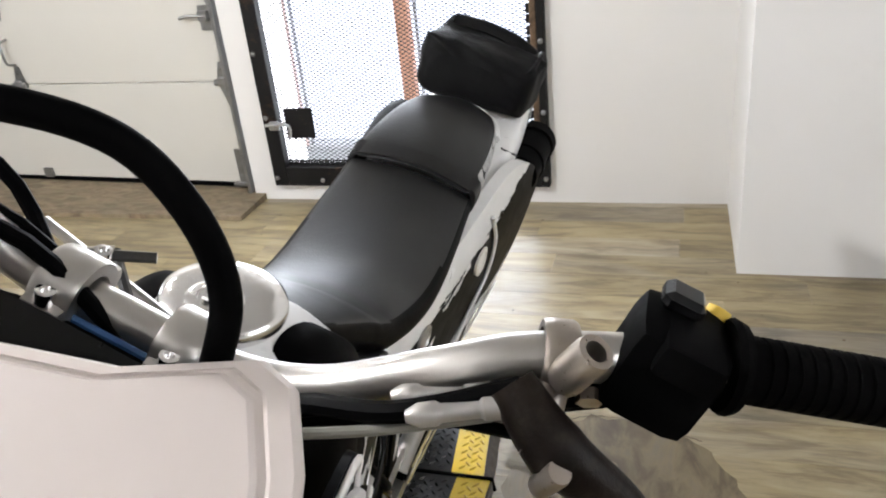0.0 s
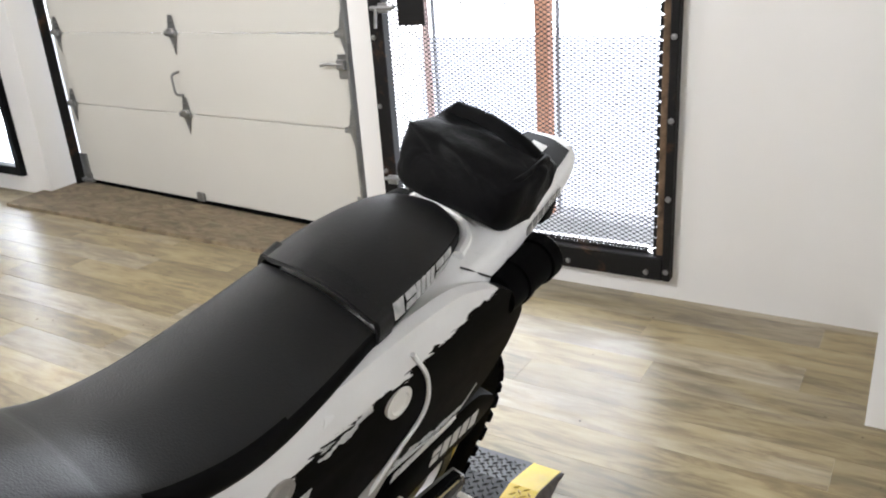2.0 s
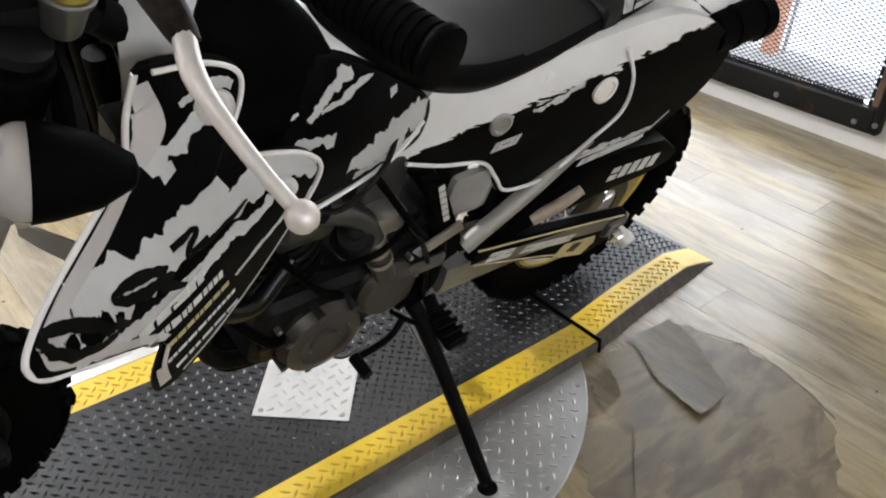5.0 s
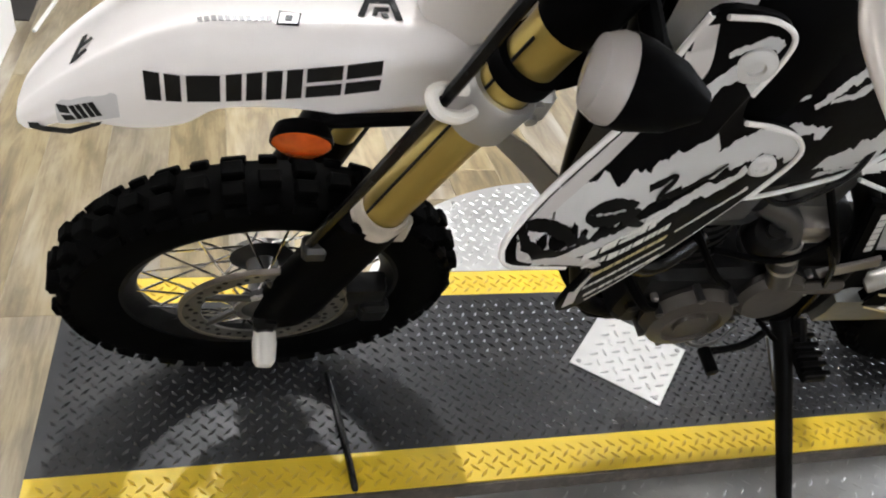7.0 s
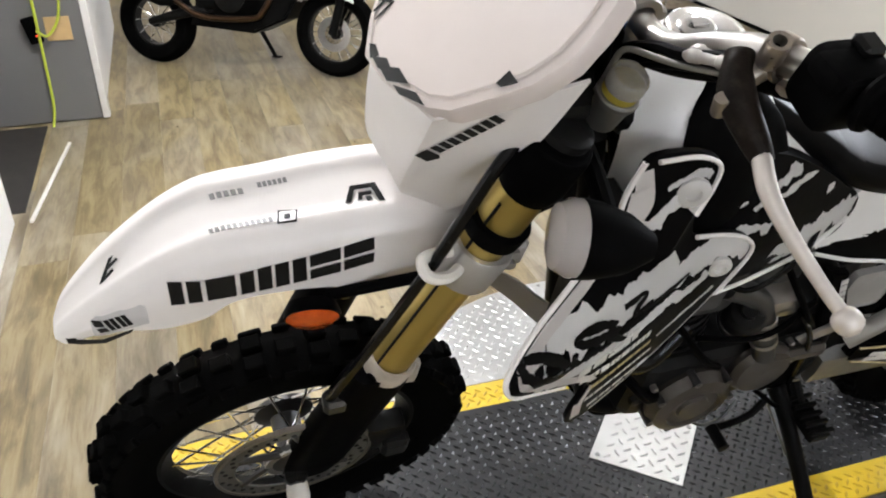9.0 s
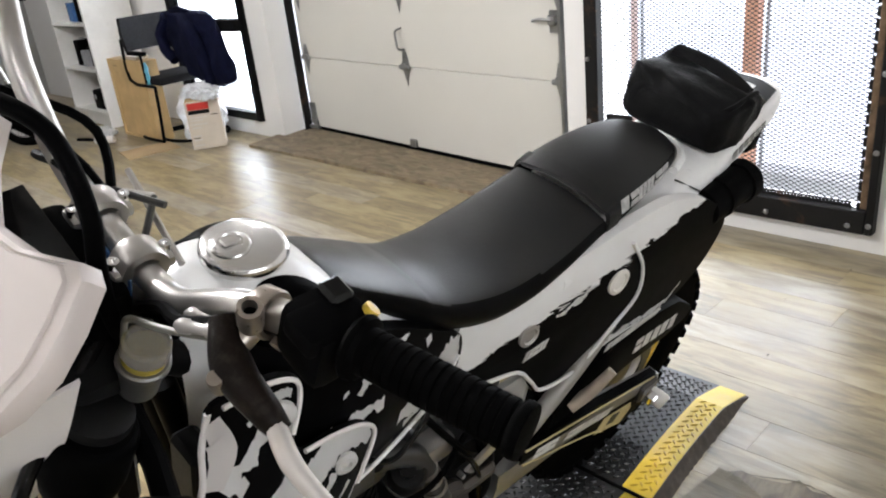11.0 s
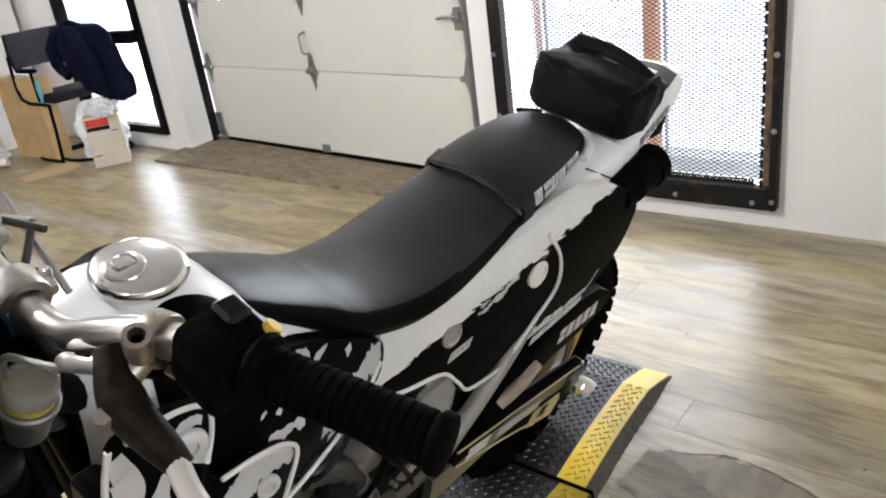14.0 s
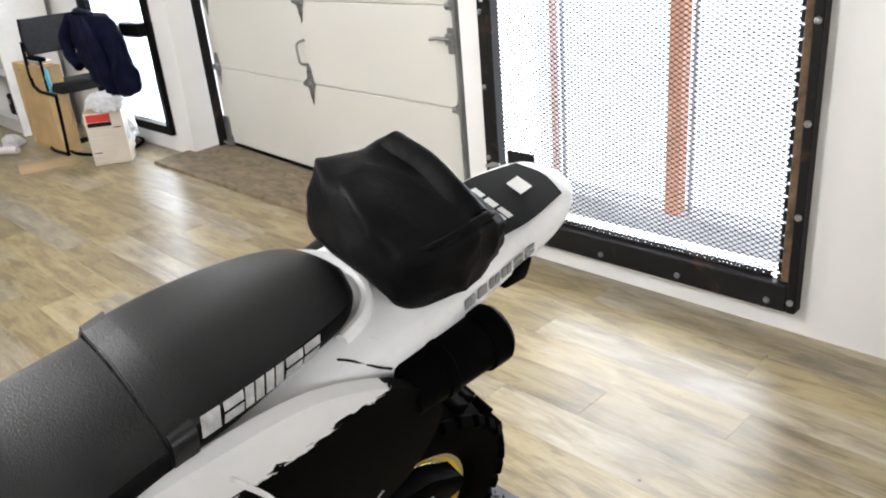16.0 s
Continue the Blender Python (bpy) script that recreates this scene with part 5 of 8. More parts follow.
for f, out, grow in ((1.0, -0.022, 1.0), (1.0, -0.004, 1.0), (0.985, 0.0, 1.0), (0.935, 0.0005, 1.0), (0.925, -0.0018, 1.0), (0.905, -0.0018, 1.0), (0.89, 0.0002, 1.0), (0.6, 0.0004, 1.0), (0.3, 0.0005, 1.0), (0.02, 0.0005, 1.0)):
    loops.append([plate_point(MX + (x - MX) * f * grow, 0.205 + (y - 0.205) * f * grow, out) for x, y in line])
rings(mask, loops, cap=False)
mask.verts.ensure_lookup_table()
mask.faces.new(mask.verts[-len(line):])
plate_ob = fp("headlight_mask", mask, MASK_WHITE, label="white number-plate headlight mask")


def plate_mark(name, points, mat, lift=0.0012):
    bm = bmesh.new()
    slab(points, 0.0008, bm=bm)
    for v in bm.verts:
        v.co = plate_point(v.co.x, v.co.y, lift + v.co.z)
    return fp(name, bm, mat, plate_ob)


for pts in ([(0.098, 0.153), (0.078, 0.15), (0.05, 0.134), (0.066, 0.137)], [(0.062, 0.146), (0.036, 0.142), (0.014, 0.126), (0.04, 0.13)], [(0.034, 0.136), (0.012, 0.134), (-0.006, 0.122), (0.016, 0.125)],
            [(0.0, 0.128), (-0.018, 0.127), (-0.026, 0.122), (-0.006, 0.12)], [(0.128, 0.205), (0.134, 0.216), (0.118, 0.214), (0.122, 0.203)], [(-0.07, 0.13), (-0.066, 0.132), (-0.074, 0.158), (-0.078, 0.155)], [(-0.084, 0.14), (-0.08, 0.137), (-0.062, 0.146), (-0.064, 0.15)], [(-0.056, 0.13), (-0.053, 0.131), (-0.058, 0.15), (-0.061, 0.148)]):
    plate_mark("mask_mark", pts, BLACK_INK)
# prow under the plate
cowl = bmesh.new()
secs = []
for front, side, back, askew in (((0.118, 1.066), (0.104, 0.138, 1.122), (0.138, 0.252, 1.192), 1.0), ((0.116, 1.02), (0.084, 0.136, 1.045), (0.118, 0.245, 1.1), 0.6), ((0.12, 0.97), (0.058, 0.14, 0.98), (0.092, 0.235, 1.012), 0.3), ((0.14, 0.925), (0.036, 0.15, 0.922), (0.07, 0.215, 0.935), 0.0), ((0.165, 0.895), (0.022, 0.172, 0.89), (0.045, 0.205, 0.885), 0.0)):
    f, s_, b = Vector((MX, front[0], front[1])), Vector(side), Vector(back)
    half = [b, s_.lerp(b, 0.5), s_.lerp(b, 0.06), s_.lerp(f, 0.02), s_.lerp(f, 0.1), s_.lerp(f, 0.55)]
    secs.append(half + [f] + [Vector((2 * MX - p.x, p.y + 0.25 * askew * (p.x - MX), p.z - 0.28 * askew * (p.x - MX))) for p in half[::-1]])
loft(secs, 2, 4, cowl, thick=0.0035)
cowl_ob = fp("mask_cowl", cowl, SATIN_WHITE, label="white pointed cowl under the mask")
tag = basis((0.094, 0.146, 1.05), (0.029, 0.056, 0.083), (0.018, -0.05, 0.04))
cowl_tree = BVHTree.FromPolygons([STEER.inverted() @ v.co for v in cowl_ob.data.vertices], [tuple(q.vertices) for q in cowl_ob.data.polygons])


def cling(bm, lift=0.0014):
    """Presses a flat mark onto the cowl's outer skin."""
    for v in bm.verts:
        hit, normal = cowl_tree.find_nearest(v.co)[:2]
        v.co = hit + (normal if normal.x > 0 else -normal) * lift
    return bm


for k in range(8):
    fp("cowl_tag", cling(slab([(0.016 + k * 0.0105, 0), (0.016 + k * 0.0105 + 0.0082, 0), (0.016 + k * 0.0105 + 0.0094, 0.016), (0.016 + k * 0.0105 + 0.0012, 0.016)], 0.0001, tag)), BLACK_INK, cowl_ob)
fp("cowl_badge", cling(slab([(-0.008, -0.006), (0.006, -0.01), (0.012, -0.003), (0.013, 0.016), (-0.008, 0.018)], 0.0001, tag)), BLACK_INK, cowl_ob)
fp("gauge_body", box((0.13, 0.045, 0.055), (0, 0.31, 1.14), 0.012, 2), BLACK_PLASTIC, label="black instrument pod")
fp("gauge_screen", box((0.1, 0.004, 0.04), (0, 0.335, 1.145), 0.0015), BLUE_TINT, label="bluish display")
fp("gauge_glass", loft([[(-0.07, 0.268, 1.185), (0, 0.262, 1.18), (0.055, 0.274, 1.188)], [(-0.065, 0.3, 1.195), (0, 0.3, 1.196), (0.05, 0.3, 1.195)]], 4, 4, thick=0.003), BLACK_GLOSS, label="dark glossy gauge cover")
fp("front_hose", tube([(0.06, 0.34, 1.06), (0.066, 0.312, 1.14), (0.069, 0.3, 1.215), (0.064, 0.3, 1.256), (0.042, 0.3, 1.285), (0.008, 0.296, 1.304), (-0.03, 0.28, 1.307), (-0.065, 0.262, 1.297), (-0.1, 0.262, 1.255), (-0.115, 0.28, 1.19)], 0.0072, 14), BLACK_PLASTIC, label="thick black front brake hose loop")

# top clamp, bars and controls
top = box((0.2, 0.06, 0.026), (0, fork_y(1.1) + 0.01, 1.098), 0.012, 2)
for s in (1, -1):
    lathe([(0.0, 0), (0.03, 0), (0.03, 0.01), (0.022, 0.014), (0.0, 0.014)], (0.105 * s, fork_y(1.09), 1.082), (0, 0.3, 1), 24, top)
fp("top_clamp", top, DARK_CAST, label="dark alloy top clamp")
for mx in (-0.036, 0.036):
    mount = box((0.026, 0.04, 0.03), (mx, 0.352, 1.136), 0.006, 2)
    lathe([(0.0142, -0.0125), (0.0215, -0.0125), (0.0225, -0.01), (0.0225, 0.01), (0.0215, 0.0125), (0.0142, 0.0125), (0.0142, -0.0125)], (mx, 0.35, 1.166), (1, 0, 0), 24, mount)
    box((0.024, 0.056, 0.012), (mx, 0.35, 1.166), 0.004, 2, bm=mount)
    mount_ob = fp("bar_clamp", mount, ALU, label="silver handlebar clamp")
    for dy in (-0.023, 0.023):
        fp("clamp_bolt", lathe([(0.0, 0), (0.0052, 0), (0.0052, 0.008), (0.003, 0.0085), (0.003, 0.005), (0.0, 0.005)], (mx, 0.35 + dy, 1.172), (0, 0, 1), 12), CHROME, mount_ob)
fp("ignition", lathe([(0.0, 0), (0.02, 0), (0.02, 0.03), (0.0, 0.032)], (0.0, 0.3, 1.13), (0, 0.3, 1), 20), DARK_CAST)
BAR = [(0, 0.35, 1.165), (0.06, 0.35, 1.166), (0.11, 0.346, 1.19), (0.16, 0.344, 1.238), (0.2, 0.352, 1.268), (0.28, 0.372, 1.298), (0.372, 0.395, 1.318)]
bar = tube([(-x, y, z) for x, y, z in BAR[:0:-1]] + BAR, 0.0122, 16)
fp("handlebar", bar, ALU, label="brushed silver handlebar")
for k, (a, b) in enumerate((((-0.12, 0.36, 1.13), (-0.05, 0.41, 1.15)), ((-0.05, 0.41, 1.15), (0.0, 0.37, 1.13)), ((-0.1, 0.41, 1.145), (0.02, 0.4, 1.125)), ((-0.09, 0.37, 1.15), (-0.02, 0.405, 1.165)))):
    fp("mount_strut", tube([a, b], 0.0036, 8), (ALU, CAST)[k % 2])
for s in (1, -1):
    grip = bmesh.new()
    prof = [(0.0, -0.004), (0.0215, -0.004), (0.023, -0.001), (0.0215, 0.003), (0.0165, 0.005)]
    for k in range(15):
        h = 0.007 + k * 0.0068
        prof += [(0.0162, h), (0.0162, h + 0.0046), (0.015, h + 0.0052), (0.015, h + 0.0064)]
    prof += [(0.0178, 0.111), (0.0186, 0.1135), (0.0178, 0.118), (0.008, 0.119), (0.0, 0.119)]
    lathe(prof, (s * 0.277, 0.371, 1.297), (s, 0.25, 0.22), 20, grip)
    fp("grip", grip, GRIP, label="black ribbed rubber grip")
pod = box((0.047, 0.047, 0.05), (0.25, 0.365, 1.286), 0.011, 2)
box((0.03, 0.05, 0.018), (0.253, 0.362, 1.303), 0.005, 2, bm=pod)
switch_pod = fp("switch_pod", pod, BLACK_PLASTIC, label="black switch housing")
fp("switch_toggle", box((0.02, 0.018, 0.01), (0.243, 0.373, 1.316), 0.003), BLACK_GLOSS, switch_pod)
fp("switch_button", lathe([(0.0, 0), (0.006, 0), (0.006, 0.008), (0.0, 0.009)], (0.263, 0.384, 1.306), (0.1, 0.6, 0.8), 12), YELLOW_DECAL, switch_pod, "yellow switch button")
fp("right_switch_pod", box((0.047, 0.047, 0.05), (-0.25, 0.365, 1.286), 0.011, 2), BLACK_PLASTIC)
perch = lathe([(0.0135, -0.008), (0.017, -0.008), (0.0182, -0.006), (0.0182, 0.006), (0.017, 0.008), (0.0135, 0.008), (0.0135, -0.008)], (0.205, 0.353, 1.27), (1, 0.25, 0.3), 28)
tube([(0.207, 0.34, 1.262), (0.21, 0.325, 1.254), (0.214, 0.312, 1.248)], [0.009, 0.0085, 0.009], 14, perch)
lathe([(0.0, -0.010), (0.0055, -0.010), (0.006, -0.008), (0.006, 0.008), (0.0055, 0.010), (0.0, 0.010)], (0.222, 0.306, 1.244), (0.1, -0.35, 1), 18, perch)
lathe([(0.0, 0), (0.0065, 0), (0.0065, 0.006), (0.0, 0.007)], (0.226, 0.352, 1.262), (0.3, -0.8, -0.4), 6, perch)
clutch = fp("clutch_perch", perch, PERCH, label="dull bronze clutch perch")
fp("mirror_boss", lathe([(0.0045, 0), (0.0085, 0), (0.0092, 0.005), (0.0092, 0.022), (0.0084, 0.026), (0.0052, 0.026), (0.005, 0.004), (0.0045, 0)], (0.21, 0.337, 1.272), (0.15, -0.25, 1), 24), PERCH, clutch, "empty mirror boss")
fp("mirror_boss_bore", lathe([(0.0, 0.0), (0.0052, 0.0), (0.0052, 0.016), (0.0, 0.016)], (0.21, 0.337, 1.272), (0.15, -0.25, 1), 16), BLACK_PLASTIC, clutch)
fp("lever_boot", tube([(0.19, 0.33, 1.262), (0.22, 0.318, 1.25), (0.255, 0.322, 1.238), (0.27, 0.325, 1.232)], [0.011, 0.0145, 0.011, 0.008], 14), BROWN_BOOT, clutch, "brown-black rubber lever boot")
fp("clutch_lever", tube([(0.26, 0.324, 1.237), (0.29, 0.318, 1.23), (0.32, 0.322, 1.222), (0.36, 0.332, 1.213), (0.386, 0.34, 1.208)], [0.0075, 0.0075, 0.0062, 0.0053, 0.0053], 12), BARE_LEVER, clutch, "bare silver clutch lever")
fp("lever_ball", lathe([(0.0, -0.0108), (0.0054, -0.0094), (0.0094, -0.0054), (0.0108, 0), (0.0094, 0.0054), (0.0054, 0.0094), (0.0, 0.0108)], (0.39, 0.341, 1.207), (0, 0, 1), 16), BARE_LEVER, clutch)
fp("clutch_cable", tube([(0.195, 0.33, 1.262), (0.15, 0.322, 1.222), (0.1, 0.335, 1.182), (0.06, 0.335, 1.14), (0.03, 0.36, 1.08), (0.05, 0.42, 0.9)], 0.0055, 8), BLACK_PLASTIC)
fp("right_cable", tube([(-0.22, 0.305, 1.236), (-0.15, 0.26, 1.2), (-0.08, 0.27, 1.13), (-0.06, 0.34, 1.03)], 0.0055, 8), BLACK_PLASTIC)
fp("wire_loom", tube([(0.235, 0.36, 1.26), (0.19, 0.345, 1.235), (0.12, 0.352, 1.172), (0.05, 0.345, 1.125), (0.02, 0.36, 1.09)], 0.007, 8), BLACK_PLASTIC)
for k in range(4):
    dx, dz = 0.006 * (k % 3), 0.011 * (k // 2)
    fp("control_cable", tube([(0.205 - dx, 0.335 - 0.008 * (k % 2), 1.252 - dz), (0.165 - dx, 0.334 + 0.008 * (k % 3), 1.228 - dz), (0.115 + dx, 0.34 + 0.01 * (k % 3), 1.184 - dz), (0.065 - dx, 0.338 + 0.012 * (k % 2), 1.142 - 0.008 * k), (0.03 + dx, 0.365 + 0.01 * k, 1.07 - 0.012 * k)], 0.0032 + 0.0006 * (k % 3), 8), BLACK_PLASTIC)
for ax, ay, az in ((0.196, 0.326, 1.256), (0.186, 0.34, 1.25)):
    adj = lathe([(0.0, 0), (0.0052, 0), (0.0062, 0.003), (0.0062, 0.014), (0.0045, 0.016), (0.0045, 0.034), (0.0058, 0.036), (0.0058, 0.044), (0.003, 0.05), (0.0, 0.05)], (ax, ay, az), (-0.75, -0.2, -0.5), 14)
    fp("cable_adjuster", adj, PALE_SILVER, label="dull silver cable adjuster")
for k, (a, b, c) in enumerate((((-0.2, 0.33, 1.2), (-0.12, 0.39, 1.185), (-0.03, 0.36, 1.12)), ((-0.17, 0.3, 1.21), (-0.08, 0.36, 1.18), (0.03, 0.37, 1.1)), ((-0.14, 0.34, 1.16), (-0.06, 0.34, 1.19), (0.05, 0.34, 1.13)))):
    fp("control_cable", tube([a, b, c], 0.0048, 8), BLACK_PLASTIC)
CUP_AT, CUP_UP = Vector((0.098, 0.315, 1.086)), Vector((0.1, 0.08, 1)).normalized()
cup_ob = fp("overflow_cup", lathe([(0.0, 0), (0.0155, 0), (0.0165, 0.002), (0.019, 0.034), (0.0218, 0.036), (0.0225, 0.038), (0.0225, 0.042), (0.0205, 0.0435), (0.0, 0.0435)], CUP_AT, CUP_UP, 28), DULL_ALU, label="small silver cup with a clear cap over yellowish fluid")
fp("fluid", lathe([(0.0, 0.0437), (0.0182, 0.0437), (0.0186, 0.053), (0.0, 0.053)], CUP_AT, CUP_UP, 24), CUP_GOLD, cup_ob, "yellowish fluid ring")
fp("cup_cap", lathe([(0.0, 0.0532), (0.0198, 0.0532), (0.0203, 0.056), (0.0196, 0.066), (0.017, 0.069), (0.012, 0.0675), (0.0, 0.067)], CUP_AT, CUP_UP, 28), RESERVOIR, cup_ob, "milky clear cap")
fp("cup_bracket", box((0.018, 0.022, 0.03), (0.07, 0.308, 1.07), 0.005, 2), PALE_SILVER, cup_ob)
for bz in (1.058, 1.076):
    fp("cup_bolt", lathe([(0.0, 0), (0.0055, 0), (0.0055, 0.005), (0.003, 0.006), (0.0, 0.006)], (0.074, 0.297, bz), (0.3, -1, 0), 12), CHROME, cup_ob)
fp("breather_hose", tube([(0.066, 0.306, 1.045), (0.076, 0.308, 1.085), (0.083, 0.31, 1.125), (0.086, 0.31, 1.15), (0.089, 0.31, 1.168), (0.1, 0.31, 1.182), (0.121, 0.313, 1.195), (0.15, 0.32, 1.212), (0.19, 0.33, 1.24)], 0.0029, 10), HOSE_GREY, label="thin grey breather hose")

# front turn signals
for s in (1, -1):
    q = Vector((-0.28, -1, 0.05)).normalized()
    at = Vector((0.222 * s, 0.244, 1.08))
    sig = fp("turn_signal", lathe([(0.0, 0.076), (0.013, 0.071), (0.028, 0.046), (0.036, 0.015), (0.0375, 0.0), (0.0, 0.0)], at, -q, 22), BLACK_PLASTIC, label="black turn signal with a clear lens")
    fp("lens", lathe([(0.0, 0.0), (0.0362, 0.0), (0.036, 0.008), (0.03, 0.02), (0.0, 0.025)], at, q, 22), CLEAR_LENS, sig, "clear grey lens")
    fp("stalk", tube([at + Vector((0, 0.035, 0)), (0.15 * s, 0.3, 1.06), (0.08 * s, 0.31, 1.05)], 0.011, 10), BLACK_PLASTIC, sig)

# tank
def half_loop(w, zt, zb, y, belly=0.0, lean=0.0):
    """One section over the bike's back: from the left edge over the top to the right."""
    pts = [(w + belly * 0.3, y, zb), (w + belly, y, zb + (zt - zb) * 0.45), (w * 0.86, y, zt - (zt - zb) * 0.14), (w * 0.42, y, zt), (0, y, zt + 0.003)]
    return pts + [(-a, b, c) for a, b, c in pts[-2::-1]]


tank = loft([half_loop(0.062, 1.04, 0.93, 0.375), half_loop(0.095, 1.072, 0.86, 0.42, 0.008), half_loop(0.108, 1.083, 0.82, 0.49, 0.008), half_loop(0.102, 1.06, 0.82, 0.545, 0.006), half_loop(0.086, 1.0, 0.82, 0.6, 0.004), half_loop(0.066, 0.94, 0.82, 0.68)], 4, 5, thick=0.004)
tank_ob = bp("fuel_tank", tank, WHITE_PLASTIC, label="white plastic fuel tank")
cap = lathe([(0.0, 0), (0.045, 0), (0.047, 0.004), (0.046, 0.011), (0.042, 0.0145), (0.034, 0.0165), (0.018, 0.018), (0.0, 0.0185)], (0, 0.482, 1.084), (0, -0.02, 1), 48)
cap_ob = bp("fuel_cap", cap, SATIN_CHROME, label="satin chrome fuel cap with a locking flap", smooth=50)
bp("cap_boss", lathe([(0.0, 0), (0.021, 0), (0.021, 0.003), (0.018, 0.0055), (0.013, 0.006), (0.012, 0.0045), (0.0, 0.0045)], (0, 0.466, 1.1005), (0, -0.1, 1), 28), SATIN_CHROME, cap_ob)
bp("cap_flap", box((0.013, 0.02, 0.0035), (0, 0.466, 1.107), 0.0015), CHROME, cap_ob)
for s in (1, -1):
    rows_ = []
    for y, w, zt, zb, belly, f in ((0.43, 0.098, 1.074, 0.853, 0.008, 0.86), (0.455, 0.102, 1.078, 0.84, 0.008, 0.965), (0.48, 0.107, 1.082, 0.824, 0.008, 0.99), (0.52, 0.106, 1.075, 0.82, 0.007, 0.965), (0.565, 0.097, 1.045, 0.82, 0.005, 0.88), (0.6, 0.087, 1.0, 0.82, 0.004, 0.8)):
        h = zt - zb
        top_x = w * 0.86 - w * 0.44 * (f - 0.86) / 0.14 if f > 0.86 else w * 0.9
        rows_.append([(s * top_x, y, zb + h * f + 0.005), (s * (top_x * 0.45 + w * 0.49), y, zb + h * (0.5 * f + 0.46) + 0.004), (s * (w * 0.9 + 0.005), y, zb + h * 0.82), (s * (w + belly + 0.004), y, zb + h * 0.45), (s * (w + belly * 0.6 + 0.004), y, zb + h * 0.2)])
    bp("tank_pad", loft(rows_, 4, 4, thick=0.002), BLACK_PLASTIC, label="black textured tank pad")

# seat
SX = -0.01
seat_secs = []


def seat_section(y, zt, w, low, crown=0.003):
    h = zt - low
    trim = min(0.009, max(0.0, (y - 0.88) * 0.045))
    w -= trim
    half = [(w * 0.9, y, low), (w * 1.02, y, low + h * 0.35), (w * 0.99, y, zt - h * 0.3), (w * 0.86, y, zt - h * 0.06 - 0.004), (w * 0.45, y, zt), (0, y, zt + crown)]
    return [(SX - trim + a, b, c) for a, b, c in half + [(-a, b, c) for a, b, c in half[-2::-1]]]


for y, zt, w, low in ((0.556, 1.04, 0.048, 1.01), (0.575, 1.036, 0.06, 0.99), (0.63, 1.006, 0.069, 0.96), (0.69, 0.972, 0.077, 0.922), (0.712, 0.958, 0.081, 0.909), (0.73, 0.9465, 0.084, 0.898), (0.775, 0.927, 0.091, 0.87), (0.85, 0.914, 0.1, 0.853), (0.92, 0.914, 0.106, 0.855), (1.0, 0.922, 0.109, 0.87), (1.085, 0.938, 0.109, 0.89), (1.1, 0.941, 0.109, 0.893)):
    seat_secs.append(seat_section(y, zt, w, low))
seat_ob = bp("seat", loft(seat_secs, 4, 5, thick=0.004), [SEAT, SEAT_SIDE], label="black vinyl seat, rider section")
for face in seat_ob.data.polygons:
    if abs(face.normal.x) > 0.5:
        face.material_index = 1
rear_secs = []
for y, zt, w, low in ((1.1, 0.953, 0.109, 0.894), (1.14, 0.965, 0.109, 0.905), (1.2, 0.977, 0.104, 0.92), (1.27, 0.985, 0.094, 0.937), (1.33, 0.986, 0.078, 0.945), (1.36, 0.981, 0.056, 0.947), (1.376, 0.97, 0.03, 0.945)):
    rear_secs.append(seat_section(y, zt, w, low))
rear_seat = bp("pillion_seat", loft(rear_secs, 4, 5, thick=0.004), [SEAT, SEAT_SIDE], label="black vinyl seat, pillion section")
for face in rear_seat.data.polygons:
    if abs(face.normal.x) > 0.6:
        face.material_index = 1
strap = bmesh.new()
loops = []
for y, up in ((1.1, -0.004), (1.102, 0.0025), (1.128, 0.0035), (1.13, -0.004)):
    zt, w, h = 0.952 + (y - 1.1) * 0.3, 0.1005, 0.066
    o = up
    pts = [(w * 0.94 + o, y, zt - h), (w * 1.01 + o, y, zt - h * 0.5), (w * 0.96 + o, y, zt - h * 0.16 + o * 0.5), (w * 0.8, y, zt - 0.009 + o), (w * 0.4, y, zt + o), (0, y, zt + 0.003 + o)]
    pts += [(-a, b, c) for a, b, c in pts[-2::-1]]
    loops.append(spline([(SX - 0.009 + a, b, c) for a, b, c in pts], 4))
rings(strap, loops, closed=False)
bp("seat_strap", strap, SEAT, label="black vinyl passenger strap")
bp("seat_mark", drape(blocks(6, 0.025, 0.0262, 0.35, 0.74, 0.0008, basis((0, 1.131, 0.934), (0, 1, 0.19), (0, -0.19, 1)), 6), rear_seat, 0.0022, 0.7, 0.08), SEAT_INK, rear_seat)
bp("seat_trim", tube([(0.062, 1.32, 0.947), (0.048, 1.362, 0.955), (0.014, 1.388, 0.96), (-0.042, 1.388, 0.96), (-0.08, 1.362, 0.955), (-0.098, 1.32, 0.947)], 0.009, 8), WHITE_PLASTIC)

# tail
tail = loft([half_loop(0.094, 0.885, 0.84, 1.0), half_loop(0.098, 0.898, 0.85, 1.1), half_loop(0.1, 0.918, 0.862, 1.18), half_loop(0.1, 0.93, 0.87, 1.25), half_loop(0.102, 0.947, 0.88, 1.34), half_loop(0.096, 0.965, 0.905, 1.46), half_loop(0.082, 0.984, 0.93, 1.58), half_loop(0.072, 0.998, 0.955, 1.68), half_loop(0.056, 1.003, 0.972, 1.735), half_loop(0.028, 0.998, 0.984, 1.765)], 4, 5, thick=0.0035)
tail_ob = bp("tail_fender", tail, WHITE_PLASTIC, label="white tail fender with black decals")
bp("tail_seam", tube([(0.08, 1.3, 0.944), (0.0845, 1.3155, 0.9365), (0.1, 1.3439, 0.9228), (0.106, 1.362, 0.914)], 0.0016, 6), BLACK_INK, tail_ob, "dark seam between tail and side panel")
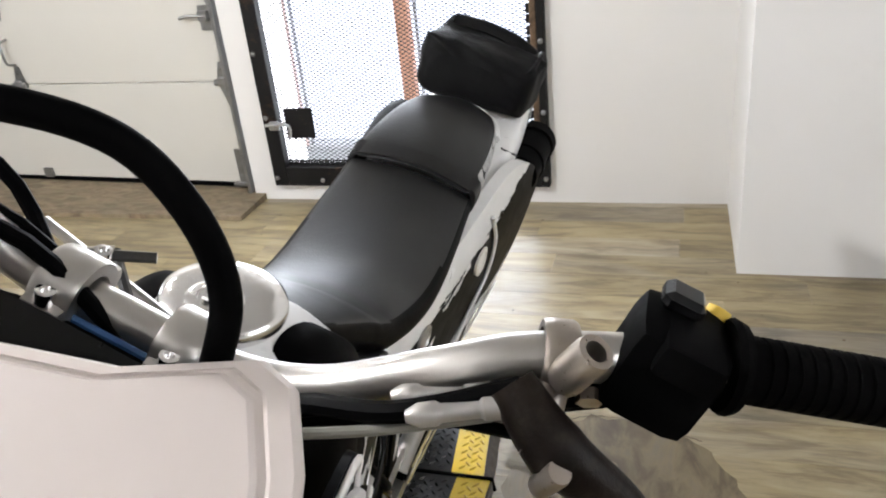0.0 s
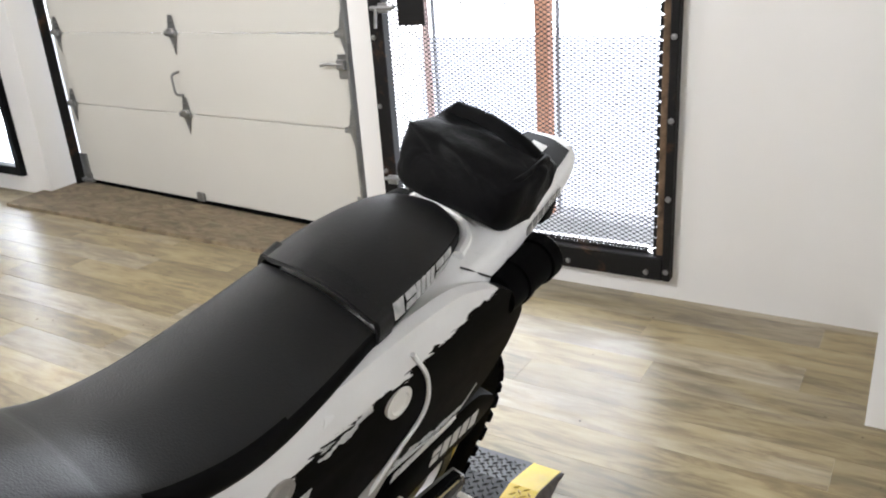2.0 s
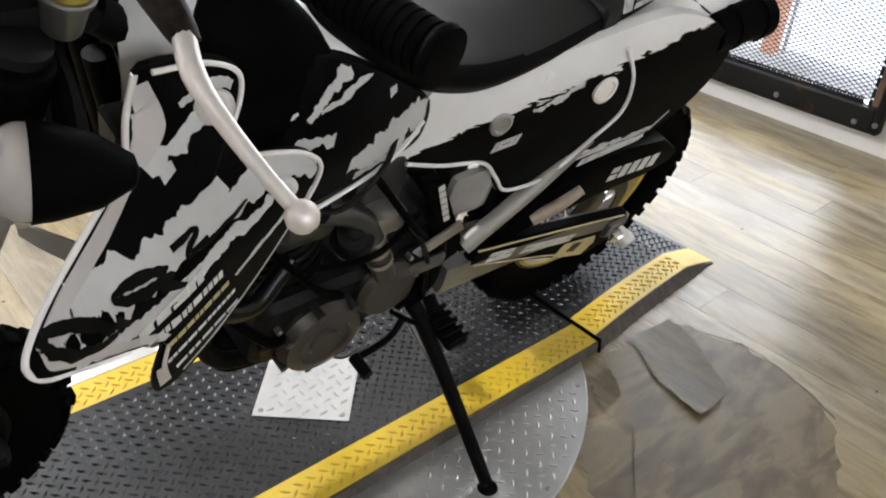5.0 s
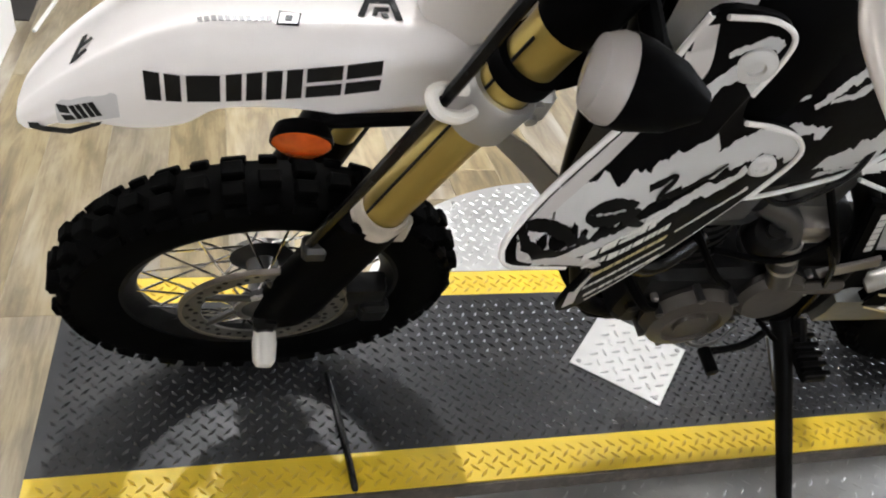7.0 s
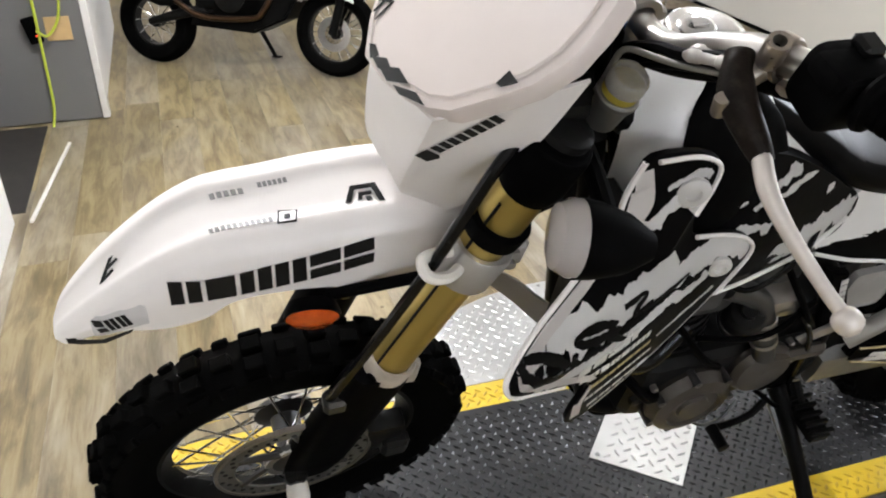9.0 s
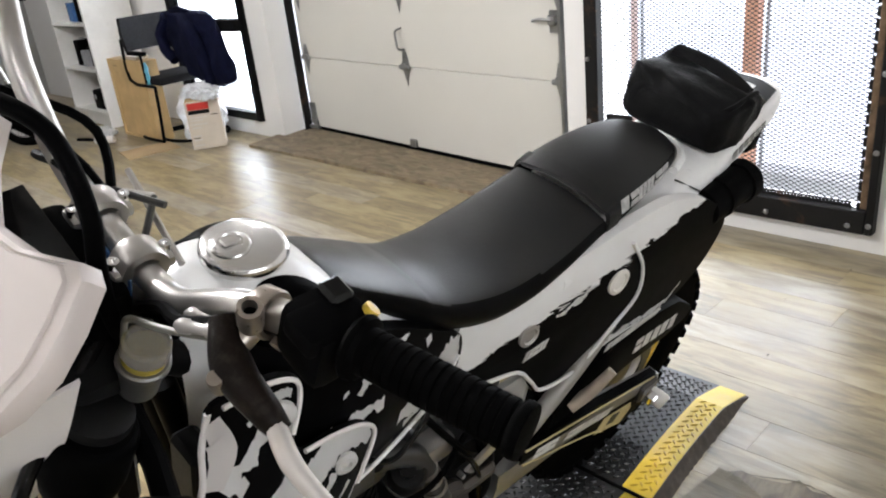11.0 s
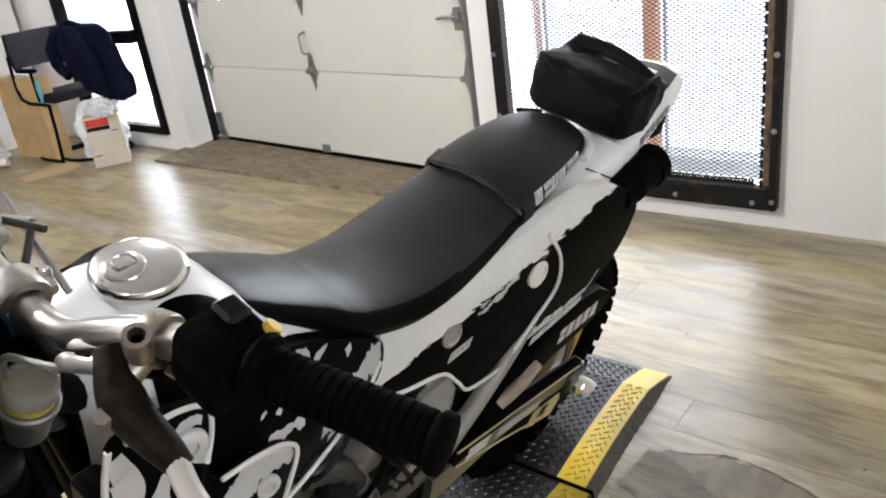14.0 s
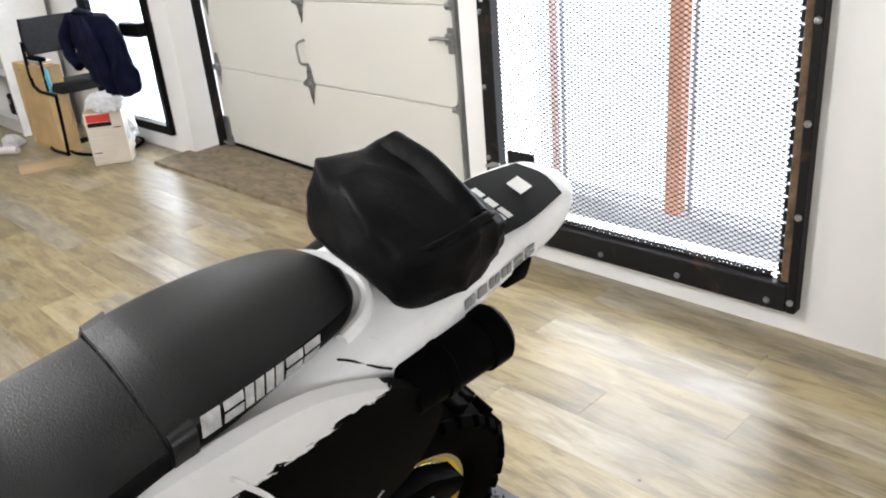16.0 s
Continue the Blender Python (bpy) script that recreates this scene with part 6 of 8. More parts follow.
dec = loft([[(0.055, 1.57, 0.9845), (0, 1.565, 0.987), (-0.055, 1.57, 0.9845)], [(0.058, 1.64, 0.9945), (0, 1.64, 0.9975), (-0.058, 1.64, 0.9945)], [(0.045, 1.72, 1.0035), (0, 1.73, 1.0065), (-0.045, 1.72, 1.0035)]], 5, 5, thick=0.0012)
bp("tail_decal", dec, BLACK_INK, tail_ob, "black tail decal with white marks")
bp("tail_mark", blocks(3, 0.022, 0.026, 0.0, 0.7, 0.001, basis((0.04, 1.6, 0.9955), (-1, 0, 0.02), (0.05, 1, 0.1)), 3), WHITE_INK, tail_ob)
bp("tail_mark", blocks(1, 0.026, 0.03, 0.1, 0.9, 0.001, basis((0.016, 1.665, 1.0025), (-1, 0, 0.02), (0.05, 1, 0.1)), 5), WHITE_INK, tail_ob)
bp("tail_side_mark", blocks(6, 0.014, 0.025, 0.15, 0.62, 0.0012, basis((0.0955, 1.49, 0.933), (-0.1, 1, 0.18), (-0.25, -0.1, 1)), 9), FAINT_INK, tail_ob)
bp("under_tail", box((0.12, 0.3, 0.05), (0, 1.5, 0.915), 0.015, 2), BLACK_PLASTIC)
lampb = box((0.09, 0.06, 0.06), (0, 1.68, 0.945), 0.012, 2)
bp("tail_lamp", lampb, BLACK_PLASTIC, label="black tail lamp bracket")
for s in (1, -1):
    rs = bp("rear_signal", box((0.046, 0.05, 0.042), (0.058 * s, 1.612, 0.928), 0.008, 2, m=None), BLACK_PLASTIC, label="small black rear signal")
    bp("signal_lens", box((0.032, 0.006, 0.028), (0.058 * s, 1.639, 0.928), 0.002), BLACK_GLOSS, rs)
    bp("stalk", tube([(0.02 * s, 1.6, 0.936), (0.05 * s, 1.605, 0.93)], 0.008, 8), BLACK_PLASTIC, rs)
tool = lathe([(0.0, 0), (0.033, 0), (0.038, 0.006), (0.038, 0.05), (0.041, 0.052), (0.041, 0.064), (0.038, 0.066), (0.038, 0.125), (0.042, 0.127), (0.042, 0.155), (0.037, 0.162), (0.0, 0.164)], (0.112, 1.375, 0.872), (0.03, 1, 0.12), 28)
bp("tool_tube", tool, BLACK_PLASTIC, label="black plastic tool tube under the tail")

# side panels
def flank(points, m, depth, bow, mat, name, label, s=1, cuts=5):
    """A curved panel: rows of (y, z) run round it; its face bows outwards."""
    bm = bmesh.new()
    mid = Vector((sum(p[0] for p in points) / len(points), sum(p[1] for p in points) / len(points)))
    loops = []
    line = spline([(y, z, 0) for y, z in [*points, points[0]]], 3)[:-1]
    for k in range(cuts + 1):
        f = 1 - k / cuts * 0.985
        ring = []
        for p in line:
            q = mid + (Vector((p.x, p.y)) - mid) * f
            ring.append((s * (m(q.x, q.y) + bow * (1 - f * f)), q.x, q.y))
        loops.append(ring)
    loops.insert(0, [(s * (m(p.x, p.y) - depth), p.x, p.y) for p in line])
    rings(bm, loops)
    return bp(name, bm, mat, label=label, smooth=50)


SPLASH_SIDE = splash_material("side_panel_graphic", 0.08, 3.0, 0.25, 0.345, 0.46)
BLACK_GRAPHIC = worn("black_graphic_film", (0.003, 0.003, 0.0033), 0.36, spread=0.25, scale=9, bump=0.04, spec=0.02)
WHITE_GRAPHIC = worn("white_graphic_film", (0.88, 0.875, 0.86), 0.34, spread=0.04, scale=9, bump=0.04, spec=0.3)
PANEL = [(0.775, 0.72), (0.785, 0.79), (0.8, 0.85), (0.84, 0.862), (0.95, 0.88), (1.05, 0.9), (1.15, 0.925), (1.25, 0.94), (1.35, 0.915), (1.41, 0.868), (1.416, 0.82), (1.4, 0.765), (1.367, 0.715), (1.31, 0.678), (1.22, 0.664), (1.15, 0.645), (1.1, 0.618), (1.02, 0.6), (0.985, 0.638), (0.94, 0.684), (0.85, 0.697)]
panel_v = lambda y, z: 0.082 + 0.145 * (y - 0.94) - 0.13 * max(0, z - 0.86)
for s in (1, -1):
    panel_ob = flank(PANEL, panel_v, 0.02, 0.006, SPLASH_SIDE, "side_panel", "white side panel with a torn black graphic", s)
    if s > 0:
        left_panel = panel_ob
for k, (pts, wid, rag) in enumerate([([(1.1, 0.63), (1.16, 0.656), (1.22, 0.674), (1.28, 0.684), (1.325, 0.7)], [0.006, 0.016, 0.013, 0.016, 0.006], 0.5), ([(1.0, 0.79), (1.03, 0.802), (1.06, 0.822), (1.085, 0.832)], [0.007, 0.013, 0.016, 0.006], 0.6), ([(1.318, 0.692), (1.345, 0.735)], [0.006, 0.004], 0.4)]):
    bp("graphic_band", drape(torn(pts, wid, k + 51, rag), left_panel, 0.0014), WHITE_GRAPHIC, left_panel)
rim_line = [(panel_v(y, z) + 0.0075, y, z) for y, z in ((0.79, 0.725), (0.86, 0.706), (0.94, 0.694), (0.985, 0.648), (1.02, 0.612), (1.1, 0.624), (1.165, 0.7), (1.205, 0.76), (1.19, 0.83), (1.145, 0.893))]
bp("panel_edge_line", tube(rim_line, 0.0036, 6), WHITE_PLASTIC)
bp("panel_edge_line", tube([(panel_v(y, z) + 0.004, y, z) for y, z in ((1.1, 0.621), (1.15, 0.648), (1.22, 0.667), (1.31, 0.681))], 0.0018, 6), WHITE_PLASTIC)
for y, z, r, mat in ((0.945, 0.775, 0.021, PALE_SILVER), (1.137, 0.815, 0.025, WHITE_NYLON)):
    bp("panel_screw", lathe([(0.0, 0.0), (r, 0.0), (r, 0.005), (r * 0.72, 0.007), (r * 0.6, 0.004), (0.0, 0.004)], (panel_v(y, z) + 0.004, y, z), (1, -0.1, 0.1), 24), mat)
bp("panel_mark", blocks(3, 0.02, 0.017, 0.4, 0.8, 0.001, basis((panel_v(0.95, 0.72) + 0.0075, 0.945, 0.715), (0.1, 1, 0.2), (0, -0.05, 1)), 7), GREY_INK)
bp("panel_edge_decal", blocks(5, 0.016, 0.03, 0.5, 0.85, 0.001, basis((panel_v(1.2, 0.65) + 0.0068, 1.16, 0.642), (0.08, 1, 0.2), (0, -0.05, 1)), 12), GREY_INK)

# radiator shrouds
SHROUD = [(0.217, 0.828), (0.25, 0.868), (0.3, 0.915), (0.342, 0.96), (0.352, 1.02), (0.362, 1.052), (0.42, 1.046), (0.455, 1.026), (0.464, 1.0), (0.45, 0.955), (0.462, 0.918), (0.51, 0.906), (0.56, 0.88), (0.588, 0.835), (0.555, 0.768), (0.5, 0.698), (0.44, 0.638), (0.385, 0.606), (0.352, 0.618), (0.35, 0.66), (0.36, 0.712), (0.32, 0.742), (0.265, 0.774), (0.228, 0.796)]
shroud_v = lambda y, z: 0.118 + 0.115 * min(1, max(0, (0.6 - y) / 0.38)) * min(1, max(0.25, (1.06 - z) / 0.25))
for s in (1, -1):
    sh_ob = flank(SHROUD, shroud_v, 0.007, 0.006, BLACK_GRAPHIC, "radiator_shroud", "black radiator shroud with torn white graphics", s)
    if s > 0:
        left_shroud = sh_ob
edge = [(shroud_v(y, z) - 0.001, y - 0.002, z) for y, z in ((0.358, 1.045), (0.35, 1.0), (0.34, 0.957), (0.3, 0.914), (0.25, 0.867), (0.219, 0.828), (0.228, 0.798), (0.266, 0.772), (0.318, 0.742))]
bp("shroud_edge", tube(edge, 0.0034, 10), SATIN_WHITE)
bp("shroud_tab_edge", tube([(shroud_v(y, z) + 0.003, y, z) for y, z in ((0.462, 0.92), (0.51, 0.906), (0.558, 0.88), (0.584, 0.84), (0.556, 0.776))], 0.003, 8), SATIN_WHITE)
bp("shroud_tab_edge", tube([(shroud_v(y, z) + 0.003, y, z) for y, z in ((0.37, 1.046), (0.42, 1.042), (0.455, 1.022), (0.46, 0.99), (0.448, 0.955))], 0.0028, 8), SATIN_WHITE)
for y, z, r in ((0.43, 0.992, 0.02), (0.522, 0.852, 0.016)):
    bp("shroud_screw", lathe([(0.0, 0.0), (r, 0.0), (r, 0.005), (r * 0.75, 0.008), (r * 0.45, 0.008), (r * 0.4, 0.004), (0.0, 0.004)], (shroud_v(y, z) + 0.004, y, z), (1, -0.2, 0.05), 24), GREY_INK)
# the pale lip round the front and the tail
for pts, wid in (([(0.356, 1.035), (0.366, 0.99), (0.35, 0.956)], [0.022, 0.03, 0.02]), ([(0.338, 0.948), (0.302, 0.908), (0.256, 0.866), (0.228, 0.834)], [0.022, 0.028, 0.03, 0.034]),
                 ([(0.23, 0.828), (0.238, 0.804), (0.285, 0.77), (0.332, 0.741), (0.362, 0.718)], [0.034, 0.04, 0.036, 0.03, 0.024]), ([(0.364, 0.712), (0.359, 0.668), (0.366, 0.624)], [0.013, 0.014, 0.016])):
    bp("pale_lip", drape(torn(pts, wid, 2, 0.02), left_shroud, 0.0014), SATIN_WHITE, left_shroud)
# torn white bands over the dark shroud
BANDS = [([(0.232, 0.83), (0.262, 0.838), (0.3, 0.84), (0.345, 0.85), (0.39, 0.868), (0.44, 0.9)], [0.05, 0.076, 0.074, 0.064, 0.054, 0.028], 0.22),
         ([(0.26, 0.79), (0.31, 0.782), (0.36, 0.79), (0.41, 0.812), (0.45, 0.838)], [0.02, 0.034, 0.03, 0.022, 0.01], 0.4),
         ([(0.395, 0.85), (0.43, 0.866), (0.475, 0.878), (0.52, 0.882), (0.56, 0.862), (0.574, 0.838)], [0.02, 0.038, 0.046, 0.04, 0.026, 0.01], 0.25),
         ([(0.42, 0.82), (0.455, 0.832), (0.49, 0.836), (0.505, 0.85)], [0.01, 0.02, 0.016, 0.012], 0.5),
         ([(0.358, 0.948), (0.38, 0.962), (0.405, 0.976), (0.43, 0.992)], [0.022, 0.024, 0.015, 0.02], 0.5),
         ([(0.37, 0.94), (0.385, 0.945)], [0.02, 0.012], 0.6), ([(0.395, 1.005), (0.425, 1.015), (0.45, 1.008)], [0.008, 0.012, 0.008], 0.5),
         ([(0.44, 0.962), (0.452, 0.975)], [0.018, 0.014], 0.6),
         ([(0.392, 0.622), (0.44, 0.652), (0.5, 0.71), (0.548, 0.772), (0.574, 0.82)], [0.005, 0.0045, 0.0045, 0.0045, 0.005], 0.05),
         ([(0.46, 0.752), (0.5, 0.782), (0.535, 0.806)], [0.007, 0.0095, 0.008], 0.4)]
for k, (pts, wid, rag) in enumerate(BANDS):
    bp("graphic_band", drape(torn(pts, wid, k + 2, rag), left_shroud, 0.0012), WHITE_GRAPHIC, left_shroud)
# heavy black rings and strokes over the white
for cy, cz, ry, rz, tilt in ((0.267, 0.82, 0.033, 0.017, -0.55), (0.336, 0.838, 0.029, 0.0095, -0.12)):
    loop = [(cy + ry * math.cos(a), cz + rz * math.sin(a) + tilt * ry * math.cos(a)) for a in [math.pi * (0.1 + 1.95 * k / 11) for k in range(12)]]
    bp("shroud_mark", drape(torn(loop, [0.011, 0.015, 0.01, 0.016, 0.011], 3, 0.3, 4), left_shroud, 0.0022), BLACK_INK, left_shroud)
for pts, wid in (([(0.352, 0.832), (0.375, 0.81), (0.386, 0.806)], [0.012, 0.01, 0.006]), ([(0.372, 0.858), (0.4, 0.868), (0.392, 0.842), (0.416, 0.85)], [0.008, 0.007, 0.01, 0.008]), ([(0.405, 0.838), (0.45, 0.858), (0.468, 0.868)], [0.004, 0.007, 0.003]), ([(0.3, 0.815), (0.318, 0.8)], [0.01, 0.006])):
    bp("shroud_mark", drape(torn(pts, wid, 5, 0.4), left_shroud, 0.0022), BLACK_INK, left_shroud)
for k, (n_, hh, pitch, mat_) in enumerate(((4, 0.02, 0.023, WHITE_INK), (7, 0.013, 0.0155, WHITE_INK), (8, 0.009, 0.0135, YELLOW_INK), (7, 0.007, 0.0155, WHITE_INK), (5, 0.007, 0.021, WHITE_INK))):
    run = basis((0, 0.33 + 0.0125 * k, 0.752 - 0.0275 * k), (0, 1, 0.52), (0, -0.52, 1))
    bp("shroud_row_mark", drape(blocks(n_, hh, pitch, 0.3, 0.74, 0.0006, run, 20 + k), left_shroud, 0.0022), mat_, left_shroud)
TANKSIDE = [(0.455, 0.99), (0.52, 1.0), (0.6, 0.975), (0.68, 0.93), (0.745, 0.885), (0.79, 0.85), (0.795, 0.79), (0.76, 0.77), (0.66, 0.765), (0.57, 0.775), (0.5, 0.83), (0.45, 0.9)]
for s in (1, -1):
    tc = flank(TANKSIDE, lambda y, z: 0.12 - 0.16 * max(0, z - 0.84) - 0.2 * max(0, y - 0.56), 0.02, 0.008, BLACK_GRAPHIC, "tank_side_cover", "black tank side cover with white splashes", s)
    if s > 0:
        left_cover = tc
for k, (pts, wid, rag) in enumerate([([(0.641, 0.812), (0.681, 0.812), (0.721, 0.829), (0.753, 0.842), (0.785, 0.84)], [0.026, 0.05, 0.054, 0.05, 0.05], 0.4), ([(0.477, 0.884), (0.517, 0.878), (0.556, 0.883), (0.605, 0.876)], [0.0134, 0.016, 0.017, 0.016], 0.5),
                                     ([(0.465, 0.911), (0.499, 0.913), (0.546, 0.93)], [0.006, 0.0075, 0.006], 0.4), ([(0.561, 0.914), (0.587, 0.939), (0.608, 0.95), (0.624, 0.958)], [0.01, 0.017, 0.02, 0.022], 0.65), ([(0.579, 0.919), (0.624, 0.928), (0.663, 0.936)], [0.0075, 0.0095, 0.006], 0.6),
                                     ([(0.471, 0.956), (0.49, 0.966), (0.515, 0.973)], [0.011, 0.018, 0.009], 0.65), ([(0.699, 0.898), (0.712, 0.9)], [0.013, 0.014], 0.5), ([(0.66, 0.782), (0.72, 0.786), (0.785, 0.802)], [0.012, 0.016, 0.012], 0.4), ([(0.51, 0.99), (0.53, 0.993)], [0.006, 0.006], 0.4)]):
    bp("graphic_band", drape(torn(pts, wid, k + 31, rag), left_cover, 0.0012), WHITE_GRAPHIC, left_cover)
bp("side_cover_line", tube([(0.136, 0.44, 0.79), (0.129, 0.55, 0.768), (0.108, 0.66, 0.768), (0.09, 0.74, 0.782), (0.078, 0.785, 0.82)], 0.0032, 6), WHITE_PLASTIC)

# frame, engine, radiator
bp("radiator_guard", loft([[(x, y, lo + (hi - lo) * f) for f in (0.0, 0.5, 1.0)] for x, y, lo, hi in ((-0.07, 0.298, 0.65, 0.675), (-0.03, 0.312, 0.66, 0.696), (0.01, 0.334, 0.664, 0.708), (0.042, 0.356, 0.656, 0.704), (0.06, 0.385, 0.63, 0.69))], 4, 4, thick=0.004), GUARD_GREY, label="curved grey plastic radiator guard")
for s in (1, -1):
    bp("radiator", box((0.05, 0.03, 0.3), (0.1 * s, 0.36, 0.82), 0.006, m=None), DARK_CAST, label="dark radiator core")
    bp("frame_rail", tube([(0.04 * s, 0.36, 1.04), (0.05 * s, 0.55, 0.9), (0.035 * s, 0.76, 0.76), (0.075 * s, 0.88, 0.62), (0.09 * s, 0.92, 0.42), (0.078 * s, 0.87, 0.345)], 0.019, 12), STEEL, label="black steel frame rail")
    bp("cradle_tube", tube([(0.02 * s, 0.37, 0.98), (0.04 * s, 0.42, 0.7), (0.055 * s, 0.48, 0.46), (0.066 * s, 0.56, 0.362), (0.07 * s, 0.86, 0.35)], 0.015, 12), STEEL)
    bp("subframe_bar", tube([(0.105 * s, 0.965, 0.49), (0.108 * s, 1.1, 0.61), (0.1 * s, 1.25, 0.75)], 0.0165, 12), GREY_PAINT, label="silver subframe bar")
    bp("frame_guard", slab([(0.805, 0.715), (0.846, 0.705), (0.975, 0.479), (0.93, 0.455)], 0.014, basis((0.088 if s > 0 else -0.102, 0, 0), (0, 1, 0), (0, 0, 1)), 0.004), BLACK_PLASTIC)
bp("guard_mark", blocks(6, 0.012, 0.019, 0.1, 0.7, 0.001, basis((0.1024, 0.838, 0.69), (0, 0.42, -0.9), (0, 0.9, 0.42)), 5), GREY_INK)
case = box((0.2, 0.34, 0.165), (0, 0.725, 0.4405), 0.035, 3)
box((0.17, 0.2, 0.1), (0, 0.84, 0.52), 0.03, 2, bm=case)
bp("crankcase", case, DARK_CAST, label="dark engine crankcase")
cyl = bmesh.new()
fins = [(0.0, 0.0)]
for k in range(9):
    r = 0.078 if k % 2 == 0 else 0.062
    fins += [(r, k * 0.0118), (r, k * 0.0118 + 0.0116)]
lathe(fins + [(0.0, 0.106)], Vector((0, 0.635, 0.52)), Vector((0, -0.22, 1)).normalized(), 28, cyl)
bp("cylinder", cyl, DARK_CAST, label="finned dark cylinder")
headb = box((0.17, 0.15, 0.11), (0, 0.6, 0.685), 0.02, 2)
box((0.14, 0.13, 0.05), (0, 0.592, 0.755), 0.018, 2, bm=headb)
box((0.02, 0.06, 0.06), (0.09, 0.6, 0.7), 0.008, bm=headb)
bp("cylinder_head", headb, CAST, label="grey cylinder head")
stator = lathe([(0.0, 0), (0.075, 0), (0.078, 0.012), (0.07, 0.03), (0.05, 0.036), (0.048, 0.03), (0.03, 0.03), (0.028, 0.036), (0.0, 0.036)], (0.1, 0.668, 0.42), (1, 0, 0.05), 36)
for k in range(7):
    a = 2 * math.pi * k / 7
    bp("cover_bolt", lathe([(0.0, 0), (0.007, 0), (0.007, 0.03), (0.0, 0.032)], (0.1, 0.668 + 0.077 * math.cos(a), 0.42 + 0.077 * math.sin(a)), (1, 0, 0.05), 10), CAST)
bp("stator_cover", stator, COVER, label="bronze-grey stator cover")
spr = lathe([(0.0, 0), (0.055, 0), (0.058, 0.012), (0.05, 0.024), (0.0, 0.026)], (0.1, 0.79, 0.475), (1, 0, 0.1), 30)
box((0.02, 0.12, 0.03), (0.112, 0.85, 0.5), 0.008, m=None, bm=spr)
bp("sprocket_cover", spr, COVER, label="bronze-grey sprocket cover")
starter = lathe([(0.0, 0), (0.03, 0), (0.032, 0.01), (0.032, 0.09), (0.026, 0.1), (0.012, 0.1), (0.012, 0.115), (0.0, 0.115)], (0.06, 0.74, 0.55), (0.35, -0.4, 0.9), 22)
bp("starter_motor", starter, DARK_CAST, label="small round starter motor")
bp("starter_ring", lathe([(0.033, 0), (0.036, 0), (0.036, 0.012), (0.033, 0.012), (0.033, 0)], (0.07, 0.727, 0.58), (0.35, -0.4, 0.9), 22), CAST)
bp("carburettor", box((0.09, 0.1, 0.12), (0.02, 0.76, 0.68), 0.02, 2), CAST)
bp("airbox", box((0.11, 0.26, 0.2), (0, 1.0, 0.74), 0.03, 2), BLACK_PLASTIC)
bp("battery_cover", box((0.012, 0.1, 0.1), (0.082, 0.945, 0.62), 0.012, 2), GUARD_GREY, label="grey cover under the side panel")
header = tube([(0.02, 0.53, 0.68), (0.03, 0.44, 0.62), (0.03, 0.42, 0.5), (-0.03, 0.46, 0.38), (-0.09, 0.56, 0.36), (-0.12, 0.8, 0.42), (-0.13, 1.0, 0.56), (-0.13, 1.15, 0.7)], 0.021, 14)
bp("exhaust_header", header, RUSTY_PIPE, label="heat-stained exhaust header")
bp("muffler", lathe([(0.0, 0), (0.03, 0), (0.055, 0.05), (0.06, 0.08), (0.06, 0.36), (0.05, 0.4), (0.0, 0.4)], (-0.14, 1.16, 0.71), (-0.02, 1, 0.35), 26), STEEL, label="black muffler")
bp("skid_plate", loft([[(-0.07, 0.5, 0.4), (0, 0.49, 0.385), (0.07, 0.5, 0.4)], [(-0.075, 0.57, 0.345), (0, 0.57, 0.335), (0.075, 0.57, 0.345)], [(-0.075, 0.9, 0.34), (0, 0.9, 0.33), (0.075, 0.9, 0.34)]], 4, 4, thick=0.005), BLACK_PLASTIC)
for k, (a, b, r, m) in enumerate((((0.09, 0.56, 0.66), (0.105, 0.7, 0.5), 0.006, BLACK_PLASTIC), ((0.1, 0.62, 0.6), (0.1, 0.82, 0.64), 0.005, BLACK_PLASTIC), ((0.09, 0.5, 0.55), (0.11, 0.6, 0.45), 0.009, BLACK_PLASTIC), ((0.09, 0.72, 0.74), (0.1, 0.86, 0.56), 0.006, BLACK_PLASTIC), ((0.11, 0.83, 0.38), (0.118, 0.92, 0.34), 0.005, BLACK_PLASTIC))):
    mid_ = (Vector(a) + Vector(b)) / 2 + Vector((0.02, 0.01, -0.02))
    bp("engine_hose", tube([a, mid_, b], r, 8), m)
for y, z, r in ((0.6, 0.385, 0.006), (0.63, 0.372, 0.006), (0.72, 0.372, 0.006), (0.76, 0.385, 0.006), (0.59, 0.47, 0.006), (0.86, 0.47, 0.005), (0.83, 0.53, 0.005)):
    bp("case_bolt", lathe([(0.0, 0), (r, 0), (r, 0.012), (r * 0.6, 0.014), (0.0, 0.014)], (0.098, y, z), (1, 0, 0), 8), ALU)
for z in (0.56, 0.585, 0.61):
    bp("hose_clamp", lathe([(0.0205, -0.004), (0.0225, -0.004), (0.0225, 0.004), (0.0205, 0.004), (0.0205, -0.004)], (0.104 - (z - 0.56) * 0.2, 0.76 - (z - 0.56) * 0.4, z), (-0.2, -0.4, 1), 20), ALU)
bp("coolant_pipe", tube([(0.112, 0.775, 0.52), (0.104, 0.76, 0.56), (0.094, 0.74, 0.61), (0.085, 0.71, 0.66), (0.08, 0.64, 0.7)], 0.0195, 14), CAST, label="dull alloy coolant pipe")
bp("coolant_hose", tube([(0.085, 0.6, 0.62), (0.11, 0.53, 0.58), (0.115, 0.46, 0.62), (0.1, 0.4, 0.7)], 0.016, 12), BLACK_GLOSS, label="glossy black coolant hose")
